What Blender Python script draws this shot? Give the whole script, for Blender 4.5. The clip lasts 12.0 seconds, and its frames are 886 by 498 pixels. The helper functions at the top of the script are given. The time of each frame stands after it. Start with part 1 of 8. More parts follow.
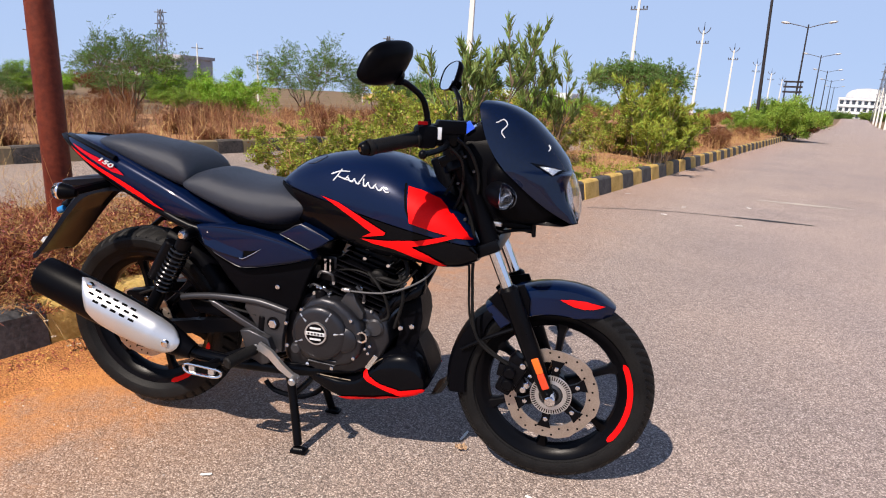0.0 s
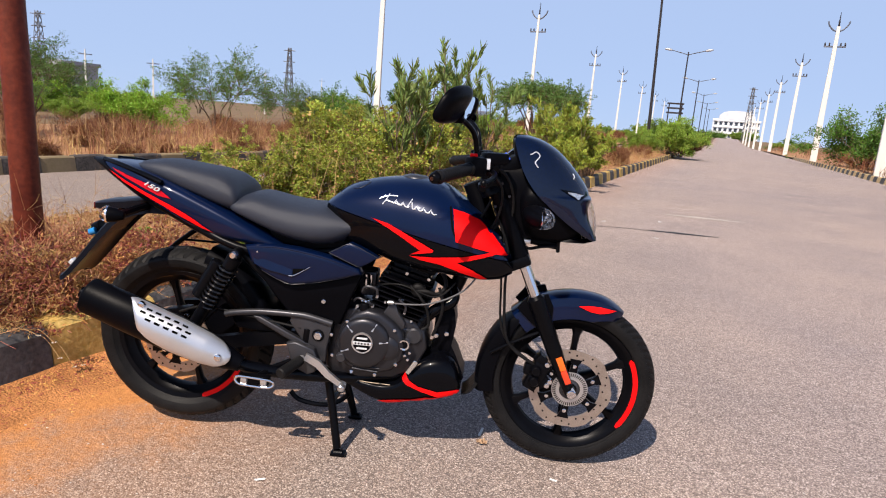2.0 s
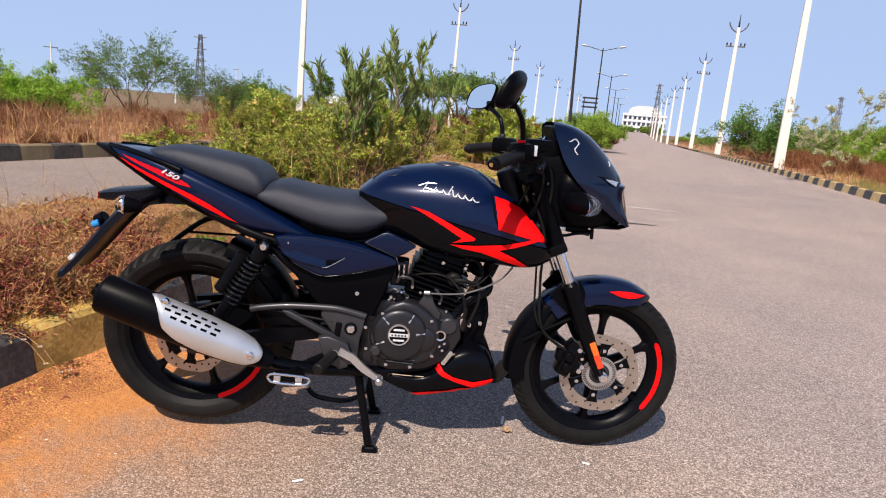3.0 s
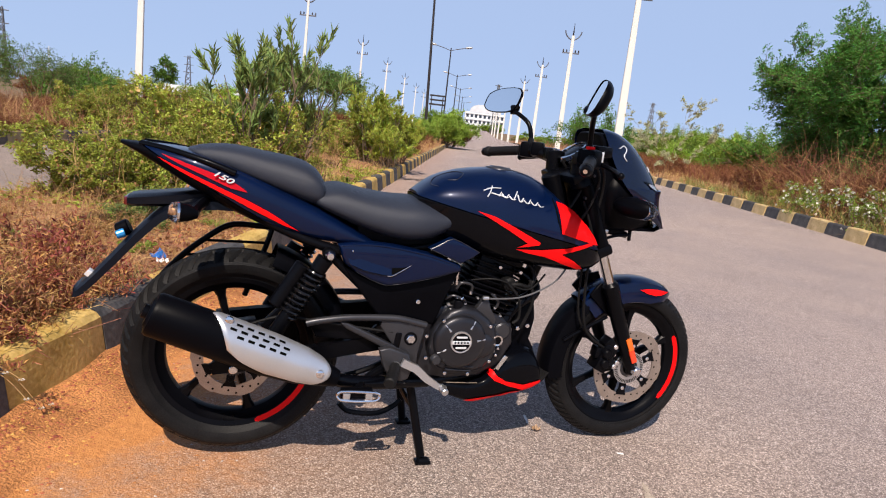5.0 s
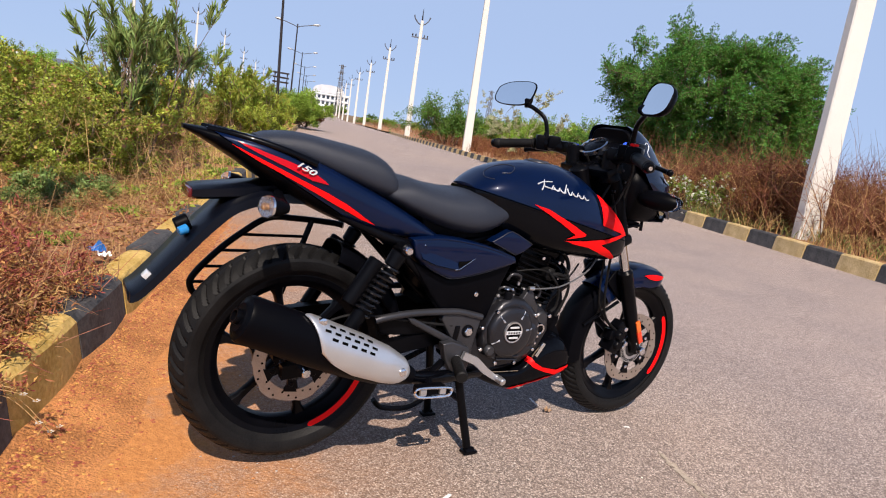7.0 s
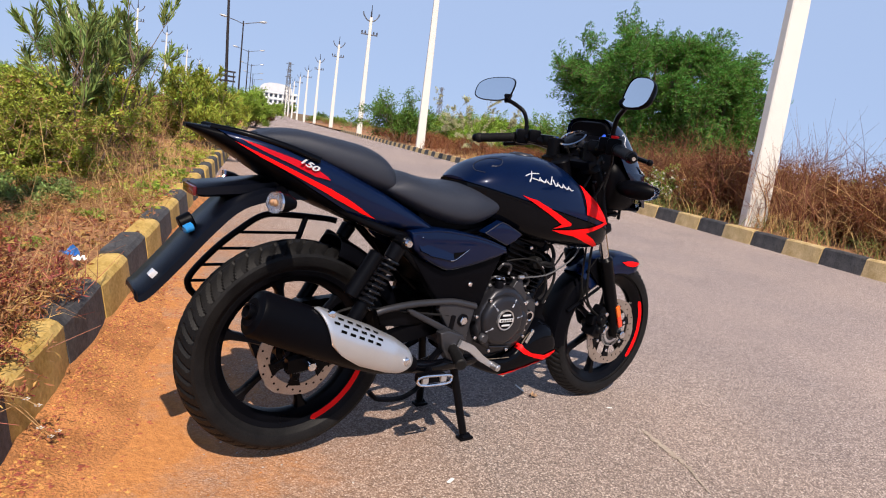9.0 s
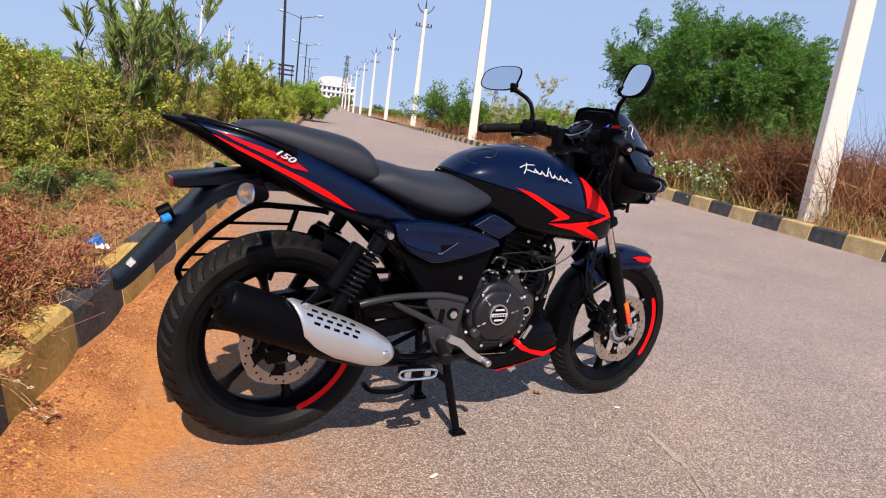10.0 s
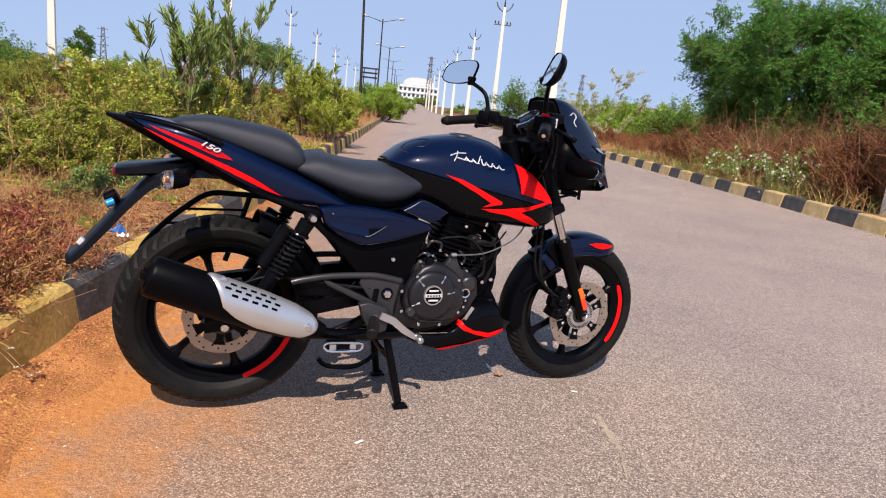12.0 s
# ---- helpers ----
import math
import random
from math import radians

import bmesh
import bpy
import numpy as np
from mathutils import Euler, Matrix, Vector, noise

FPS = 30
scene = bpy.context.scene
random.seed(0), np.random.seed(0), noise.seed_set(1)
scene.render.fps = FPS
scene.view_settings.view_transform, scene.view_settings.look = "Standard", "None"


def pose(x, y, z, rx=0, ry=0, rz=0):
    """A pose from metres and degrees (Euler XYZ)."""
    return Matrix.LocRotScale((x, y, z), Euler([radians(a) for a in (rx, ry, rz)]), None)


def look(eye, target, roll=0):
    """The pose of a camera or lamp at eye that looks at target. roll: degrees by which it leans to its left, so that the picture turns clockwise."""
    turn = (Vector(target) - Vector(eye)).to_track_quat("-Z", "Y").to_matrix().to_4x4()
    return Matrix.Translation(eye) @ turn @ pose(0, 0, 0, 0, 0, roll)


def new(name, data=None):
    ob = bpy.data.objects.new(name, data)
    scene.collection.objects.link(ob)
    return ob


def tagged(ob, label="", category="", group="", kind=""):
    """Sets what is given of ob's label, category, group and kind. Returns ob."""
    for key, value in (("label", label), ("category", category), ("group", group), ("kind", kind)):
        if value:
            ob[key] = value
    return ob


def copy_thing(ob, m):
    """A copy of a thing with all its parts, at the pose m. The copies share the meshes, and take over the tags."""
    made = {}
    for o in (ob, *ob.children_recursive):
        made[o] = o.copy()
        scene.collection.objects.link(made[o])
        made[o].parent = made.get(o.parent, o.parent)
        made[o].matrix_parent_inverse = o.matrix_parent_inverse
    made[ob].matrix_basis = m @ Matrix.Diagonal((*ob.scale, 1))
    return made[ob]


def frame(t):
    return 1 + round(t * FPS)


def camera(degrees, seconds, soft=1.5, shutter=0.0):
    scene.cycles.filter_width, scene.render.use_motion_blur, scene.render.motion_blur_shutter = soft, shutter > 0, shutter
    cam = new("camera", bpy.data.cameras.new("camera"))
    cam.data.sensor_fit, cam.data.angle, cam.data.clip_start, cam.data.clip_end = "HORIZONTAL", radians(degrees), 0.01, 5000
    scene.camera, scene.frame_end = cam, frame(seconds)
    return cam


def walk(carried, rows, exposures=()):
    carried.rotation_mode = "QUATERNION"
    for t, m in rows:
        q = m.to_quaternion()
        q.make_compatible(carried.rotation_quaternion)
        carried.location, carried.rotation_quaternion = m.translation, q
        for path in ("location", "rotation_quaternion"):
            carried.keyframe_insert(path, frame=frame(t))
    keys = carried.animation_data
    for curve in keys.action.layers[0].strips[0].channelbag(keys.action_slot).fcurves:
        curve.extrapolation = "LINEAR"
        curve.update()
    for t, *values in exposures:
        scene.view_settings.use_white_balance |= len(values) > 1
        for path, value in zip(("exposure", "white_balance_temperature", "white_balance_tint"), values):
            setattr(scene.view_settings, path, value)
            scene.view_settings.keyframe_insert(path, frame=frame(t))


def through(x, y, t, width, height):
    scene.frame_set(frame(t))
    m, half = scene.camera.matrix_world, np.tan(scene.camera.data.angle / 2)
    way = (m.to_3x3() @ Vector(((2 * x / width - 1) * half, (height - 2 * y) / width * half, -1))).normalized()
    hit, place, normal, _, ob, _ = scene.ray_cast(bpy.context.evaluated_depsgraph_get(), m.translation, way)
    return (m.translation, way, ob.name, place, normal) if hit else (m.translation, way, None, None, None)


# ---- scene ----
from mathutils.bvhtree import BVHTree

cam = camera(70.5, 12.0, soft=1.1)
PATH = [
    (0, (1.348, -1.736, 1.089), (0.929, 0.163, 0.62), 3.4),
    (0.5, (1.382, -1.819, 1.106), (0.894, 0.07, 0.667), 2.2),
    (1, (1.303, -1.882, 1.099), (0.901, 0.023, 0.642), 3.8),
    (1.5, (1.137, -1.975, 1.134), (0.949, -0.03, 0.708), 3.0),
    (2, (0.991, -2.011, 1.119), (0.868, -0.056, 0.713), 4.5),
    (2.5, (0.793, -1.976, 1.059), (0.863, -0.022, 0.639), 5.3),
    (3, (0.635, -1.99, 1.072), (0.765, -0.036, 0.663), 5.1),
    (3.2, (0.555, -2.019, 1.076), (0.759, -0.067, 0.691), 5.7),
    (4.8, (0.073, -1.847, 1.037), (0.64, 0.031, 0.649), 5.3),
    (5, (0.01, -1.85, 1.032), (0.615, 0.019, 0.657), 6.7),
    (5.5, (-0.18, -1.841, 1.044), (0.595, -0.028, 0.707), 8.4),
    (6, (-0.316, -1.77, 1.023), (0.549, 0.003, 0.696), 7.7),
    (6.5, (-0.442, -1.639, 0.984), (0.551, 0.06, 0.627), 8.1),
    (7, (-0.558, -1.595, 0.979), (0.496, 0.065, 0.615), 8.7),
    (7.2, (-0.605, -1.578, 0.974), (0.535, 0.028, 0.629), 9.5),
    (8.8, (-0.718, -1.577, 0.958), (0.47, -0.006, 0.61), 8.1),
    (9, (-0.684, -1.576, 0.957), (0.491, 0.004, 0.604), 7.8),
    (9.5, (-0.597, -1.62, 0.971), (0.47, 0.038, 0.632), 7.3),
    (10, (-0.507, -1.657, 0.979), (0.523, 0.009, 0.579), 7.5),
    (10.5, (-0.497, -1.754, 0.982), (0.551, -0.096, 0.591), 8.8),
    (11, (-0.489, -1.905, 1.016), (0.424, -0.157, 0.684), 7.7),
    (11.5, (-0.358, -1.96, 1.021), (0.554, -0.212, 0.688), 7.2),
    (12, (-0.143, -1.981, 1.01), (0.65, -0.197, 0.577), 6.1),
]
walk(cam, [(t, look(eye, target, roll)) for t, eye, target, roll in PATH], [(0.0, 0.40, 6500, 15), (3.0, 0.37, 6500, 15), (5.5, 0.31, 6500, 15), (12.0, 0.31, 6500, 15)])

# ---- light ----
SUN_EL, SUN_AZ = 48.8, 245.2
world = bpy.data.worlds.new("world")
scene.world = world
world.use_nodes = True
wn = world.node_tree
sky = wn.nodes.new("ShaderNodeTexSky")
sky.sky_type, sky.sun_disc = "NISHITA", False
sky.sun_elevation, sky.sun_rotation = radians(SUN_EL), radians(90 - SUN_AZ)
sky.air_density, sky.dust_density, sky.ozone_density, sky.altitude = 0.9, 0.0, 5.0, 2500
wn.nodes["Background"].inputs["Strength"].default_value = 0.075
haze = wn.nodes.new("ShaderNodeMix")
haze.data_type = "RGBA"
sky_dir, sky_up, sky_fall = wn.nodes.new("ShaderNodeTexCoord"), wn.nodes.new("ShaderNodeSeparateXYZ"), wn.nodes.new("ShaderNodeMapRange")
for key, val in (("From Min", 0.30), ("From Max", 0.85), ("To Min", 0.90), ("To Max", 0.10)):
    sky_fall.inputs[key].default_value = val
wn.links.new(sky_dir.outputs["Generated"], sky_up.inputs[0])
wn.links.new(sky_up.outputs["Z"], sky_fall.inputs["Value"])
wn.links.new(sky_fall.outputs[0], haze.inputs["Factor"])
haze.inputs[7].default_value = (4.75, 6.4, 9.3, 1)
wn.links.new(sky.outputs["Color"], haze.inputs[6])
wn.links.new(haze.outputs[2], wn.nodes["Background"].inputs["Color"])
sun = new("sun", bpy.data.lights.new("sun", "SUN"))
sun.data.energy, sun.data.angle, sun.data.color = 4.8, radians(0.55), (1.0, 0.90, 0.76)
sun_dir = Vector((math.cos(radians(SUN_EL)) * math.cos(radians(SUN_AZ)), math.cos(radians(SUN_EL)) * math.sin(radians(SUN_AZ)), math.sin(radians(SUN_EL))))
sun.matrix_world = look(sun_dir * 50, (0, 0, 0))


# ---- materials ----
def material(name, color, rough=0.5, metal=0.0, coat=0.0, vary=0.15, scales=(6.0, 90.0), bump=0.0, rough_vary=0.06, tint=None, tint_amount=0.5, island=0.0, spec=0.5, alpha=1.0):
    m = bpy.data.materials.new(name)
    m.use_nodes = True
    nt = m.node_tree
    bsdf = nt.nodes["Principled BSDF"]
    bsdf.inputs["Metallic"].default_value = metal
    bsdf.inputs["Coat Weight"].default_value = coat
    bsdf.inputs["Coat Roughness"].default_value = 0.04
    bsdf.inputs["Specular IOR Level"].default_value = spec
    tc = nt.nodes.new("ShaderNodeTexCoord")
    big, fine = nt.nodes.new("ShaderNodeTexNoise"), nt.nodes.new("ShaderNodeTexNoise")
    for n, s in ((big, scales[0]), (fine, scales[1])):
        n.inputs["Scale"].default_value, n.inputs["Detail"].default_value = s, 4.0
        nt.links.new(tc.outputs["Object"], n.inputs["Vector"])
    add = nt.nodes.new("ShaderNodeMath")
    add.operation = "MULTIPLY_ADD"
    add.inputs[1].default_value = 0.5
    nt.links.new(big.outputs["Fac"], add.inputs[0])
    half = nt.nodes.new("ShaderNodeMath")
    half.operation = "MULTIPLY"
    half.inputs[1].default_value = 0.5
    nt.links.new(fine.outputs["Fac"], half.inputs[0])
    nt.links.new(half.outputs[0], add.inputs[2])
    ramp = nt.nodes.new("ShaderNodeValToRGB")
    lo, hi = [c * (1 - vary) for c in color], [min(1.0, c * (1 + vary)) for c in color]
    if tint:
        hi = [a + (b - a) * tint_amount for a, b in zip(hi, tint)]
    ramp.color_ramp.elements[0].position, ramp.color_ramp.elements[0].color = 0.36, (*lo, 1)
    ramp.color_ramp.elements[1].position, ramp.color_ramp.elements[1].color = 0.64, (*hi, 1)
    nt.links.new(add.outputs[0], ramp.inputs[0])
    out = ramp.outputs["Color"]
    if island:
        geo, hsv = nt.nodes.new("ShaderNodeNewGeometry"), nt.nodes.new("ShaderNodeHueSaturation")
        info, mix = nt.nodes.new("ShaderNodeObjectInfo"), nt.nodes.new("ShaderNodeMath")
        mix.operation = "MULTIPLY_ADD"
        mix.inputs[1].default_value = 0.3
        nt.links.new(info.outputs["Random"], mix.inputs[0])
        sc = nt.nodes.new("ShaderNodeMath")
        sc.operation = "MULTIPLY"
        sc.inputs[1].default_value = 0.7
        nt.links.new(geo.outputs["Random Per Island"], sc.inputs[0])
        nt.links.new(sc.outputs[0], mix.inputs[2])
        mr = nt.nodes.new("ShaderNodeMapRange")
        mr.inputs["To Min"].default_value, mr.inputs["To Max"].default_value = 1 - island, 1 + island
        nt.links.new(mix.outputs[0], mr.inputs["Value"])
        nt.links.new(mr.outputs[0], hsv.inputs["Value"])
        mh = nt.nodes.new("ShaderNodeMapRange")
        mh.inputs["To Min"].default_value, mh.inputs["To Max"].default_value = 0.5 - 0.06 * island, 0.5 + 0.06 * island
        nt.links.new(geo.outputs["Random Per Island"], mh.inputs["Value"])
        nt.links.new(mh.outputs[0], hsv.inputs["Hue"])
        nt.links.new(out, hsv.inputs["Color"])
        out = hsv.outputs["Color"]
    nt.links.new(out, bsdf.inputs["Base Color"])
    rr = nt.nodes.new("ShaderNodeMapRange")
    rr.inputs["To Min"].default_value, rr.inputs["To Max"].default_value = max(0.02, rough - rough_vary), min(1.0, rough + rough_vary)
    nt.links.new(big.outputs["Fac"], rr.inputs["Value"])
    nt.links.new(rr.outputs[0], bsdf.inputs["Roughness"])
    if bump:
        bp = nt.nodes.new("ShaderNodeBump")
        bp.inputs["Strength"].default_value, bp.inputs["Distance"].default_value = bump, 0.01
        nt.links.new(fine.outputs["Fac"], bp.inputs["Height"])
        nt.links.new(bp.outputs[0], bsdf.inputs["Normal"])
    return m


def leaf_material(name, color, island=0.35, through=0.25, rough=0.5):
    m = material(name, color, rough, 0, 0, 0.25, (2.5, 30.0), 0, 0.1, None, 0.5, island, 0.35)
    m.node_tree.nodes["Principled BSDF"].inputs["Subsurface Weight"].default_value = 0.0
    nt = m.node_tree
    bsdf, out = nt.nodes["Principled BSDF"], nt.nodes["Material Output"]
    tr, mx = nt.nodes.new("ShaderNodeBsdfTranslucent"), nt.nodes.new("ShaderNodeMixShader")
    mx.inputs[0].default_value = through
    nt.links.new(bsdf.inputs["Base Color"].links[0].from_socket, tr.inputs["Color"])
    nt.links.new(bsdf.outputs[0], mx.inputs[1])
    nt.links.new(tr.outputs[0], mx.inputs[2])
    nt.links.new(mx.outputs[0], out.inputs["Surface"])
    return m


def glass_material(name, color, rough=0.02):
    m = bpy.data.materials.new(name)
    m.use_nodes = True
    b = m.node_tree.nodes["Principled BSDF"]
    b.inputs["Base Color"].default_value = (*color, 1)
    b.inputs["Roughness"].default_value = rough
    b.inputs["Transmission Weight"].default_value = 1.0
    b.inputs["IOR"].default_value = 1.25
    return m


NAVY = material("navy_metallic_paint", (0.0010, 0.0050, 0.026), 0.3, 0.1, 0.5, 0.12, (4, 900), 0, 0.02, (0.004, 0.03, 0.13), 0.10, 0, 0.08)
GLOSS_BLACK = material("gloss_black_paint", (0.0016, 0.0018, 0.003), 0.25, 0, 0.22, 0.2, (5, 400), 0, 0.03, None, 0.5, 0, 0.04)
PLASTIC = material("black_plastic", (0.0016, 0.0017, 0.0028), 0.40, 0, 0, 0.2, (9, 500), 0.05, 0.08, None, 0.5, 0, 0.06)
SATIN = material("satin_black_metal", (0.0022, 0.0023, 0.0034), 0.30, 0.05, 0.0, 0.25, (12, 300), 0.03, 0.08, None, 0.5, 0, 0.11)
RUBBER = material("tyre_rubber", (0.0055, 0.0055, 0.0062), 0.55, 0, 0, 0.35, (14, 260), 0.15, 0.1, (0.045, 0.040, 0.034), 0.11, 0, 0.16)
SEAT = material("seat_vinyl", (0.018, 0.022, 0.034), 0.50, 0, 0, 0.2, (5, 700), 0.25, 0.06, None, 0.5, 0, 0.42)
ENGINE = material("engine_grey_paint", (0.021, 0.021, 0.026), 0.36, 0.5, 0.2, 0.2, (14, 300), 0.06, 0.08)
PLATE = material("frame_grey_paint", (0.050, 0.050, 0.056), 0.38, 0.6, 0.1, 0.15, (14, 400), 0.03, 0.07)
ALU = material("brushed_aluminium", (0.62, 0.62, 0.63), 0.32, 0.9, 0, 0.1, (10, 300), 0.03, 0.08)
GUARD = material("satin_silver_guard", (0.62, 0.63, 0.65), 0.3, 0.75, 0, 0.05, (8, 600), 0.02, 0.05)
CHROME = material("chrome", (0.8, 0.8, 0.82), 0.09, 1.0, 0, 0.05, (10, 200), 0, 0.04)
STEEL = material("disc_steel", (0.44, 0.37, 0.32), 0.36, 0.8, 0, 0.18, (25, 300), 0.03, 0.08)
RED = material("red_vinyl_decal", (0.88, 0.004, 0.004), 0.5, 0, 0.0, 0.05, (9, 200), 0, 0.04, None, 0.5, 0, 0.15)
CRIMSON = material("crimson_decal", (0.50, 0.004, 0.014), 0.45, 0, 0.0, 0.08, (9, 200), 0, 0.04, None, 0.5, 0, 0.15)
WHITE_DECAL = material("silver_white_decal", (0.75, 0.77, 0.8), 0.25, 0.3, 0.4, 0.05, (9, 200))
ORANGE = material("orange_reflector", (0.85, 0.14, 0.01), 0.2, 0, 0.8, 0.1, (60, 400))
REDLENS = material("red_lens", (0.45, 0.012, 0.012), 0.12, 0, 0.8, 0.15, (60, 400))
MIRROR = material("mirror_glass", (0.86, 0.9, 0.92), 0.02, 1.0, 0, 0.01, (10, 100), 0, 0.005)
LENS = glass_material("clear_lens", (0.95, 0.96, 0.97), 0.06)
SCREEN = material("smoked_screen", (0.0016, 0.005, 0.02), 0.12, 0, 0.30, 0.15, (5, 100), 0, 0.02, None, 0.5, 0, 0.3)
DISH = material("lamp_dish", (0.85, 0.85, 0.86), 0.16, 0.85, 0.0, 0.05, (60, 220), 0.5, 0.05)
DARK = material("dark_gap", (0.002, 0.002, 0.002), 0.8, 0, 0, 0.2, (6, 90), 0, 0.06, None, 0.5, 0, 0.05)


# ---- mesh helpers ----
def finish(name, bm, mat, parent=None, label="", sharp=38, merge=True):
    """Links a bmesh as one mesh object, smooth shaded with sharp creases."""
    if merge:
        bmesh.ops.remove_doubles(bm, verts=bm.verts, dist=1e-5)
    bmesh.ops.recalc_face_normals(bm, faces=bm.faces)
    lim = radians(sharp)
    for f in bm.faces:
        f.smooth = True
    for e in bm.edges:
        e.smooth = len(e.link_faces) == 2 and e.calc_face_angle(0.0) < lim
    me = bpy.data.meshes.new(name)
    bm.to_mesh(me)
    bm.free()
    for mm in (mat if isinstance(mat, (list, tuple)) else [mat]):
        me.materials.append(mm)
    ob = new(name, me)
    if parent:
        ob.parent = parent
    if label:
        ob["label"] = label
    return ob


def part(name, bm, mat, parent, label="", sharp=38):
    return finish(name, bm, mat, parent, label, sharp)


def thing(name, label, category, group="", kind="", at=None):
    ob = new(name)
    ob.empty_display_size = 0.1
    if at is not None:
        ob.matrix_world = at
    return tagged(ob, label, category, group, kind)


def raw(name, verts, faces, mat, parent=None, label="", smooth=False):
    me = bpy.data.meshes.new(name)
    me.from_pydata(verts, [], faces)
    if smooth:
        me.polygons.foreach_set("use_smooth", [True] * len(me.polygons))
    me.materials.append(mat)
    ob = new(name, me)
    if parent:
        ob.parent = parent
    if label:
        ob["label"] = label
    return ob


def frame_of(d):
    d = Vector(d).normalized()
    a = d.orthogonal().normalized() if abs(d.z) > 0.999 else d.cross(Vector((0, 0, 1))).normalized()
    return d, a, d.cross(a).normalized()


def loft(bm, rings, cap0=True, cap1=True, closed=True):
    vs = [[bm.verts.new(p) for p in r] for r in rings]
    n = len(vs[0])
    for a, b in zip(vs, vs[1:]):
        for i in range(n if closed else n - 1):
            j = (i + 1) % n
            bm.faces.new((a[i], a[j], b[j], b[i]))
    if closed and cap0:
        bm.faces.new(vs[0][::-1])
    if closed and cap1:
        bm.faces.new(vs[-1])
    return bm


def ring(center, a, b, ra, rb=None, n=16):
    rb = ra if rb is None else rb
    return [Vector(center) + a * (ra * math.cos(2 * math.pi * i / n)) + b * (rb * math.sin(2 * math.pi * i / n)) for i in range(n)]


def cyl(bm, p0, p1, r0, r1=None, n=16, bevel=0.0):
    p0, p1 = Vector(p0), Vector(p1)
    r1 = r0 if r1 is None else r1
    d, a, b = frame_of(p1 - p0)
    if bevel:
        loft(bm, [ring(p0, a, b, r0 - bevel, n=n), ring(p0 + d * bevel, a, b, r0, n=n), ring(p1 - d * bevel, a, b, r1, n=n), ring(p1, a, b, r1 - bevel, n=n)])
    else:
        loft(bm, [ring(p0, a, b, r0, n=n), ring(p1, a, b, r1, n=n)])
    return bm


def smooth_path(pts, sub=6):
    pts = [Vector(p) for p in pts]
    out = []
    for i in range(len(pts) - 1):
        p0, p1, p2, p3 = pts[max(i - 1, 0)], pts[i], pts[i + 1], pts[min(i + 2, len(pts) - 1)]
        for k in range(sub):
            t = k / sub
            out.append(0.5 * (2 * p1 + (p2 - p0) * t + (2 * p0 - 5 * p1 + 4 * p2 - p3) * t * t + (3 * p1 - p0 - 3 * p2 + p3) * t ** 3))
    out.append(pts[-1])
    return out


def tube(bm, pts, r, n=8, sub=6, r_end=None):
    ps = smooth_path(pts, sub) if sub > 1 else [Vector(p) for p in pts]
    rings, a = [], None
    for i, p in enumerate(ps):
        d = (ps[min(i + 1, len(ps) - 1)] - ps[max(i - 1, 0)]).normalized()
        if a is None:
            a = frame_of(d)[1]
        a = (a - d * a.dot(d)).normalized()
        rr = r if r_end is None else r + (r_end - r) * i / (len(ps) - 1)
        rings.append(ring(p, a, d.cross(a), rr, n=n))
    return loft(bm, rings)


def box(bm, c, size, m=None, bevel=0.0):
    t = bmesh.new()
    bmesh.ops.create_cube(t, size=1.0)
    bmesh.ops.scale(t, vec=size, verts=t.verts)
    if bevel:
        bmesh.ops.bevel(t, geom=t.edges[:], offset=bevel, segments=2, affect="EDGES", profile=0.6)
    if m is not None:
        bmesh.ops.transform(t, matrix=m.to_3x3().to_4x4(), verts=t.verts)
    bmesh.ops.translate(t, vec=c, verts=t.verts)
    join(bm, t)
    return bm


def join(bm, other):
    mp = {v: bm.verts.new(v.co) for v in other.verts}
    for f in other.faces:
        bm.faces.new([mp[v] for v in f.verts])
    other.free()


def lathe(bm, prof, c=(0, 0, 0), axis="y", n=48, warp=None, closed=False):
    """Turns a profile of (radius, along) round an axis through c."""
    c = Vector(c)
    ax = {"x": Vector((1, 0, 0)), "y": Vector((0, 1, 0)), "z": Vector((0, 0, 1))}[axis] if isinstance(axis, str) else Vector(axis).normalized()
    d, a, b = frame_of(ax)
    pts = prof + [prof[0]] if closed else prof
    grid = []
    for i in range(n):
        th = 2 * math.pi * i / n
        row = []
        for j, (r, s) in enumerate(prof):
            if warp:
                r = r + warp(i, j)
            row.append(bm.verts.new(c + d * s + (a * math.cos(th) + b * math.sin(th)) * r) if r > 1e-6 else None)
        grid.append(row)
    poles = {}
    for j, (r, s) in enumerate(prof):
        if r <= 1e-6:
            poles[j] = bm.verts.new(c + d * s)
    m = len(prof)
    for i in range(n):
        k = (i + 1) % n
        for j in range(m if closed else m - 1):
            l = (j + 1) % m
            q = [grid[i][j] or poles[j], grid[k][j] or poles[j], grid[k][l] or poles[l], grid[i][l] or poles[l]]
            u = []
            for v in q:
                if v not in u:
                    u.append(v)
            if len(u) > 2:
                bm.faces.new(u)
    return bm


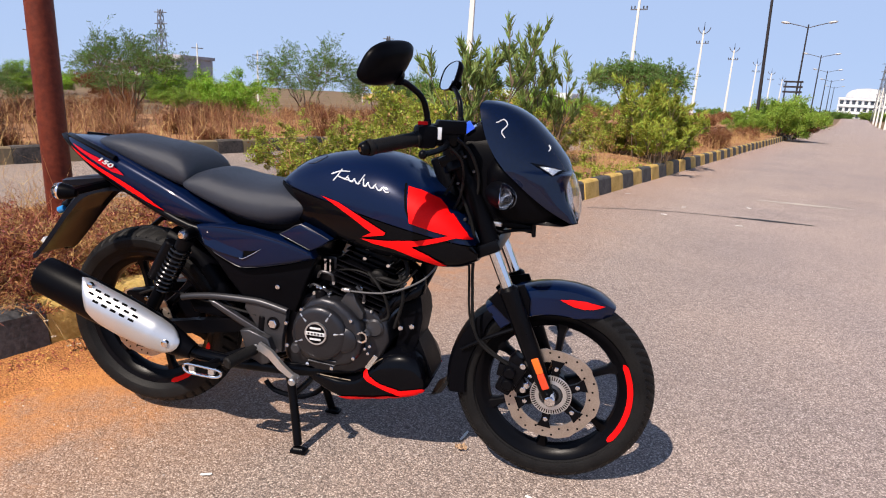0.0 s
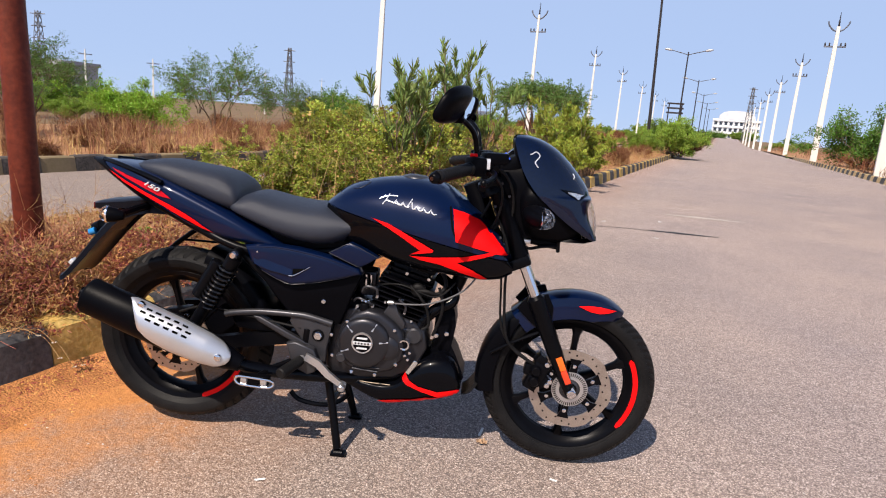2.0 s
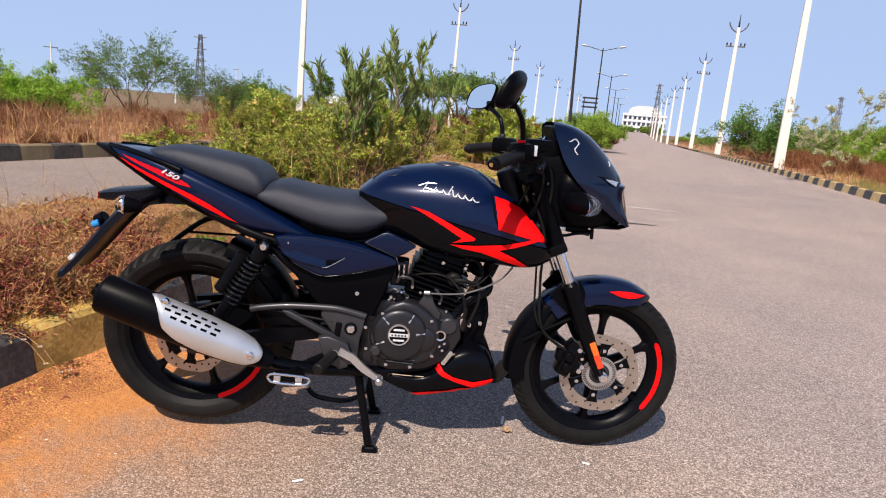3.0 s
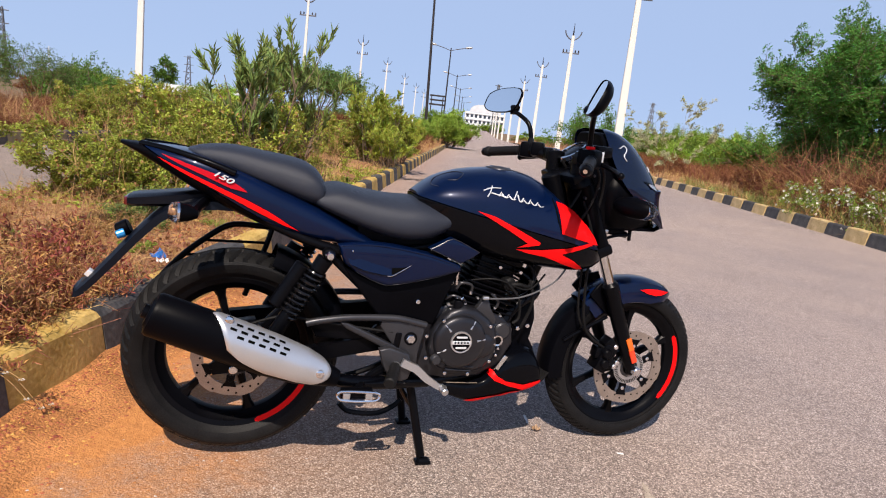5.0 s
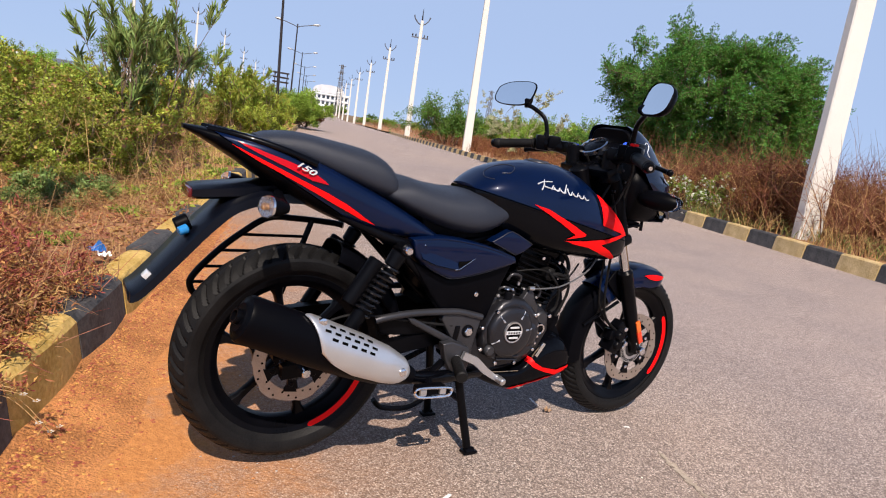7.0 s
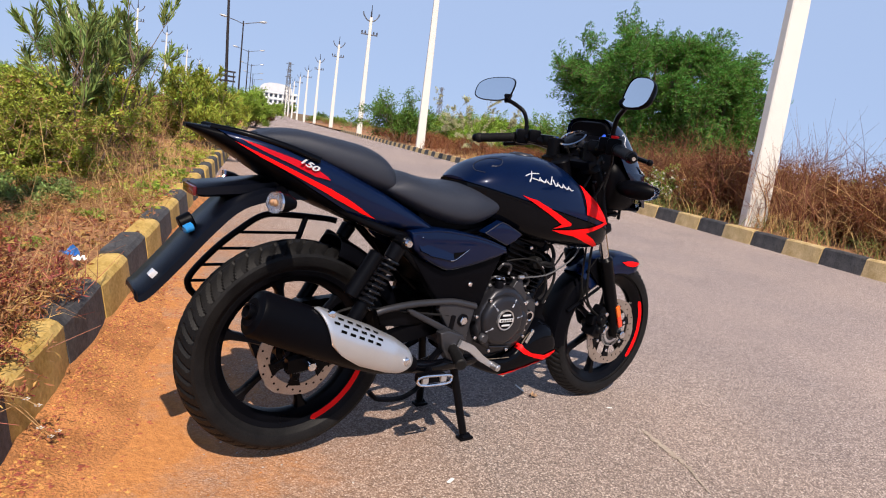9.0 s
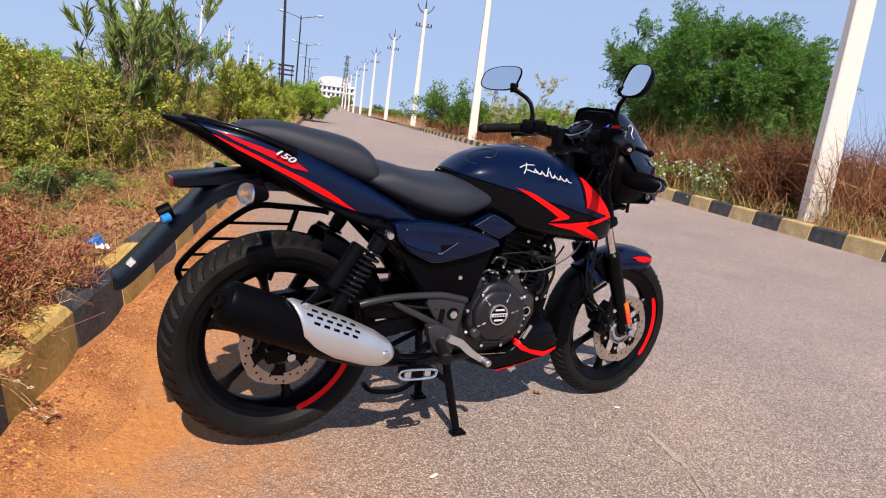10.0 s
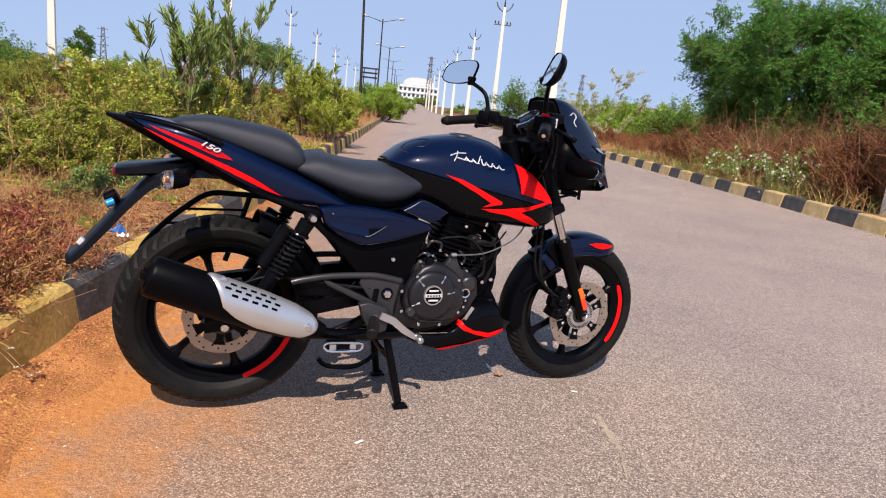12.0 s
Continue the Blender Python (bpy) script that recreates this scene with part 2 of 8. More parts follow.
def prism(bm, outline, y0, y1, bevel=0.004, side=None):
    """A plate with an outline in x and z, from y0 (outer, bevelled) to y1."""
    t = bmesh.new()
    vs = [t.verts.new((x, y1, z)) for x, z in outline]
    f = t.faces.new(vs)
    ex = bmesh.ops.extrude_face_region(t, geom=[f])
    up = [v for v in ex["geom"] if isinstance(v, bmesh.types.BMVert)]
    for v in up:
        v.co.y = y0
    if bevel:
        bmesh.ops.bevel(t, geom=[e for e in t.edges if all(abs(v.co.y - y0) < 1e-6 for v in e.verts)], offset=bevel, segments=3, affect="EDGES", profile=0.5, clamp_overlap=True)
    join(bm, t)
    return bm


def body(stations, n=28, sub=5, low=1.0):
    """A closed skin through stations (x, z of the widest line, half width, rise, drop, squareness)."""
    st = np.array(stations, float)
    t = np.arange(len(st))
    tt = np.linspace(0, len(st) - 1, (len(st) - 1) * sub + 1)
    cols = []
    for c in range(st.shape[1]):
        y = st[:, c]
        d = np.gradient(y)
        i = np.clip(np.floor(tt).astype(int), 0, len(st) - 2)
        u = tt - i
        cols.append((2 * u**3 - 3 * u**2 + 1) * y[i] + (u**3 - 2 * u**2 + u) * d[i] + (3 * u**2 - 2 * u**3) * y[i + 1] + (u**3 - u**2) * d[i + 1])
    rings = []
    for x, z, w, up, dn, p in zip(*cols):
        r = []
        for k in range(n):
            th = 2 * math.pi * k / n
            cs, sn = math.cos(th), math.sin(th)
            q = p if sn >= 0 else p * low
            yy = w * math.copysign(abs(cs) ** (2 / q), cs)
            zz = (max(up, 0.001) if sn > 0 else max(dn, 0.001)) * math.copysign(abs(sn) ** (2 / q), sn)
            r.append(Vector((x, yy, z + zz)))
        rings.append(r)
    return loft(bmesh.new(), rings)


def cut_away(bm, co, no):
    """Keeps the side of the plane towards no."""
    g = bmesh.ops.bisect_plane(bm, geom=bm.verts[:] + bm.edges[:] + bm.faces[:], plane_co=co, plane_no=no, clear_inner=True)
    return bm


def mirrored(bm):
    t = bm.copy()
    for v in t.verts:
        v.co.y = -v.co.y
    bmesh.ops.reverse_faces(t, faces=t.faces)
    join(bm, t)
    return bm


def tree_of(bm):
    bm.normal_update()
    return BVHTree.FromBMesh(bm)


def patch(outline, bvh, off=0.0015, thick=0.0, step=0.02, side=-1):
    """A sheet cut to an outline in x and z and laid on a body from its side."""
    t = bmesh.new()
    t.faces.new([t.verts.new((x, 0, z)) for x, z in outline])
    t.normal_update()
    bmesh.ops.triangulate(t, faces=t.faces[:])
    xs, zs = [p[0] for p in outline], [p[1] for p in outline]
    for lo, hi, no in ((min(xs), max(xs), (1, 0, 0)), (min(zs), max(zs), (0, 0, 1))):
        q = lo + step
        while q < hi:
            bmesh.ops.bisect_plane(t, geom=t.verts[:] + t.edges[:] + t.faces[:], plane_co=Vector(no) * q, plane_no=no)
            q += step
    last = side * 0.15
    for v in t.verts:
        hit = bvh.ray_cast(Vector((v.co.x, side * 1.0, v.co.z)), Vector((0, -side, 0)))
        if hit[0] is None:
            near = bvh.find_nearest(Vector((v.co.x, side * 0.28, v.co.z)))
            v.co = near[0] + Vector((0, side * off, 0))
        else:
            nn = hit[1] if hit[1].y * side > 0 else -hit[1]
            v.co = hit[0] + nn * off if abs(nn.y) > 0.3 else hit[0] + Vector((0, side * off, 0))
    if thick:
        ex = bmesh.ops.extrude_face_region(t, geom=t.faces[:])
        for v in [g for g in ex["geom"] if isinstance(g, bmesh.types.BMVert)]:
            v.co.y += -side * thick
    return t


def text_mesh(name, text, size, m, mat, parent, extrude=0.0008, shear=0.0, width=1.0):
    cu = bpy.data.curves.new(name, "FONT")
    cu.body, cu.size, cu.extrude, cu.shear, cu.align_x, cu.align_y = text, size, extrude, shear, "CENTER", "CENTER"
    cu.offset = size * 0.02
    tmp = new(name + "_curve", cu)
    bpy.context.view_layer.update()
    me = bpy.data.meshes.new_from_object(tmp)
    bpy.data.objects.remove(tmp)
    me.materials.append(mat)
    ob = new(name, me)
    ob.parent = parent
    ob.matrix_local = m @ Matrix.Diagonal((width, 1, 1, 1))
    return ob


# ---- the road's own axes: s along it, v to its right ----
ROAD_AZ = radians(70.8)
CA, SA = math.cos(ROAD_AZ), math.sin(ROAD_AZ)


def at_road(s, v, z=0.0):
    return Vector((s * CA + v * SA, s * SA - v * CA, z))


def rise(s, v=0.0):
    """The land lifts gently at the far end of the road."""
    f = min(1.0, max(0.0, (s - 150) / 180))
    return 2.2 * f * f * (3 - 2 * f) * math.exp(-(v / 70) ** 2)


def right_kerb(s):
    return float(np.interp(s, [-40, 4, 10, 18, 41, 75, 400], [6.6, 6.76, 6.98, 7.2, 7.35, 7.4, 7.5]))

# ---- ground, roads, kerbs ----
SOIL = material("dry_red_soil", (0.34, 0.15, 0.06), 0.95, 0, 0, 0.4, (1.3, 40), 0.7, 0.03, (0.46, 0.28, 0.14), 0.6)
FIELD = material("dry_field_soil", (0.17, 0.09, 0.045), 0.95, 0, 0, 0.35, (0.25, 9), 0.5, 0.03, (0.24, 0.19, 0.08), 0.6)
# cream tint mixes weathering with the pale look of sunlit tops
KERB_Y = material("weathered_lit_yellow_kerb_paint", (0.54, 0.335, 0.06), 0.8, 0, 0, 0.25, (5, 60), 0.35, 0.06, (0.72, 0.55, 0.25), 0.45)
KERB_K = material("weathered_black_kerb_paint", (0.045, 0.044, 0.047), 0.75, 0, 0, 0.4, (7, 60), 0.35, 0.08, (0.15, 0.14, 0.13), 0.5)
# paler copy of the yellow, carrying the cream of its lit top
KERB_CREAM = material("lit_top_yellow_kerb_paint", (0.55, 0.36, 0.12), 0.8, 0, 0, 0.25, (5, 60), 0.35, 0.06, (0.74, 0.60, 0.38), 0.6)
GRIMY = (material("grimy_cream_kerb_paint", (0.36, 0.27, 0.13), 0.85, 0, 0, 0.4, (4, 40), 0.4, 0.06, (0.16, 0.11, 0.08), 0.7), material("grimy_black_kerb_paint", (0.05, 0.045, 0.042), 0.85, 0, 0, 0.4, (4, 40), 0.4, 0.06, (0.18, 0.14, 0.11), 0.5))
CONCRETE = material("pole_concrete", (0.74, 0.72, 0.67), 0.85, 0, 0, 0.10, (2.5, 50), 0.25, 0.05, (0.62, 0.58, 0.52), 0.4)


def asphalt_material(name="weathered_asphalt", earth=1.0):
    m = bpy.data.materials.new(name)
    m.use_nodes = True
    nt = m.node_tree
    L, N = nt.links.new, nt.nodes.new
    bsdf = nt.nodes["Principled BSDF"]
    bsdf.inputs["Roughness"].default_value = 0.88
    bsdf.inputs["Specular IOR Level"].default_value = 0.3
    tc = N("ShaderNodeTexCoord")

    def noise(scale, detail=4.0, rough=0.55):
        n = N("ShaderNodeTexNoise")
        n.inputs["Scale"].default_value, n.inputs["Detail"].default_value, n.inputs["Roughness"].default_value = scale, detail, rough
        L(tc.outputs["Object"], n.inputs["Vector"])
        return n.outputs["Fac"]

    def ramp(src, stops):
        r = N("ShaderNodeValToRGB")
        while len(r.color_ramp.elements) < len(stops):
            r.color_ramp.elements.new(0.5)
        for e, (p, c) in zip(r.color_ramp.elements, stops):
            e.position, e.color = p, (*c, 1)
        L(src, r.inputs[0])
        return r.outputs["Color"]

    def blend(fac, a, b, kind="MIX"):
        x = N("ShaderNodeMix")
        x.data_type, x.blend_type = "RGBA", kind
        if isinstance(fac, float):
            x.inputs["Factor"].default_value = fac
        else:
            L(fac, x.inputs["Factor"])
        for i, s in ((6, a), (7, b)):
            if isinstance(s, tuple):
                x.inputs[i].default_value = (*s, 1)
            else:
                L(s, x.inputs[i])
        return x.outputs[2]

    vor = N("ShaderNodeTexVoronoi")
    vor.inputs["Scale"].default_value = 200.0
    L(tc.outputs["Object"], vor.inputs["Vector"])
    sep = N("ShaderNodeSeparateColor")
    L(vor.outputs["Color"], sep.inputs[0])
    stones = ramp(sep.outputs[0], [(0.0, (0.20, 0.166, 0.148)), (0.45, (0.375, 0.308, 0.27)), (0.8, (0.51, 0.425, 0.37)), (1.0, (0.70, 0.615, 0.55))])
    gap = ramp(vor.outputs["Distance"], [(0.25, (1, 1, 1)), (0.62, (0.54, 0.53, 0.53))])
    col = blend(1.0, stones, gap, "MULTIPLY")
    # broad worn and dusty patches
    col = blend(0.8, col, ramp(noise(0.9, 5), [(0.3, (0.84, 0.83, 0.84)), (0.7, (1.15, 1.1, 1.04))]), "MULTIPLY")
    col = blend(0.7, col, ramp(noise(0.13, 3), [(0.35, (0.88, 0.88, 0.9)), (0.65, (1.1, 1.06, 1.0))]), "MULTIPLY")
    # the asphalt grows paler and bluer with x, away from the kerb side
    lane, lane_x = N("ShaderNodeMapRange"), N("ShaderNodeSeparateXYZ")
    for key, val in (("From Min", 0.4), ("From Max", 3.0), ("To Min", 0.0), ("To Max", 1.0)):
        lane.inputs[key].default_value = val
    L(tc.outputs["Object"], lane_x.inputs[0])
    L(lane_x.outputs["X"], lane.inputs["Value"])
    col = blend(lane.outputs[0], col, blend(1.0, col, (1.21, 1.22, 1.30), "MULTIPLY"))
    # red earth trodden off the verge: strongest along the near kerb
    sp = N("ShaderNodeSeparateXYZ")
    L(tc.outputs["Object"], sp.inputs[0])
    dust = N("ShaderNodeMapRange")
    dust.inputs["From Min"].default_value, dust.inputs["From Max"].default_value = 0.70, -0.45
    off_x, off_kerb = N("ShaderNodeMath"), N("ShaderNodeMath")
    off_x.operation, off_kerb.operation = "MULTIPLY", "MULTIPLY_ADD"
    off_x.inputs[1].default_value, off_kerb.inputs[1].default_value = SA, -CA
    L(sp.outputs["X"], off_x.inputs[0])
    L(sp.outputs["Y"], off_kerb.inputs[0])
    L(off_x.outputs[0], off_kerb.inputs[2])
    L(off_kerb.outputs[0], dust.inputs["Value"])
    dust.inputs["To Max"].default_value = earth
    along = N("ShaderNodeMapRange")
    along.inputs["From Min"].default_value, along.inputs["From Max"].default_value = 5.0, 0.5
    along.inputs["To Min"].default_value, along.inputs["To Max"].default_value = 0.35, 1.0
    L(sp.outputs["Y"], along.inputs["Value"])
    k = N("ShaderNodeMath")
    k.operation = "MULTIPLY"
    L(dust.outputs[0], k.inputs[0])
    L(along.outputs[0], k.inputs[1])
    k2 = N("ShaderNodeMath")
    k2.operation = "MULTIPLY"
    L(k.outputs[0], k2.inputs[0])
    L(ramp(noise(3.2, 8, 0.7), [(0.30, (0.55, 0.55, 0.55)), (0.7, (1.15, 1.15, 1.15))]), k2.inputs[1])
    mask = ramp(k2.outputs[0], [(0.06, (0, 0, 0)), (0.42, (0.22, 0.22, 0.22)), (0.80, (1, 1, 1))])
    sand = ramp(noise(55, 6, 0.7), [(0.3, (0.40, 0.15, 0.045)), (0.7, (0.64, 0.285, 0.09))])
    col = blend(mask, col, sand)
    L(col, bsdf.inputs["Base Color"])
    bp = N("ShaderNodeBump")
    bp.inputs["Strength"].default_value, bp.inputs["Distance"].default_value = 0.55, 0.004
    bp.invert = True
    L(vor.outputs["Distance"], bp.inputs["Height"])
    bp2 = N("ShaderNodeBump")
    bp2.inputs["Strength"].default_value, bp2.inputs["Distance"].default_value = 0.35, 0.03
    L(noise(14, 6), bp2.inputs["Height"])
    L(bp2.outputs[0], bp.inputs["Normal"])
    L(bp.outputs[0], bsdf.inputs["Normal"])
    return m


ASPHALT = asphalt_material()
ASPHALT_FAR = asphalt_material("side_road_asphalt", 0.12)
LEFT_KERB, MEDIAN_FAR, FAR_KERB = -0.628, -2.9, -6.6
KERB_H = 0.22


def sheet(name, rows, mat, label="", kind="structure", smooth=True):
    """A grid of points, row by row."""
    m = len(rows[0])
    verts = [tuple(p) for r in rows for p in r]
    faces = [(i * m + j, i * m + j + 1, (i + 1) * m + j + 1, (i + 1) * m + j) for i in range(len(rows) - 1) for j in range(m - 1)]
    ob = raw(name, verts, faces, mat, None, label, smooth)
    return tagged(ob, label, "ground", "", kind)


# the open land, one sheet to the horizon
steps = [-2500, -900, -350, -150, -80, -50, -30, -18, -10, -5, 0, 5, 10, 18, 30, 50, 80, 150, 350, 900, 2500]
long_steps = sorted(set(steps + [120, 165, 180, 195, 210, 225, 240, 255, 270, 285, 300, 315, 330, 450]))
sheet("ground", [[at_road(s, v, -0.08 + rise(s, v)) for s in long_steps] for v in steps], FIELD, "dry brown open land with sparse weeds reaching the horizon")
ss = [-40, -20, -10, -5, 0, 5, 10, 14, 18, 25, 41, 58, 75, 120, 150, 165, 180, 195, 210, 225, 240, 255, 270, 285, 300, 315, 330]
road = sheet("road", [[at_road(s, LEFT_KERB - 0.1 + (right_kerb(s) + 0.1 - LEFT_KERB + 0.1) * k / 6, 1.1 * rise(s)) for s in ss] for k in range(7)], ASPHALT, "pale weathered asphalt carriageway dusted with red earth by the kerb")
sheet("road_2", [[at_road(s, FAR_KERB - 0.1 + (MEDIAN_FAR - FAR_KERB + 0.2) * k / 4, 1.1 * rise(s)) for s in ss] for k in range(5)], ASPHALT_FAR, "pale asphalt side carriageway beyond the planted median")


def bumpy(s, v, amp=0.05, size=1.2):
    return amp * noise.noise(Vector((s / size, v / size, 0.3))) + amp * 0.4 * noise.noise(Vector((s / size * 4, v / size * 4, 2.3)))


def soil_strip(name, s0, s1, ds, v0, v1, nv, z, label, amp=0.05):
    rows = []
    ns = int((s1 - s0) / ds)
    for j in range(nv + 1):
        f = j / nv
        e = min(1.0, 4 * f, 4 * (1 - f))
        rows.append([at_road(s0 + ds * i, (v0 if callable(v0) is False else v0(s0 + ds * i)) + f * ((v1 if callable(v1) is False else v1(s0 + ds * i)) - (v0 if callable(v0) is False else v0(s0 + ds * i))), z + bumpy(s0 + ds * i, v0(0) + f * 10 if callable(v0) else v0 + f * (v1 - v0), amp) * (0.3 + 0.7 * e) + 0.03 * e) for i in range(ns + 1)])
    return sheet(name, rows, SOIL, label)


soil_strip("median_soil", -12, 44, 0.2, MEDIAN_FAR, LEFT_KERB - 0.13, 14, 0.172, "raised strip of dry red soil between two painted kerbs", 0.06)
soil_strip("median_soil_far", 44, 160, 6, MEDIAN_FAR, LEFT_KERB - 0.13, 4, 0.15, "raised strip of dry red soil further along", 0.03)
soil_strip("verge_soil", -30, 120, 0.8, lambda s: right_kerb(s) + 0.14, lambda s: right_kerb(s) + 9, 14, 0.12, "dry red soil verge behind the painted kerb", 0.12)
soil_strip("far_verge_soil", -30, 120, 0.8, -16.0, FAR_KERB - 0.14, 14, 0.1, "dry soil verge beyond the side carriageway", 0.12)

kerb_seed = random.Random(4)


def kerb_mesh(length, flip):
    """One cast kerb stone, its face leaning back a little, with worn edges."""
    bm = bmesh.new()
    lean = 0.05
    prof = [(0.0, -0.08), (-lean * 0.85, KERB_H - 0.025), (-lean - 0.012, KERB_H - 0.006), (-lean - 0.035, KERB_H), (-0.16, KERB_H - 0.004), (-0.165, -0.08)]
    rows = []
    for k in range(7):
        f = k / 6
        e = 0.006 if k in (0, 6) else 0.0
        rows.append([Vector((f * length, (p[0] - e + 0.004 * noise.noise(Vector((f * 3, i * 1.7, length * 31)))) * (-1 if flip else 1), p[1] - e * (1 if p[1] > 0 else 0) + 0.003 * noise.noise(Vector((f * 4, i * 2.1, 7.7))))) for i, p in enumerate(prof)])
    return loft(bm, rows)


def kerb_line(name, s0, s1, vline, flip, label, length=0.5, start_black=True, paints=None):
    """A row of painted stones; each is a piece of its own."""
    base = tagged(new(name), label, "kerb", "", "structure")
    meshes = []
    for k in range(4):
        bm = kerb_mesh(length - 0.006, flip)
        bmesh.ops.recalc_face_normals(bm, faces=bm.faces)
        me = bpy.data.meshes.new("kerb_stone")
        bm.to_mesh(me)
        bm.free()
        me.materials.append((paints or (KERB_Y, KERB_K))[k % 2])
        meshes.append(me)
    s, i = s0, 0 if not start_black else 1
    while s < s1:
        ob = new("kerb_stone", meshes[i % 2 + 2 * kerb_seed.randint(0, 1)])
        ob.parent = base
        a, b = at_road(s, vline(s)), at_road(s + length, vline(s + length))
        d = (b - a).normalized()
        m = Matrix(((d.x, -d.y, 0, a.x), (d.y, d.x, 0, a.y), (0, 0, 1, kerb_seed.uniform(-0.006, 0.006)), (0, 0, 0, 1)))
        ob.matrix_local = m @ pose(0, kerb_seed.uniform(-0.006, 0.006), 0, kerb_seed.uniform(-0.8, 0.8), 0, kerb_seed.uniform(-0.5, 0.5))
        s += length
        i += 1
    return base


# ---- poles ----
RUST = material("rust_brown_painted_steel", (0.125, 0.016, 0.005), 0.55, 0.0, 0, 0.35, (3, 40), 0.2, 0.12, (0.16, 0.04, 0.016), 0.4, 0, 0.3)
LAMP_STEEL = material("dark_lamp_post_steel", (0.035, 0.028, 0.027), 0.5, 0.4, 0, 0.3, (3, 30))
GALV = material("galvanised_steel", (0.42, 0.43, 0.44), 0.5, 0.7, 0, 0.2, (5, 40))
ARM_STEEL = material("weathered_arm_steel", (0.13, 0.14, 0.17), 0.6, 0.3, 0, 0.25, (5, 40))


def concrete_pole(at, height=10.2, lean=(0.0, 0.0), width=0.34, horns=True, turn=0.0):
    th = thing("utility_pole", "tall whitewashed concrete power pole with steel cross-arms in the verge", "utility pole", "power poles along the road", at=Matrix.Translation(at) @ pose(0, 0, 0, lean[0], lean[1], math.degrees(ROAD_AZ) + turn))
    bm = bmesh.new()
    rings = []
    for k in range(9):
        f = k / 8
        w, d = width * (1 - 0.5 * f) / 2, width * 0.42 * (1 - 0.35 * f) / 2
        c = 0.018
        rings.append([Vector((x, y, -0.3 + (height + 0.3) * f)) for x, y in ((d - c, -w), (d, -w + c), (d, w - c), (d - c, w), (-d + c, w), (-d, w - c), (-d, -w + c), (-d + c, -w))])
    loft(bm, rings)
    part("pole", bm, CONCRETE, th)
    if not horns:
        bm = bmesh.new()
        box(bm, (0.08, 0, height - 0.35), (0.06, 0.9, 0.07), None, 0.006)
        part("cross_arm", bm, ARM_STEEL, th)
        return th
    z, half = height - 1.35, 0.68
    bm = bmesh.new()
    box(bm, (0.13, 0, z), (0.09, 2 * half, 0.10), None, 0.008)
    arm = part("cross_arm", bm, ARM_STEEL, th)
    for y in (-half + 0.06, -0.35, 0.35, half - 0.06):
        bm = bmesh.new()
        lathe(bm, [(0.0, 0.0), (0.03, 0.0), (0.065, 0.06), (0.045, 0.10), (0.06, 0.15), (0.03, 0.22), (0.0, 0.23)], (0.13, y, z + 0.05), "z", 10)
        part("insulator", bm, LAMP_STEEL, arm)
    bm = bmesh.new()
    tube(bm, [(0.12, -0.66, height + 0.36), (0.12, -0.58, height + 0.10), (0.12, -0.32, height - 0.20), (0.12, 0, height - 0.32), (0.12, 0.32, height - 0.20), (0.12, 0.58, height + 0.10), (0.12, 0.66, height + 0.36)], 0.055, 6, 4)
    part("v_bracket", bm, ARM_STEEL, th)
    bm = bmesh.new()
    lathe(bm, [(0.03, -0.45), (0.04, 0.0), (0.075, 0.1), (0.045, 0.2), (0.07, 0.3), (0.04, 0.42), (0.02, 0.95), (0.0, 0.96)], (0.06, 0, height), "z", 8)
    part("top_insulator", bm, LAMP_STEEL, th)
    return th


for s, ln in ((30.2, (-0.5, 0.8)), (51.5, (0, 0.5)), (74, (0.3, 0.2)), (98, (0, 0.3)), (122, (0, 0)), (147, (0, 0)), (172, (0, 0)), (197, (0, 0)), (222, (0, 0))):
    concrete_pole(at_road(s, 7.9, rise(s)), 9.55, ln, 0.44)
concrete_pole(at_road(6.95, 8.0, 0.05), 9.55, (0, 1.0), 0.44)
for s in (25.6, 51.8, 78, 101, 128, 154, 180):
    concrete_pole(at_road(s, -13.9, rise(s)), 10.2, (0.3, 0.4))


def street_lamp(s, v, height=8.1, mat=None, lean=0.0, r=0.085):
    th = thing("street_lamp", "dark steel median lamp post with two outstretched arms", "street lamp", "median street lamps", at=Matrix.Translation(at_road(s, v, 0.1)) @ pose(0, 0, 0, 0, 0, math.degrees(ROAD_AZ)) @ pose(0, 0, 0, -lean, 0, 0))
    bm = bmesh.new()
    cyl(bm, (0, 0, -0.2), (0, 0, height), r, r * 0.6, 10)
    part("post", bm, mat or LAMP_STEEL, th)
    bm = bmesh.new()
    box(bm, (0, 0, 0.08), (0.32, 0.32, 0.03), None, 0.004)
    part("base_plate", bm, mat or LAMP_STEEL, th)
    for sd in (-1, 1):
        bm = bmesh.new()
        tube(bm, [(0, 0, height - 0.25), (0, sd * 0.5, height - 0.1), (0, sd * 1.4, height + 0.12)], 0.03, 8, 4)
        arm = part("arm", bm, mat or LAMP_STEEL, th)
        bm = bmesh.new()
        lathe(bm, [(0.0, 0.0), (0.06, 0.02), (0.10, 0.2), (0.10, 0.45), (0.05, 0.62), (0, 0.64)], (0, sd * 1.3, height + 0.12), (0, sd * 1.0, 0.14), 10)
        part("lamp_head", bm, GALV, arm)
    return th


street_lamp(31.6, -1.75, lean=2.0)
for s in (57, 84, 110, 136, 162):
    street_lamp(s, -2.05)

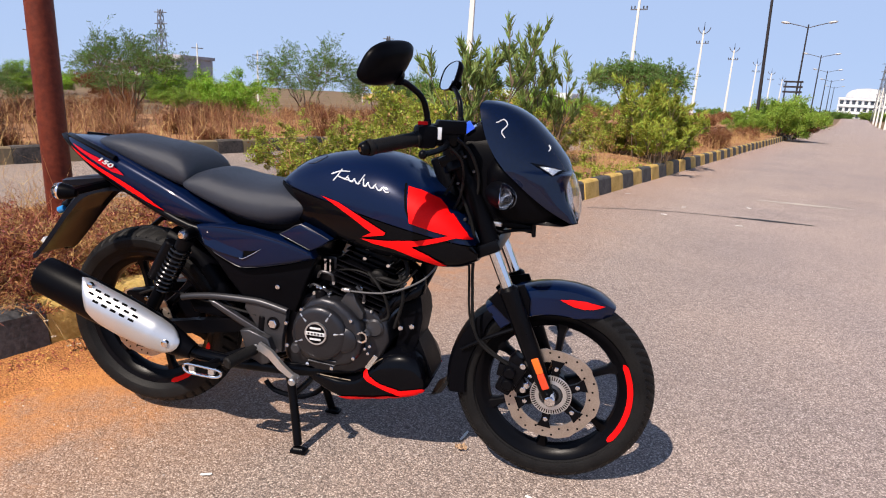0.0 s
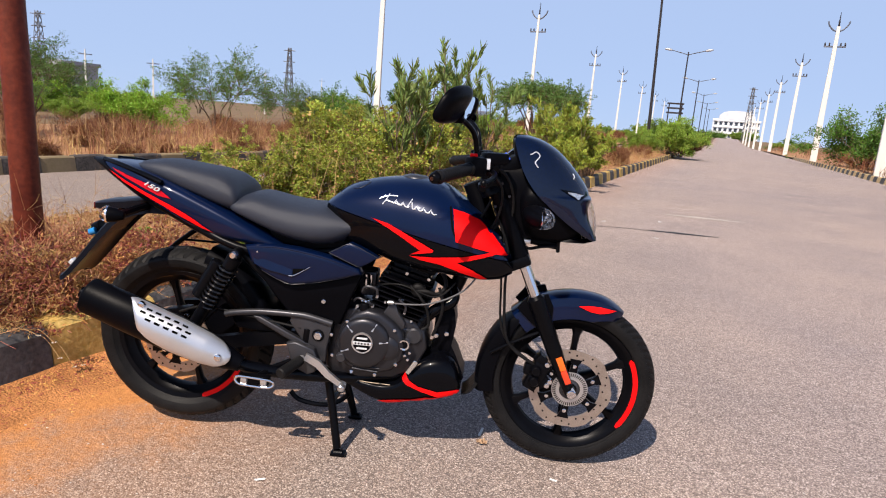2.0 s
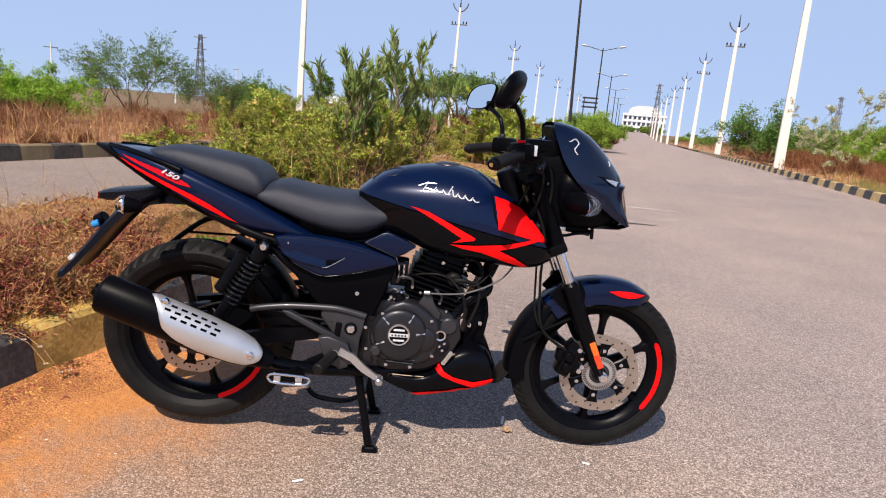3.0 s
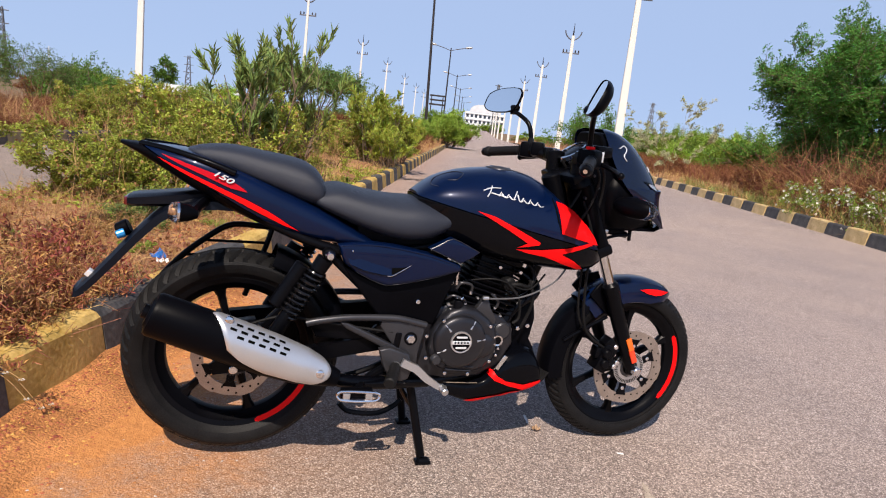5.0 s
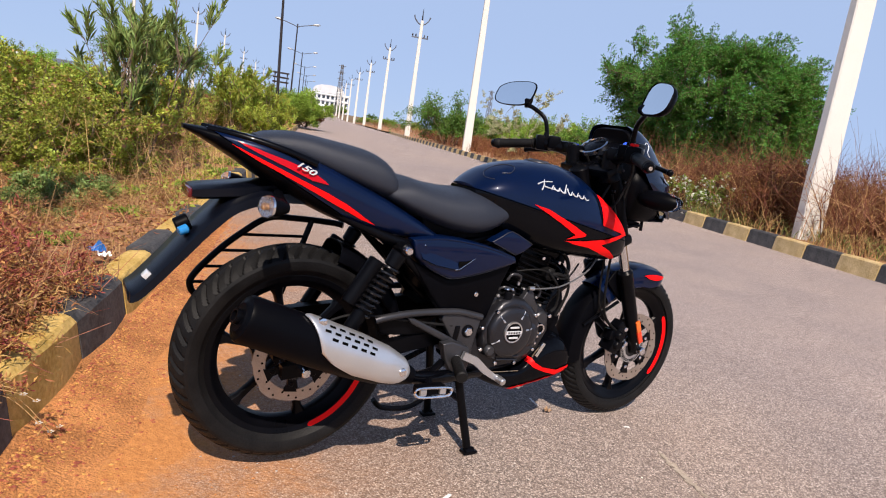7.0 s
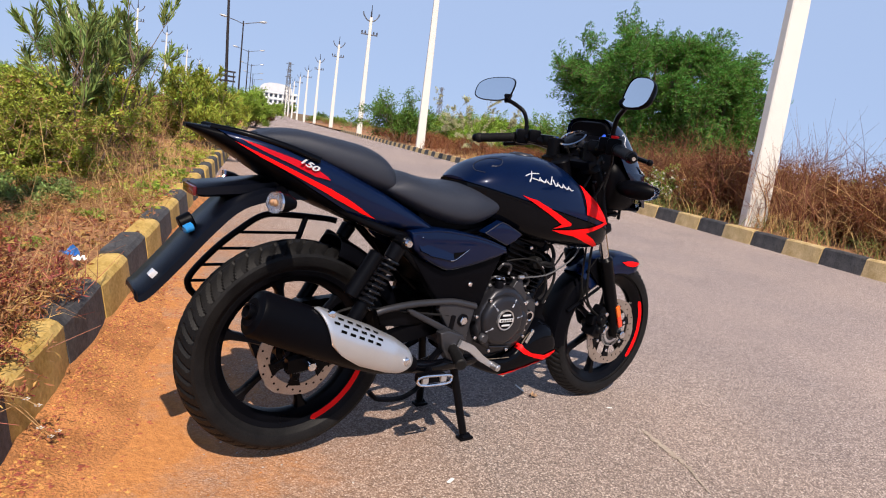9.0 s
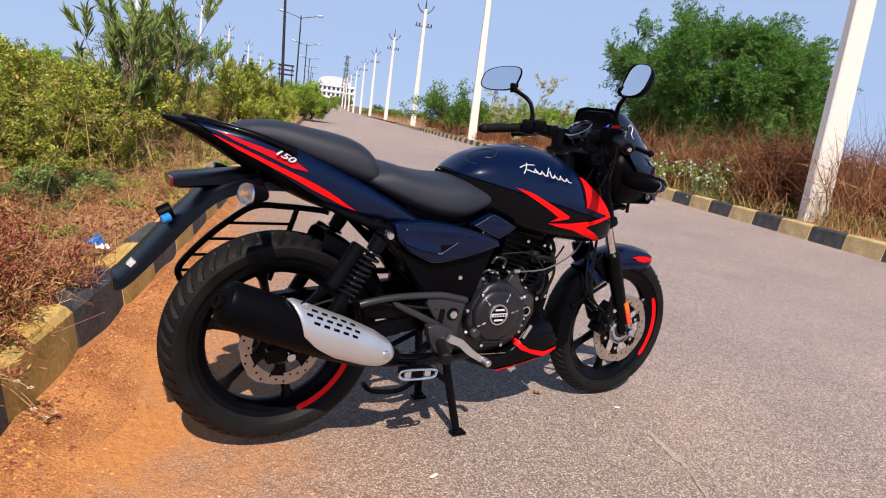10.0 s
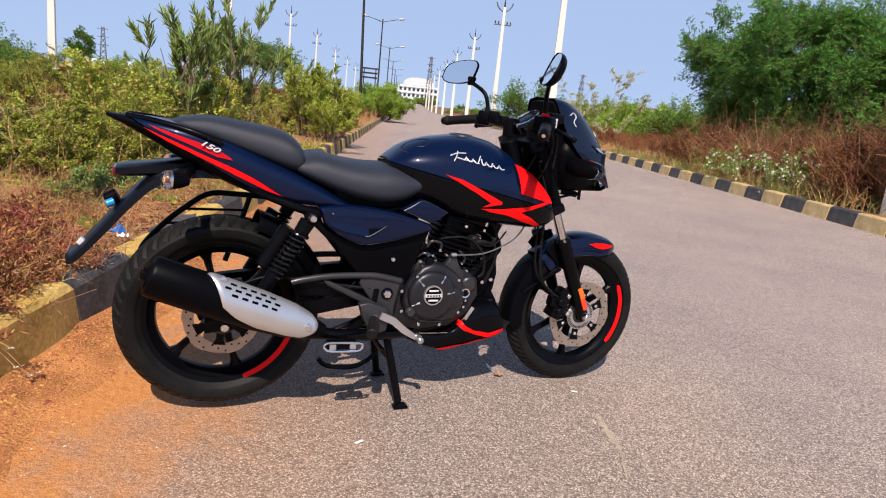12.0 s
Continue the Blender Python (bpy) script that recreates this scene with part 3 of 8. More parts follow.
# the rust-brown post in the median, its top far above the view
rp = thing("steel_post", "rust-brown painted round steel post in the weedy median", "post", at=Matrix.Translation(at_road(0.52, -1.60, 0.1)) @ pose(0, 0, 0, 0.5, -1.3, 0))
bm = bmesh.new()
cyl(bm, (0, 0, -0.3), (0, 0, 6.8), 0.068, 0.054, 24)
part("post", bm, RUST, rp)
bm = bmesh.new()
box(bm, (0, 0, 0.1), (0.34, 0.34, 0.03), None, 0.004)
part("base_plate", bm, RUST, rp)

# ---- the motorcycle: x ahead, y to its left, rear axle over the origin ----
bike = thing("motorcycle", "black and navy commuter motorcycle with red graphics on its centre stand", "motorcycle")
REAR, FRONT = Vector((0, 0, 0.325)), Vector((1.317, 0, 0.288))


def tyre_mesh(c, r, half, rim, n=384, pitch=6, cut=0.0065):
    """A road tyre: a round crown with slanting side grooves and two fine grooves by the middle."""
    prof = []
    for k in range(21):
        a = -1 + 2 * k / 20
        prof.append((r - (r * 0.075) * abs(a) ** 2.2 * 1.2, a * half * 0.95))
    side = [(r * 0.885, half), (r * 0.84, half * 0.99), (r * 0.80, half * 0.90), (rim + 0.004, half * 0.74), (rim - 0.012, half * 0.6)]
    full = [(a, -b) for a, b in side[::-1]] + prof + side
    first = len(side)

    def groove(i, j):
        k = j - first
        if 0 <= k <= 20:
            q = abs(k - 10)
            if q == 1:
                return -0.0025
            ph = (i + int(1.1 * q) + (pitch // 2 if k < 10 else 0)) % pitch
            return -cut if ph < 2 and 2 < q < 10 else 0.0
        return 0.0

    return lathe(bmesh.new(), full, c, "y", n, groove)


def wheel(c, r, half, rim, name, spoke0, arc, tyre_label):
    bm = bmesh.new()
    w = half * 0.62
    lathe(bm, [(rim + 0.004, w), (rim - 0.004, w + 0.004), (rim - 0.018, w), (rim - 0.024, w * 0.75), (rim - 0.040, w * 0.42), (rim - 0.044, 0), (rim - 0.040, -w * 0.42), (rim - 0.024, -w * 0.75), (rim - 0.018, -w), (rim - 0.004, -w - 0.004), (rim + 0.004, -w)], c, "y", 96, None, True)
    wh = part(name, bm, SATIN, bike, "satin black alloy wheel")
    part("tyre", tyre_mesh(c, r, half, rim, 384, 8 if half > 0.05 else 6), RUBBER, wh, tyre_label, 22)
    bm = bmesh.new()
    lathe(bm, [(0.0, -0.075), (0.022, -0.075), (0.03, -0.06), (0.034, -0.03), (0.048, -0.026), (0.048, 0.026), (0.034, 0.03), (0.03, 0.06), (0.022, 0.075), (0, 0.075)], c, "y", 32)
    part("hub", bm, SATIN, wh)
    for k in range(6):
        a = radians(spoke0 + 60 * k)
        d, t = Vector((math.cos(a), 0, math.sin(a))), Vector((-math.sin(a), 0, math.cos(a)))
        bm = bmesh.new()
        rings = []
        for f, hw, hd in ((0.035, 0.020, 0.020), (0.07, 0.013, 0.016), (0.13, 0.010, 0.013), (rim - 0.06, 0.012, 0.013), (rim - 0.034, 0.022, 0.015)):
            p = Vector(c) + d * f
            rings.append([p + t * hw * x + Vector((0, hd * y, 0)) for x, y in ((-1, -0.5), (-0.6, -1), (0.6, -1), (1, -0.5), (1, 0.5), (0.6, 1), (-0.6, 1), (-1, 0.5))])
        loft(bm, rings)
        part("spoke", bm, SATIN, wh)
    for sd in (-1,):
        bm = bmesh.new()
        r0, r1 = [], []
        for k in range(25):
            a = radians(arc[0] + (arc[1] - arc[0]) * k / 24)
            e = 1.0 if 0 < k < 24 else 0.35
            mid = rim - 0.0095
            for lst, q, yy in ((r0, mid - 0.0075 * e, w + 0.0022), (r1, mid + 0.0080 * e, w + 0.0052)):
                lst.append(Vector(c) + Vector((math.cos(a) * q, sd * yy, math.sin(a) * q)))
        loft(bm, [r0, r1], closed=False)
        part("rim_stripe", bm, RED, wh, "red reflective rim tape")
    return wh


def brake_disc(c, r, inner, y, parent, bolts=6, holes=30, bolt_mat=CHROME):
    bm = bmesh.new()
    lathe(bm, [(r, y - 0.002), (r, y + 0.002), (inner, y + 0.002), (inner, y - 0.002)], c, "y", 72, lambda i, j: (0.004 if j < 2 and i % 12 < 5 else 0), True)
    disc = part("brake_disc", bm, STEEL, parent, "drilled steel brake disc")
    for k in range(holes):
        bm = bmesh.new()
        a = 2 * math.pi * k / holes
        q = inner + (r - inner) * (0.28, 0.52, 0.78)[k % 3]
        p = Vector(c) + Vector((math.cos(a) * q, y - 0.0026, math.sin(a) * q))
        cyl(bm, p, p + Vector((0, 0.0006, 0)), 0.0032, None, 8)
        part("drilled_hole", bm, DARK, disc)
    for k in range(bolts):
        a = 2 * math.pi * (k + 0.4) / bolts
        d, t = Vector((math.cos(a), 0, math.sin(a))), Vector((-math.sin(a), 0, math.cos(a)))
        p = Vector(c) + Vector((0, y, 0))
        bm = bmesh.new()
        loft(bm, [[p + d * f + t * w * u + Vector((0, h, 0)) for u, h in ((-1, -0.004), (1, -0.004), (1, 0.004), (-1, 0.004))] for f, w in ((0.035, 0.02), (inner * 0.6, 0.012), (inner * 0.84, 0.011), (inner * 1.05, 0.02))])
        part("carrier_arm", bm, SATIN, disc)
    for k in range(bolts):
        a = 2 * math.pi * (k + 0.4) / bolts
        bm = bmesh.new()
        p = Vector(c) + Vector((math.cos(a) * inner * 0.8, y - 0.006, math.sin(a) * inner * 0.8))
        cyl(bm, p, p + Vector((0, 0.008, 0)), 0.007, None, 10, 0.0015)
        part("disc_bolt", bm, bolt_mat, disc)
    return disc


fw = wheel(FRONT, 0.287, 0.044, 0.228, "front_wheel", 86, (29, -38), "black front road tyre with shallow tread")
rw = wheel(REAR, 0.305, 0.060, 0.231, "rear_wheel", 45, (-14, -72), "black rear road tyre with grooved tread")
brake_disc(FRONT, 0.133, 0.098, -0.062, fw)
brake_disc(REAR, 0.113, 0.082, -0.075, rw, 6, 30, SATIN)
bm = bmesh.new()
lathe(bm, [(0.034, -0.070), (0.0585, -0.070), (0.0585, -0.066), (0.034, -0.066)], FRONT, "y", 72, None, True)
tone = part("tone_ring", bm, ALU, fw, "slotted bright sensor ring")
bm = bmesh.new()
for k in range(48):
    a = 2 * math.pi * k / 48
    box(bm, FRONT + Vector((math.cos(a) * 0.0505, -0.0704, math.sin(a) * 0.0505)), (0.011, 0.0012, 0.0028), Matrix.Rotation(-a, 4, "Y"))
part("ring_slots", bm, DARK, tone)
bm = bmesh.new()
lathe(bm, [(0.0, -0.074), (0.020, -0.074), (0.031, -0.068), (0.034, -0.060)], FRONT, "y", 32)
part("hub_cap", bm, PLATE, fw)
bm = bmesh.new()
cyl(bm, FRONT + Vector((0, -0.075, 0.004)), FRONT + Vector((0, -0.124, 0.004)), 0.0165, 0.015, 12, 0.003)
part("axle_nut", bm, CHROME, fw)
bm = bmesh.new()
cyl(bm, REAR + Vector((0, -0.10, 0)), REAR + Vector((0, -0.165, 0)), 0.014, 0.012, 12, 0.002)
part("axle_nut", bm, CHROME, rw)
bm = bmesh.new()
lathe(bm, [(0.036, -0.088), (0.050, -0.088), (0.050, -0.084), (0.036, -0.084)], REAR, "y", 80, lambda i, j: (-0.006 if j in (1, 2) and i % 2 else 0), True)
part("tone_ring", bm, PLATE, rw)

# fork
AXIS_TOP = Vector((1.006, 0, 0.952))
for sd in (-1, 1):
    y = Vector((0, 0.088 * sd, 0))
    low = Vector((1.310, 0, 0.293)) + y
    top = AXIS_TOP + y
    d = (top - low).normalized()
    bm = bmesh.new()
    cyl(bm, low + d * 0.27, low + d * 0.60, 0.0165, None, 20)
    part("fork_tube", bm, CHROME, bike, "bright chromed fork tube")
    bm = bmesh.new()
    dd, a, b = frame_of(d)
    loft(bm, [ring(low - d * 0.020, a, b, 0.011, n=20), ring(low - d * 0.008, a, b, 0.018, n=20), ring(low + d * 0.06, a, b, 0.0205, n=20), ring(low + d * 0.14, a, b, 0.0255, n=20), ring(low + d * 0.29, a, b, 0.0265, n=20), ring(low + d * 0.325, a, b, 0.0275, n=20), ring(low + d * 0.335, a, b, 0.019, n=20)])
    sl = part("fork_slider", bm, SATIN, bike, "satin black fork slider")
    bm = bmesh.new()
    cyl(bm, low + d * 0.46, low + d * 0.74, 0.027, None, 18, 0.003)
    part("fork_shroud", bm, PLASTIC, bike)
    if sd < 0:
        for f0, mt, nm in ((0.117, ORANGE, "reflector"), (0.070, REDLENS, "reflector")):
            bm = bmesh.new()
            box(bm, low + d * (f0 - 0.012) + Vector((0.008, -0.026, 0)), (0.021, 0.008, 0.047), Matrix.Rotation(radians(-25.6), 4, "Y"), 0.004)
            part(nm, bm, ORANGE if f0 > 0.1 else material("amber_red_reflector", (0.8, 0.05, 0.01), 0.2, 0, 0.8, 0.1), sl, "orange side reflector")
for z0, h in ((0.70, 0.035), (0.935, 0.03)):
    f = (z0 - 0.30) / (AXIS_TOP.z - 0.30)
    c = Vector((1.312, 0, 0.30)).lerp(AXIS_TOP, f)
    bm = bmesh.new()
    box(bm, c + Vector((-0.015, 0, 0)), (0.075, 0.235, h), Matrix.Rotation(radians(-25.6), 4, "Y"), 0.010)
    part("yoke", bm, SATIN, bike)
bm = bmesh.new()
cyl(bm, (1.04, 0, 0.70), (0.945, 0, 0.93), 0.034, None, 16, 0.004)
part("steering_head", bm, SATIN, bike)

# front mudguard
def mudguard(a0, a1, n, r, w, drop, flare=0.0, c=FRONT, tip=0.0):
    rings = []
    for k in range(n + 1):
        f = k / n
        a = radians(a0 + (a1 - a0) * f)
        ww = w * (1 - tip * max(0.0, 1 - f * 6) ** 2)
        rr = r - 0.012 * max(0.0, 1 - f * 4) ** 2
        row = []
        for y, dr in ((-1, drop), (-0.98, drop * 0.55), (-0.86, 0.012), (-0.55, 0.002), (0, 0), (0.55, 0.002), (0.86, 0.012), (0.98, drop * 0.55), (1, drop)):
            q = rr - dr * (0.45 + 0.55 * min(1.0, f * 4))
            row.append(Vector(c) + Vector((math.cos(a) * q, y * ww, math.sin(a) * q)))
        q2 = [p + (Vector(c) - p).normalized() * 0.003 + Vector((0, -0.003 * (1 if p.y > 0 else -1) if abs(p.y) > 0.5 * ww else 0, 0)) for p in row]
        rings.append(row + q2[::-1])
    return loft(bmesh.new(), rings)


fg = mudguard(60, 132, 30, 0.316, 0.058, 0.080, tip=0.55)
fg_tree = tree_of(fg)
front_guard = part("front_mudguard", fg, NAVY, bike, "glossy navy front mudguard")
part("mudguard_extension", mudguard(131, 189, 22, 0.312, 0.056, 0.060), PLASTIC, front_guard, "matt black rear part of the mudguard")
part("mudguard_stripe", patch([(1.315, 0.567), (1.347, 0.571), (1.385, 0.570), (1.436, 0.561), (1.412, 0.553), (1.382, 0.549), (1.354, 0.553)], fg_tree, 0.0042, 0, 0.008), RED, front_guard, "red decal")
for sd in (-1, 1):
    bm = bmesh.new()
    prism(bm, [(1.15, 0.585), (1.215, 0.60), (1.235, 0.56), (1.235, 0.50), (1.21, 0.47), (1.17, 0.50), (1.12, 0.545)], sd * 0.068, sd * 0.058, 0.003)
    part("fork_bracket", bm, PLASTIC, front_guard)
    bm = bmesh.new()
    tube(bm, [(1.20, sd * 0.062, 0.47), (1.12, sd * 0.066, 0.43), (1.05, sd * 0.06, 0.385)], 0.006, 8)
    part("stay", bm, SATIN, front_guard)
# flap
bm = bmesh.new()
loft(bm, [[Vector((1.005 + dx, y, 0.265)) for dx, y in ((0, -0.055), (0, 0.055), (0.012, 0.055), (0.012, -0.055))], [Vector((0.985 + dx, y, 0.235)) for dx, y in ((0, -0.055), (0, 0.055), (0.012, 0.055), (0.012, -0.055))], [Vector((0.965 + dx, y, 0.222)) for dx, y in ((0, -0.05), (0, 0.05), (0.01, 0.05), (0.01, -0.05))]])
part("mud_flap", bm, RUBBER, front_guard)
# front caliper
bm = bmesh.new()
for dx, dz, sz, by in ((-0.112, 0.050, (0.052, 0.052, 0.080), 25), (-0.128, 0.020, (0.046, 0.060, 0.046), 25), (-0.104, 0.095, (0.034, 0.045, 0.036), 40), (-0.140, 0.062, (0.030, 0.040, 0.040), 10), (-0.090, 0.022, (0.040, 0.030, 0.040), 60)):
    box(bm, FRONT + Vector((dx, -0.072, dz)), sz, Matrix.Rotation(radians(by), 4, "Y"), 0.008)
for dx, dz in ((-0.118, 0.064), (-0.122, 0.028)):
    cyl(bm, FRONT + Vector((dx, -0.112, dz)), FRONT + Vector((dx, -0.08, dz)), 0.017, 0.02, 16, 0.004)
cal = part("brake_caliper", bm, SATIN, bike, "black front brake caliper")
for dx, dz in ((-0.083, 0.085), (-0.069, 0.029), (-0.078, 0.015)):
    bm = bmesh.new()
    cyl(bm, FRONT + Vector((dx, -0.098, dz)), FRONT + Vector((dx, -0.085, dz)), 0.009, None, 10, 0.0015)
    part("caliper_bolt", bm, CHROME, cal)
bm = bmesh.new()
tube(bm, [(1.205, -0.085, 0.36), (1.10, -0.10, 0.44), (1.075, -0.10, 0.60), (1.07, -0.105, 0.74), (1.02, -0.10, 0.86)], 0.0045, 8)
part("brake_hose", bm, RUBBER, bike)
bm = bmesh.new()
tube(bm, [(1.235, -0.075, 0.34), (1.09, -0.085, 0.45), (1.062, -0.085, 0.62), (1.06, -0.095, 0.75)], 0.0035, 8)
part("sensor_cable", bm, RUBBER, bike)

# tank
tank_skin = body([
    (0.492, 0.822, 0.070, 0.018, 0.05, 2.2), (0.525, 0.820, 0.102, 0.048, 0.085, 2.2), (0.565, 0.812, 0.124, 0.082, 0.11, 2.2), (0.63, 0.797, 0.145, 0.119, 0.105, 2.2),
    (0.72, 0.778, 0.166, 0.152, 0.115, 2.25), (0.80, 0.768, 0.182, 0.162, 0.118, 2.3), (0.87, 0.762, 0.188, 0.150, 0.118, 2.35), (0.94, 0.752, 0.188, 0.112, 0.112, 2.5), (1.0, 0.735, 0.181, 0.088, 0.098, 2.6), (1.055, 0.71, 0.163, 0.058, 0.066, 2.5), (1.09, 0.685, 0.135, 0.022, 0.022, 2.3)], 40, 5, 1.7)
tank_tree = tree_of(tank_skin)
shroud_skin = tank_skin.copy()
no = Vector((0.20, 0, 0.98)).normalized()
cut_away(tank_skin, (0.62, 0, 0.806), no)
cut_away(shroud_skin, (0.62, 0, 0.803), -no)
tank = part("fuel_tank", tank_skin, NAVY, bike, "rounded glossy navy fuel tank")
part("tank_side_panel", shroud_skin, GLOSS_BLACK, tank, "glossy black lower tank panel")
for sd in (-1, 1):
    part("bolt_stripe", patch([(0.6512, 0.8100), (0.7066, 0.7980), (0.7742, 0.7690), (0.8488, 0.7340), (0.8457, 0.7265), (0.7802, 0.7145), (0.8084, 0.7290), (0.7520, 0.7610), (0.7016, 0.7860)], tank_tree, 0.0048, 0, 0.010, sd), RED, tank, "red lightning decal")
    part("bolt_stripe", patch([(0.7762, 0.7090), (0.8478, 0.7125), (0.9334, 0.7210), (0.9687, 0.7290), (1.0191, 0.7410), (1.0342, 0.7350), (0.9617, 0.7130), (0.9213, 0.7030), (0.9707, 0.6830), (1.0141, 0.6590), (0.9939, 0.6570), (0.9355, 0.6730), (0.8699, 0.6930), (0.8115, 0.7010)], tank_tree, 0.0048, 0, 0.010, sd), RED, tank, "red lightning decal")
    part("tank_front_decal", patch([(0.8950, 0.8550), (0.9276, 0.8460), (0.9764, 0.8250), (1.0131, 0.7930), (1.0456, 0.7560), (1.0742, 0.7260), (1.0456, 0.7320), (1.0090, 0.7420), (0.9581, 0.7540), (0.9123, 0.7650)], tank_tree, 0.0044, 0, 0.010, sd), RED, tank, "broad red decal")
    # the maker's mark as a row of plain slanted strokes on a low line
    def on_tank(x, z, lift=0.0012):
        h_ = tank_tree.ray_cast(Vector((x, sd, z)), Vector((0, -sd, 0)))
        return h_[0] + h_[1].normalized() * (lift if h_[1].y * sd > 0 else -lift)

    strokes = [((0.670, 0.868), (0.694, 0.877), (0.724, 0.879)), ((0.680, 0.852), (0.690, 0.866), (0.698, 0.883)), ((0.692, 0.864), (0.712, 0.860), (0.736, 0.856))]
    for k, (h, slope) in enumerate(((0.012, 0.009), (0.011, 0.009), (0.025, 0.014), (0.011, 0.009), (0.012, 0.009), (0.010, 0.010))):
        x, z = 0.714 + 0.0215 * k, 0.861 - 0.0034 * k
        strokes.append(((x, z - 0.004), (x + slope * 0.5, z - 0.004 + h * 0.5), (x + slope, z - 0.004 + h)))
        strokes.append(((x + slope, z - 0.004 + h * 0.6), (x + 0.018, z - 0.006), (x + 0.028, z - 0.005)))
    for line in strokes:
        bm = bmesh.new()
        tube(bm, [on_tank(x, z) for x, z in line], 0.0023, 6, 4, 0.0016)
        part("badge_stroke", bm, WHITE_DECAL, tank, "bright raised stroke of the maker's mark")
    bm = patch([(0.884, 0.862), (0.889, 0.864), (0.903, 0.80), (0.92, 0.765), (0.914, 0.764), (0.897, 0.80)], tank_tree, 0.0012, 0, 0.02, sd)
    part("panel_gap", bm, DARK, tank)
bm = bmesh.new()
lathe(bm, [(0.0, 0.016), (0.03, 0.016), (0.036, 0.012), (0.044, 0.011), (0.048, 0.006), (0.05, -0.01)], (0.765, 0, 0.920), (0.06, 0, 1), 32)
part("filler_cap", bm, PLATE, tank, "silver filler cap")

# thin pale tube draws a reflected outline on the tank's rear shoulder
pts = []
for x, y in ((0.545, -0.085), (0.53, -0.05), (0.55, -0.02), (0.60, -0.025), (0.625, -0.06), (0.60, -0.085), (0.575, -0.075)):
    h_ = tank_tree.ray_cast(Vector((x, y, 2)), Vector((0, 0, -1)))
    pts.append(h_[0] + Vector((0, 0, 0.001)))
bm = bmesh.new()
tube(bm, pts, 0.0012, 5, 4)
part("reflection_outline", bm, PLATE, tank, "thin pale line drawn for a reflection")

# seats
rear_seat = body([(-0.145, 0.893, 0.045, 0.012, 0.012, 2.6), (-0.11, 0.891, 0.075, 0.025, 0.02, 2.6), (-0.04, 0.882, 0.098, 0.041, 0.03, 2.7), (0.05, 0.860, 0.114, 0.054, 0.04, 2.7), (0.14, 0.836, 0.124, 0.066, 0.045, 2.7), (0.186, 0.824, 0.127, 0.060, 0.045, 2.7), (0.210, 0.817, 0.12, 0.043, 0.04, 2.6), (0.220, 0.812, 0.10, 0.02, 0.03, 2.4)], 36)
seat = part("pillion_seat", rear_seat, SEAT, bike, "black vinyl pillion seat")
front_seat = body([(0.186, 0.798, 0.10, 0.015, 0.012, 2.5), (0.205, 0.796, 0.125, 0.03, 0.022, 2.6), (0.26, 0.781, 0.137, 0.062, 0.03, 2.7), (0.34, 0.760, 0.146, 0.070, 0.04, 2.7), (0.42, 0.748, 0.152, 0.074, 0.05, 2.6), (0.49, 0.748, 0.150, 0.074, 0.055, 2.5), (0.55, 0.756, 0.138, 0.055, 0.050, 2.4), (0.60, 0.768, 0.125, 0.03, 0.03, 2.3), (0.635, 0.776, 0.11, 0.008, 0.01, 2.2)], 36)
part("rider_seat", front_seat, SEAT, bike, "black vinyl rider seat")

# tail
tail_skin = body([(-0.312, 0.903, 0.016, 0.005, 0.005, 2.4), (-0.27, 0.893, 0.05, 0.014, 0.014, 2.5), (-0.20, 0.872, 0.088, 0.034, 0.03, 3.0), (-0.11, 0.843, 0.118, 0.052, 0.052, 3.6), (0.0, 0.805, 0.132, 0.058, 0.068, 3.8), (0.10, 0.768, 0.138, 0.056, 0.066, 3.8), (0.20, 0.735, 0.143, 0.046, 0.052, 3.6), (0.29, 0.706, 0.142, 0.032, 0.03, 3.0), (0.36, 0.687, 0.125, 0.012, 0.012, 2.3)], 36)
tail_tree = tree_of(tail_skin)
low_skin = tail_skin.copy()
no = Vector((0.47, 0, 0.88)).normalized()
cut_away(tail_skin, (0.0, 0, 0.768), no)
cut_away(low_skin, (0.0, 0, 0.765), -no)
tail = part("tail_panel", tail_skin, NAVY, bike, "glossy navy tail cowl")
part("tail_underside", low_skin, PLASTIC, tail, "black lower tail panel")
for sd in (-1, 1):
    part("tail_stripe", patch([(-0.215, 0.879), (-0.147, 0.853), (-0.053, 0.815), (0.013, 0.789), (0.065, 0.765), (0.102, 0.744), (0.150, 0.717), (0.110, 0.729), (0.05, 0.756), (-0.052, 0.802), (-0.156, 0.848)], tail_tree, 0.0040, 0, 0.010, sd), RED, tail, "red tail stripe")
    part("tail_stripe", patch([(-0.205, 0.886), (-0.137, 0.869), (-0.086, 0.855), (-0.032, 0.838), (0.002, 0.818), (0.012, 0.809), (-0.03, 0.816), (-0.095, 0.842), (-0.156, 0.865)], tail_tree, 0.0044, 0, 0.010, sd), CRIMSON, tail, "crimson stripe under the number")
text_m = Matrix.Translation((-0.052, -0.1365, 0.8445)) @ pose(0, 0, 0, 90, 0, 0) @ pose(0, 0, 0, 0, 0, -24)
text_mesh("number_decal", "150", 0.020, text_m, WHITE_DECAL, tail, 0.0012, 0.3, 1.8)["label"] = "white number decal"
# grab rail
for sd in (-1, 1):
    bm = bmesh.new()
    tube(bm, [(-0.26, sd * 0.035, 0.905), (-0.19, sd * 0.075, 0.898), (-0.10, sd * 0.110, 0.880), (-0.02, sd * 0.128, 0.856)], 0.009, 10)
    part("grab_rail", bm, GLOSS_BLACK, bike, "glossy black grab rail")

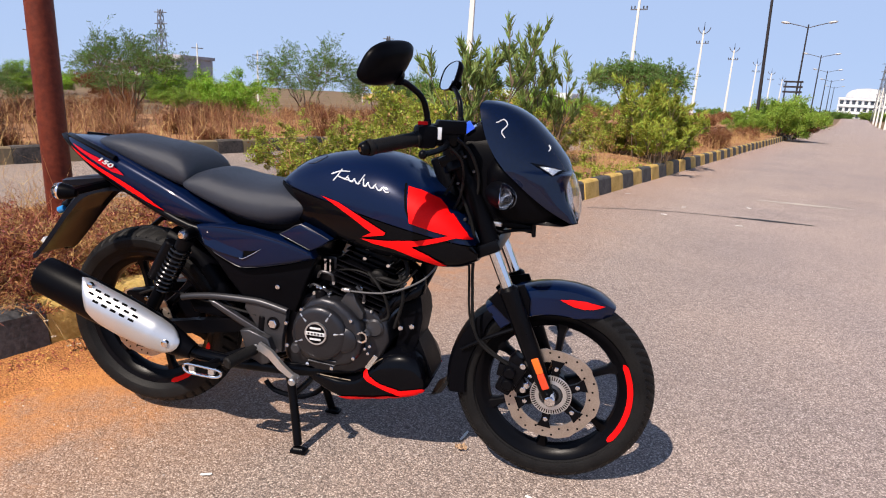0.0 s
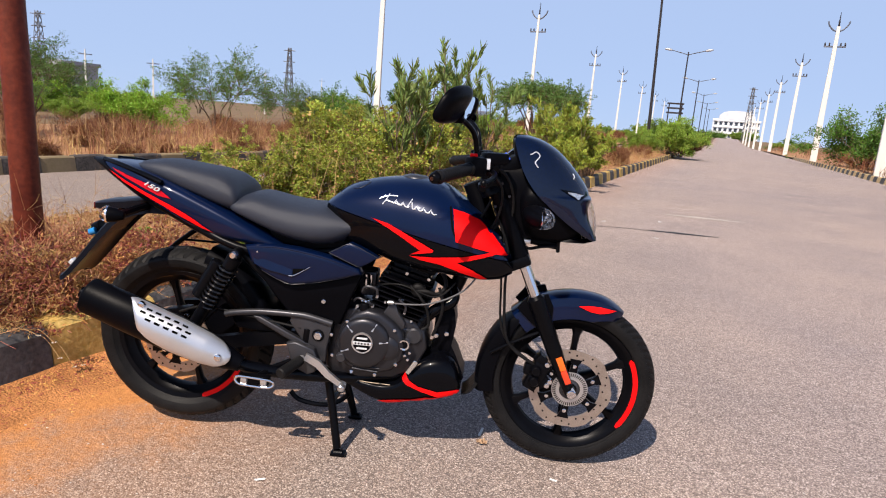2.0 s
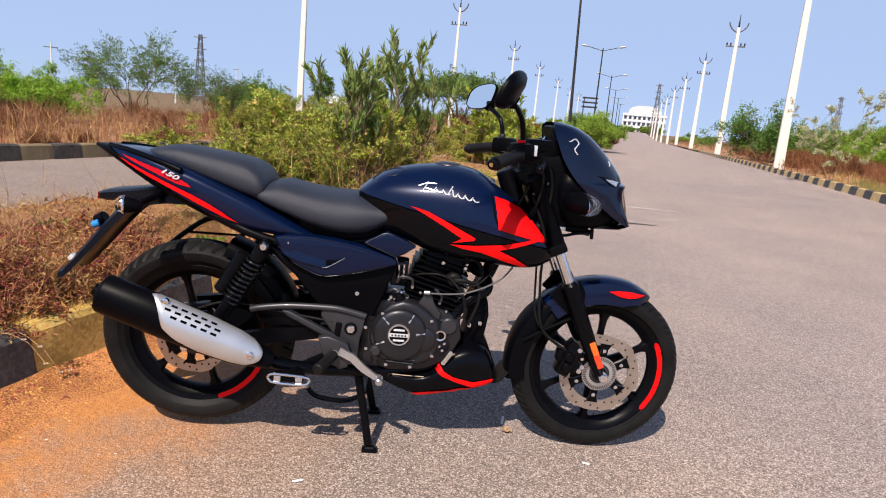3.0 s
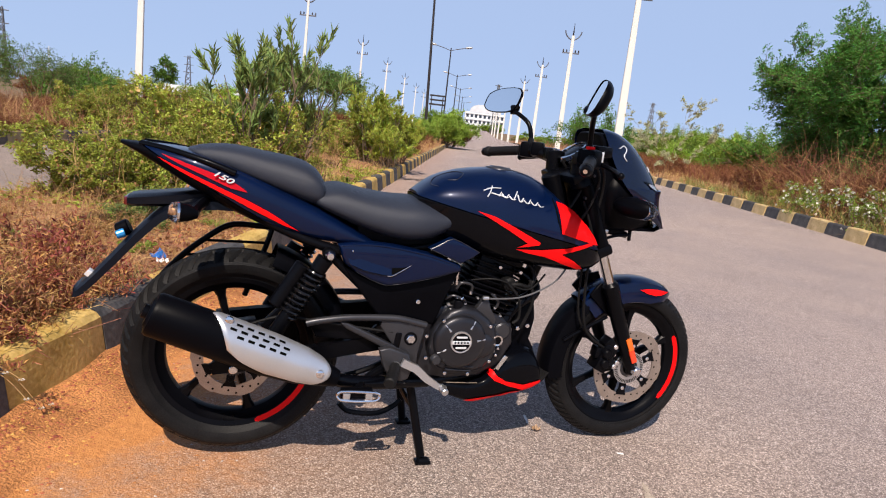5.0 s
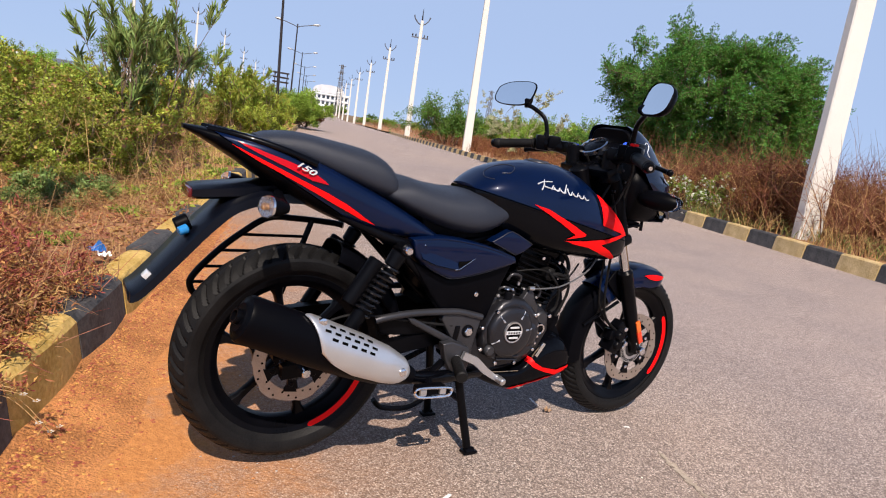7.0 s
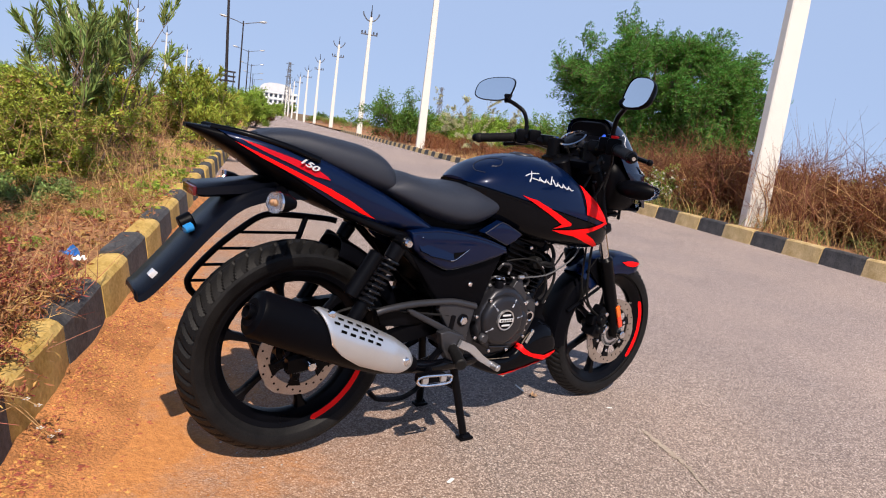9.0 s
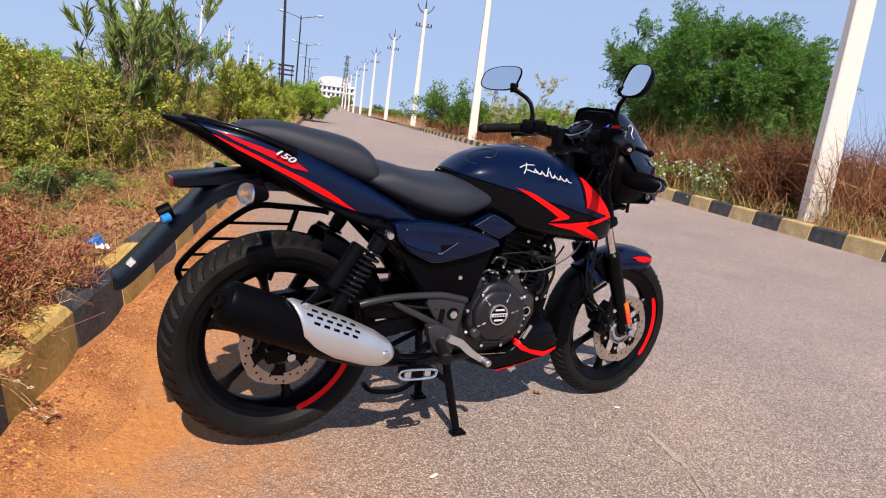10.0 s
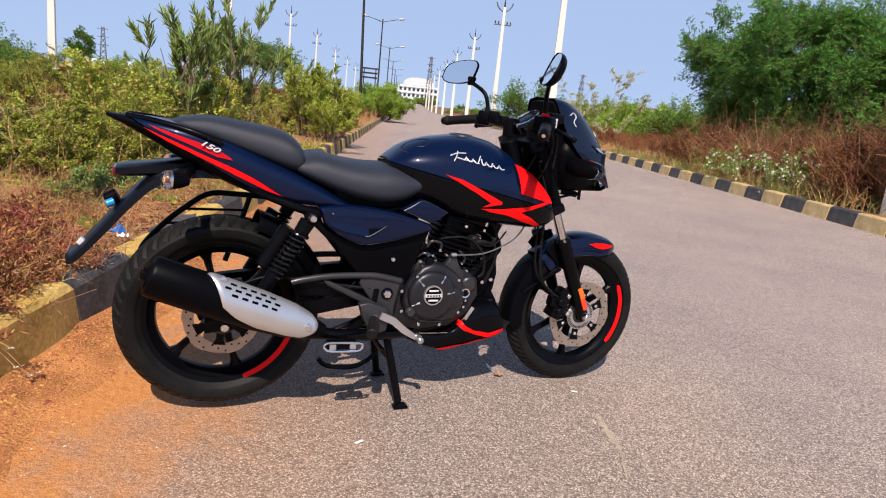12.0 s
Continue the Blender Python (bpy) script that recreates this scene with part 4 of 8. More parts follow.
# side panels
for sd in (-1, 1):
    def w(y):
        return sd * y
    bm = bmesh.new()
    prism(bm, [(0.257, 0.687), (0.293, 0.694), (0.351, 0.697), (0.428, 0.691), (0.523, 0.674), (0.619, 0.646), (0.628, 0.626), (0.551, 0.602), (0.468, 0.582), (0.403, 0.573), (0.358, 0.587), (0.313, 0.609), (0.277, 0.637)], w(0.157), w(0.115), 0.015)
    sp = part("side_panel", bm, NAVY, bike, "dark navy side panel with an air scoop")
    bm = bmesh.new()
    up = [(0.283, 0.660), (0.306, 0.667), (0.36, 0.650), (0.409, 0.633)]
    lo = [(0.293, 0.636), (0.337, 0.619), (0.392, 0.609), (0.414, 0.608)]
    loft(bm, [[Vector((x, w(0.1535), z)) for x, z in up], [Vector((x, w(0.164), z)) for x, z in lo], [Vector((x, w(0.150), z - 0.005)) for x, z in lo]], closed=False)
    part("scoop_floor", bm, NAVY, sp)
    # flat black sheet stands in for the shade inside the scoop
    bm = bmesh.new()
    loft(bm, [[Vector((x, w(0.1582), z)) for x, z in ((0.413, 0.629), (0.436, 0.630), (0.458, 0.634))], [Vector((x, w(0.1592), z)) for x, z in ((0.415, 0.611), (0.434, 0.620), (0.458, 0.633))]], closed=False)
    part("scoop_mouth_shade", bm, DARK, sp)
    # chrome tube draws the highlight along the scoop's edge
    bm = bmesh.new()
    tube(bm, [(0.402, w(0.1625), 0.6065), (0.416, w(0.162), 0.6075), (0.437, w(0.1605), 0.619), (0.468, w(0.1585), 0.639)], 0.0016, 6, r_end=0.0008)
    part("scoop_edge_highlight", bm, CHROME, sp)
    bm = bmesh.new()
    tube(bm, [(0.268, w(0.1525), 0.684), (0.351, w(0.1535), 0.691), (0.428, w(0.1535), 0.685), (0.523, w(0.1535), 0.669), (0.610, w(0.153), 0.643)], 0.0035, 8)
    part("scoop_ridge", bm, NAVY, sp)
    bm = bmesh.new()
    tube(bm, [(0.313, w(0.1515), 0.613), (0.361, w(0.1515), 0.590), (0.403, w(0.1515), 0.577), (0.468, w(0.1515), 0.586), (0.551, w(0.1515), 0.606), (0.619, w(0.1515), 0.629)], 0.0011, 5)
    part("pinstripe", bm, PLATE, sp, "thin silver pinstripe")
    bm = bmesh.new()
    prism(bm, [(0.522, 0.688), (0.588, 0.724), (0.640, 0.704), (0.676, 0.685), (0.648, 0.664), (0.620, 0.650)], w(0.1545), w(0.12), 0.006)
    kp = part("knee_panel", bm, NAVY, bike, "small navy panel edged with silver")
    for line in ([(0.524, 0.6885), (0.556, 0.7065), (0.588, 0.7225), (0.635, 0.7045), (0.674, 0.6865)], [(0.527, 0.6875), (0.572, 0.6695), (0.616, 0.6515)]):
        bm = bmesh.new()
        tube(bm, [(x, w(0.1525), z) for x, z in line], 0.0012, 5, 2)
        part("pinstripe", bm, PLATE, kp, "thin silver pinstripe")
    bm = bmesh.new()
    prism(bm, [(0.272, 0.63), (0.33, 0.60), (0.41, 0.57), (0.53, 0.598), (0.63, 0.628), (0.598, 0.55), (0.565, 0.452), (0.50, 0.462), (0.40, 0.468), (0.345, 0.535)], w(0.132), w(0.10), 0.008)
    lp = part("lower_side_panel", bm, PLASTIC, bike, "matt black lower side panel")
    bm = bmesh.new()
    cyl(bm, (0.508, w(0.132), 0.525), (0.508, w(0.138), 0.525), 0.0075, None, 12, 0.0015)
    part("panel_screw", bm, CHROME, lp)
    bm = bmesh.new()
    cyl(bm, (0.285, w(0.14), 0.672), (0.30, w(0.158), 0.672), 0.003, None, 8)
    part("screw", bm, CHROME, sp)

# head cowl
def cowl(stations, n=32, open_back=False, thick=0.0):
    rings = []
    st = np.array(stations, float)
    tt = np.linspace(0, len(st) - 1, (len(st) - 1) * 5 + 1)
    cols = [np.interp(tt, np.arange(len(st)), st[:, c]) for c in range(st.shape[1])]
    k = np.array([1, 2, 3, 2, 1]) / 9
    cols = [np.concatenate([[c[0], c[1]], np.convolve(c, k, "valid"), [c[-2], c[-1]]]) for c in cols]
    for z, xf, xr, w, p in zip(*cols):
        r = []
        for i in range(n):
            th = 2 * math.pi * i / n
            c, s = math.cos(th), math.sin(th)
            dx = (xf - (xr + 0.35 * (xf - xr))) if c > 0 else 0.35 * (xf - xr)
            r.append(Vector((xr + 0.35 * (xf - xr) + dx * math.copysign(abs(c) ** (2 / p), c), w * math.copysign(abs(s) ** (2 / p), s), z)))
        rings.append(r)
    return loft(bmesh.new(), rings)


cw = cowl([(0.766, 1.22, 1.15, 0.05, 2.4), (0.776, 1.295, 1.118, 0.094, 3.0), (0.81, 1.305, 1.096, 0.112, 3.0), (0.86, 1.280, 1.079, 0.124, 2.8), (0.91, 1.270, 1.075, 0.128, 2.8), (0.943, 1.24, 1.085, 0.112, 2.5), (0.958, 1.20, 1.10, 0.085, 2.4)], 40)
hc = part("headlamp_cowl", cw, PLASTIC, bike, "matt black headlamp cowl")


def fairing(rows, n=16, thick=0.004):
    """Half of the fly screen: rows of (z, front x, rear x, half width, inner half width)."""
    st = np.array(rows, float)
    t = np.arange(len(st))
    tt = np.linspace(0, len(st) - 1, (len(st) - 1) * 4 + 1)
    cols = []
    for c in range(5):
        y, g = st[:, c], np.gradient(st[:, c])
        i = np.clip(np.floor(tt).astype(int), 0, len(st) - 2)
        u = tt - i
        lin = y[i] * (1 - u) + y[i + 1] * u
        cols.append(lin if c == 4 else (2 * u**3 - 3 * u**2 + 1) * y[i] + (u**3 - 2 * u**2 + u) * g[i] + (3 * u**2 - 2 * u**3) * y[i + 1] + (u**3 - u**2) * g[i + 1])
    rings = []
    for z, xf, xr, w, wi in zip(*cols):
        outer = []
        for k in range(n + 1):
            u = k / n * math.pi / 2
            outer.append(Vector((xr + (xf - xr) * math.sin(u) ** 0.92, -(wi + (w - wi) * math.cos(u) ** 0.85), z)))
        inner = [p + Vector((-thick * math.sin(k / n * 1.57), thick * math.cos(k / n * 1.57), 0)) for k, p in enumerate(outer)]
        rings.append(outer + inner[::-1])
    return mirrored(loft(bmesh.new(), rings))


ws = fairing([(1.089, 1.105, 1.070, 0.060, 0), (1.078, 1.148, 1.062, 0.090, 0), (1.055, 1.193, 1.066, 0.106, 0), (1.024, 1.231, 1.076, 0.118, 0), (0.986, 1.268, 1.092, 0.128, 0), (0.948, 1.299, 1.116, 0.135, 0), (0.920, 1.312, 1.140, 0.137, 0), (0.912, 1.311, 1.148, 0.137, 0.066), (0.885, 1.303, 1.180, 0.136, 0.075), (0.851, 1.309, 1.222, 0.131, 0.076), (0.819, 1.325, 1.268, 0.121, 0.076), (0.791, 1.338, 1.318, 0.105, 0.072)])
ws_tree = tree_of(ws)
scr = part("windscreen", ws, SCREEN, hc, "dark navy smoked fly screen", 30)
for sd in (-1, 1):
    part("pilot_lamp", patch([(1.205, 0.941), (1.228, 0.929), (1.262, 0.910), (1.296, 0.921), (1.270, 0.928), (1.240, 0.936)], ws_tree, 0.002, 0, 0.012, sd), GLOSS_BLACK, hc, "black pilot lamp recess")
    part("pilot_lens", patch([(1.228, 0.932), (1.252, 0.917), (1.264, 0.912), (1.282, 0.923), (1.252, 0.930)], ws_tree, 0.004, 0, 0.012, sd), DISH, hc, "clear pilot lamp slit")
    for mark in ([(1.108, 1.035), (1.114, 1.036), (1.127, 1.043), (1.138, 1.031), (1.126, 1.014), (1.130, 1.004), (1.136, 0.998)], [(1.245, 0.985), (1.250, 0.977), (1.247, 0.970)]):
        pts = []
        for x, z in mark:
            h_ = ws_tree.ray_cast(Vector((x, sd, z)), Vector((0, -sd, 0)))
            pts.append(h_[0] + Vector((0.0005, sd * 0.001, 0.0003)))
        bm = bmesh.new()
        tube(bm, pts, 0.0017, 6, 5)
        part("sticker_mark", bm, WHITE_DECAL, scr, "small pale squiggle sticker")
# headlamp: bright dish and a bulging clear glass between the fairing's cheeks
for nm, off, mt, lb in (("headlamp_dish", -0.022, DISH, "bright headlamp dish"), ("headlamp_glass", 0.0, LENS, "clear headlamp glass")):
    rings = []
    for z, xe, xf in ((0.914, 1.309, 1.315), (0.900, 1.303, 1.324), (0.875, 1.302, 1.334), (0.851, 1.307, 1.341), (0.834, 1.313, 1.344), (0.812, 1.324, 1.346), (0.790, 1.334, 1.343)):
        outer = [Vector((xe + off + (xf - xe) * math.sin(math.pi * k / 12) ** 0.7, -0.074 + 0.148 * k / 12, z)) for k in range(13)]
        rings.append(outer + [p + Vector((-0.003, 0, 0)) for p in outer[::-1]])
    part(nm, loft(bmesh.new(), rings), mt, hc, lb)
bm = bmesh.new()
loft(bm, [[Vector((x, y * w, z)) for y in (-1, -0.6, 0.6, 1)] + [Vector((x, y * w * 0.9, z + 0.012)) for y in (1, 0.6, -0.6, -1)] for x, z, w in ((1.16, 0.768, 0.05), (1.24, 0.776, 0.094), (1.30, 0.778, 0.098), (1.340, 0.786, 0.072))])
part("chin", bm, GLOSS_BLACK, hc, "black pointed chin of the cowl")


AMBER = material("amber_bulb", (0.62, 0.34, 0.17), 0.2, 0.1, 0.5, 0.1)


def indicator(c, ax, parent, r=0.030, ln=0.075, lens_len=0.03, bulb=ORANGE):
    c, ax = Vector(c), Vector(ax).normalized()
    bm = bmesh.new()
    lathe(bm, [(0.0, -ln * 0.75), (r * 0.5, -ln * 0.66), (r * 0.86, -ln * 0.35), (r, 0.0)], c, ax, 24)
    ind = part("indicator", bm, PLASTIC, parent, "black indicator housing with a clear lens")
    bm = bmesh.new()
    lathe(bm, [(r * 1.0, 0.0), (r * 1.02, 0.004), (r * 0.93, lens_len * 0.6), (r * 0.6, lens_len * 0.92), (0.0, lens_len)], c, ax, 24)
    part("lens", bm, LENS, ind, "clear indicator lens")
    bm = bmesh.new()
    lathe(bm, [(r * 1.03, -0.003), (r * 1.05, 0.0), (r * 1.03, 0.003)], c, ax, 24)
    part("lens_rim", bm, CHROME, ind)
    bm = bmesh.new()
    lathe(bm, [(0.0, 0.0), (r * 0.96, 0.0005), (r * 0.98, 0.002), (0.0, 0.004)], c, ax, 20)
    part("reflector_dish", bm, DISH, ind)
    bm = bmesh.new()
    lathe(bm, [(0.0, 0.0), (r * 0.28, 0.004), (r * 0.30, 0.012), (0.0, 0.018)], c, ax, 14)
    part("bulb", bm, bulb, ind)
    return ind


for sd in (-1, 1):
    c0, ax = Vector((1.146, sd * 0.195, 0.861)), Vector((0.42, sd * 0.905, -0.02)).normalized()
    face = Vector((0.98, -sd * 0.10, 0.0)).normalized()

    def pod(scale, back=None):
        bm = bmesh.new()
        lathe(bm, [(0.033 * scale * math.sin(math.pi * k / 20) ** 0.75, -0.074 * scale * math.cos(math.pi * k / 20)) for k in range(21)], c0, ax, 28)
        return bm
    bm = pod(1.0)
    cut_away(bm, c0, -face)
    pod_ob = part("indicator", bm, PLASTIC, bike, "black indicator housing with a clear lens")
    bm = pod(1.0)
    cut_away(bm, c0 + face * 0.0006, face)
    part("lens", bm, LENS, pod_ob, "clear indicator lens")
    bm = bmesh.new()
    side_v = (ax - face * ax.dot(face)).normalized()
    bm.faces.new([bm.verts.new(c0 + face * 0.003 + side_v * 0.056 * math.cos(2 * math.pi * k / 28) + Vector((0, 0, 0.0245)) * math.sin(2 * math.pi * k / 28)) for k in range(28)])
    part("reflector_dish", bm, DISH, pod_ob)
    bm = bmesh.new()
    tube(bm, [c0 + side_v * 0.0665 * math.cos(2 * math.pi * k / 28) + Vector((0, 0, 0.0283)) * math.sin(2 * math.pi * k / 28) for k in range(29)], 0.0014, 6, 1)
    part("lens_rim", bm, CHROME, pod_ob)
    indicator((-0.150, sd * 0.205, 0.757), (-0.97, sd * 0.22, 0.05), bike, 0.025, 0.07, 0.022, AMBER)
    bm = bmesh.new()
    tube(bm, [(-0.115, sd * 0.2, 0.757), (-0.105, sd * 0.13, 0.765), (-0.095, sd * 0.08, 0.77)], 0.013, 8)
    part("indicator_stalk", bm, PLASTIC, bike)

# rear mudguard, tail lamp, plate lamp
bm = bmesh.new()
path = smooth_path([(-0.02, 0, 0.770), (-0.10, 0, 0.765), (-0.19, 0, 0.735), (-0.255, 0, 0.675), (-0.33, 0, 0.585), (-0.392, 0, 0.515), (-0.412, 0, 0.507)], 5)
rings = []
for i, p in enumerate(path):
    f = i / (len(path) - 1)
    d = (path[min(i + 1, len(path) - 1)] - path[max(i - 1, 0)]).normalized()
    up = Vector((-d.z, 0, d.x)) * (-1 if d.x < 0 else 1)
    up = up if up.x < 0 or up.z > 0 else -up
    w = 0.086 - 0.008 * f if f < 0.95 else 0.060
    hh = 0.013 * (1 - 0.4 * f)
    rings.append([p + Vector((0, y * w, 0)) + up * (h * hh) for y, h in ((-1, -1.6), (-0.96, 0.2), (-0.8, 1), (0, 1.2), (0.8, 1), (0.96, 0.2), (1, -1.6), (0.85, -0.6), (0, -0.4), (-0.85, -0.6))])
loft(bm, rings)
FLAP = material("sheened_black_plastic", (0.002, 0.0028, 0.006), 0.32, 0, 0, 0.2, (9, 500), 0.04, 0.06, None, 0.5, 0, 0.22)
rg = part("rear_mudguard", bm, FLAP, bike, "long black rear mudguard")
bm = bmesh.new()
loft(bm, [[Vector((x, y * w, z + h * hh)) for y, h in ((-1, -0.5), (-0.7, -1), (0.7, -1), (1, -0.5), (1, 0.6), (0.7, 1), (-0.7, 1), (-1, 0.6))] for x, z, w, hh in ((-0.288, 0.753, 0.055, 0.013), (-0.27, 0.754, 0.062, 0.016), (-0.18, 0.764, 0.062, 0.019), (-0.06, 0.780, 0.055, 0.02))])
tl = part("tail_lamp_bracket", bm, FLAP, bike, "black bracket with a red reflector end")
bm = bmesh.new()
box(bm, (-0.291, 0, 0.752), (0.010, 0.10, 0.022), None, 0.003)
part("rear_reflector", bm, material("dark_red_reflector", (0.10, 0.004, 0.005), 0.15, 0, 0.5, 0.15, (60, 400)), tl, "dark red reflector")
bm = bmesh.new()
cyl(bm, (-0.285, -0.02, 0.680), (-0.315, -0.02, 0.665), 0.022, 0.02, 16, 0.003)
pl = part("plate_lamp", bm, PLASTIC, rg)
bm = bmesh.new()
cyl(bm, (-0.292, -0.05, 0.668), (-0.312, -0.055, 0.66), 0.012, 0.011, 12, 0.002)
part("plate_lamp_lens", bm, material("blue_film", (0.02, 0.25, 0.6), 0.2, 0.2, 0.6, 0.1), pl, "small blue lens")
bm = bmesh.new()
box(bm, (-0.372, -0.052, 0.553), (0.020, 0.022, 0.018), Matrix.Rotation(radians(40), 4, "Y"), 0.001)
part("sticker", bm, WHITE_DECAL, rg, "small white sticker")
# inner hugger over the wheel
part("inner_mudguard", mudguard(18, 72, 20, 0.338, 0.07, 0.05, c=REAR), PLASTIC, bike, "black inner mudguard")

# ---- motorcycle: engine, exhaust, running gear ----
def swirl_cover(c, r, y, depth, mat, name, parent, label=""):
    bm = bmesh.new()
    lathe(bm, [(0.0, -depth), (r * 0.35, -depth), (r * 0.42, -depth * 0.99), (r * 0.80, -depth * 0.93), (r * 0.93, -depth * 0.8), (r, -depth * 0.5), (r * 1.02, 0.0), (r * 1.02, 0.03)], (c[0], y, c[1]), "y", 48)
    return part(name, bm, mat, parent, label)


bm = bmesh.new()
prism(bm, [(0.515, 0.30), (0.51, 0.40), (0.54, 0.465), (0.575, 0.505), (0.65, 0.515), (0.72, 0.50), (0.79, 0.48), (0.835, 0.45), (0.845, 0.39), (0.81, 0.315), (0.74, 0.275), (0.60, 0.262), (0.54, 0.272)], -0.105, 0.105, 0.012)
engine = part("engine", bm, ENGINE, bike, "grey air-cooled single-cylinder engine")
bm = bmesh.new()
prism(bm, [(0.552, 0.391), (0.568, 0.450), (0.610, 0.500), (0.65, 0.515), (0.695, 0.508), (0.735, 0.480), (0.765, 0.450), (0.778, 0.405), (0.768, 0.352), (0.740, 0.318), (0.69, 0.303), (0.63, 0.303), (0.588, 0.322), (0.562, 0.352)], -0.146, -0.10, 0.018)
cover = part("clutch_cover", bm, ENGINE, engine, "dark grey ribbed clutch cover")
disc = swirl_cover((0.648, 0.408), 0.082, -0.142, 0.024, ENGINE, "clutch_boss", engine)
for k in range(4):
    a = radians((8, 60, 135, 205)[k])
    d = Vector((math.cos(a), 0, math.sin(a)))
    bm = bmesh.new()
    cyl(bm, Vector((0.648, -0.163, 0.408)) + d * 0.050, Vector((0.648, -0.159, 0.408)) + d * 0.078, 0.0042, 0.0030, 8)
    part("rib", bm, ALU, disc)
bm = bmesh.new()
lathe(bm, [(0.0, -0.012), (0.020, -0.012), (0.030, -0.010), (0.038, -0.004), (0.040, 0.006)], (0.722, -0.146, 0.395), "y", 32)
part("oil_pump_boss", bm, ENGINE, cover, "round grey boss on the cover")
for x0, z0, x1, z1 in ((0.612, 0.318, 0.695, 0.312), (0.612, 0.330, 0.70, 0.324)):
    bm = bmesh.new()
    cyl(bm, (x0, -0.147, z0), (x1, -0.147, z1), 0.0028, None, 6)
    part("cover_rib", bm, ENGINE, cover)
bm = bmesh.new()
lathe(bm, [(0.012, -0.004), (0.017, -0.005), (0.019, 0.0), (0.019, 0.02)], (0.774, -0.140, 0.410), "y", 24)
part("oil_window_ring", bm, CHROME, engine, "bright ring of the oil window")
bm = bmesh.new()
lathe(bm, [(0.0, -0.002), (0.013, -0.002), (0.014, 0.01)], (0.774, -0.139, 0.410), "y", 20)
part("oil_window", bm, GLOSS_BLACK, engine)
bm = bmesh.new()
lathe(bm, [(0.0, -0.006), (0.024, -0.006), (0.030, -0.005), (0.031, 0.0)], (0.645, -0.166, 0.413), "y", 32)
em = part("emblem", bm, GLOSS_BLACK, disc, "round black and white maker's emblem")
for dz, hw, hh in ((0.0, 0.029, 0.0055), (0.0165, 0.017, 0.003), (-0.0165, 0.017, 0.003)):
    bm = bmesh.new()
    box(bm, (0.645, -0.1735, 0.413 + dz), (2 * hw, 0.002, 2 * hh), None, 0.0008)
    part("emblem_bar", bm, WHITE_DECAL, em)
bm = bmesh.new()
for k in range(5):
    box(bm, (0.625 + 0.010 * k, -0.1748, 0.413), (0.005, 0.001, 0.006))
part("emblem_marks", bm, DARK, em, "unreadable dark marks")
bm = bmesh.new()
lathe(bm, [(0.029, -0.006), (0.0335, -0.0065), (0.034, 0.0)], (0.645, -0.166, 0.413), "y", 32)
part("emblem_ring", bm, ALU, em)
for a_, q in ((35, 0.115), (80, 0.096), (125, 0.10), (165, 0.11), (205, 0.112), (250, 0.108), (290, 0.112), (330, 0.12)):
    bm = bmesh.new()
    p = Vector((0.648 + math.cos(radians(a_)) * q, -0.152, 0.398 + math.sin(radians(a_)) * q * 0.9))
    cyl(bm, p, p + Vector((0, 0.012, 0)), 0.0058, None, 8, 0.001)
    part("cover_bolt", bm, CHROME, cover)
bm = bmesh.new()
lathe(bm, [(0.0, -0.012), (0.012, -0.012), (0.016, -0.008), (0.018, 0.0)], (0.577, -0.150, 0.352), "y", 20)
part("oil_cap", bm, PLATE, cover)
# plate over the starter gear, clutch lifter
bm = bmesh.new()
prism(bm, [(0.690, 0.488), (0.712, 0.524), (0.722, 0.534), (0.738, 0.532), (0.748, 0.505), (0.770, 0.475), (0.768, 0.455), (0.750, 0.452), (0.722, 0.474)], -0.122, -0.05, 0.004)
part("timing_cover", bm, PLATE, engine, "grey side plate")
bm = bmesh.new()
cyl(bm, (0.639, -0.122, 0.485), (0.639, -0.122, 0.530), 0.017, 0.014, 14, 0.003)
lift = part("clutch_lifter", bm, SATIN, engine)
for k in range(5):
    a = 2 * math.pi * k / 5
    bm = bmesh.new()
    cyl(bm, (0.639, -0.122, 0.535), (0.639 + 0.015 * math.cos(a), -0.122 + 0.015 * math.sin(a), 0.539), 0.005, 0.004, 8, 0.001)
    part("lifter_lug", bm, CHROME, lift)
bm = bmesh.new()
cyl(bm, (0.690, -0.130, 0.492), (0.690, -0.118, 0.492), 0.009, None, 10, 0.002)
part("plate_bolt", bm, CHROME, engine)
bm = bmesh.new()
cyl(bm, (0.712, -0.128, 0.541), (0.732, -0.13, 0.5415), 0.007, None, 10, 0.0015)
part("cable_stop", bm, ALU, engine)
# bright unions, clips and screws between the cylinder and the cover
for x, y, z, ax, r, ln in ((0.612, -0.112, 0.512, "y", 0.006, 0.018), (0.662, -0.120, 0.520, "y", 0.006, 0.018), (0.675, -0.118, 0.548, "z", 0.0045, 0.020), (0.590, -0.112, 0.535, "y", 0.0045, 0.016), (0.765, -0.112, 0.505, "y", 0.005, 0.016), (0.788, -0.110, 0.478, "y", 0.0045, 0.014), (0.702, -0.118, 0.536, "y", 0.0045, 0.016)):
    d = Vector((0, 1, 0)) if ax == "y" else Vector((0.1, 0, 1)).normalized()
    bm = bmesh.new()
    cyl(bm, (x, y, z), Vector((x, y, z)) + d * ln * 0.6, r, None, 6, 0.0012)
    cyl(bm, Vector((x, y, z)) + d * ln * 0.4, Vector((x, y, z)) + d * ln, r * 0.62, None, 10, 0.0008)
    part("union_nut", bm, ALU, engine, "bright steel union nut")
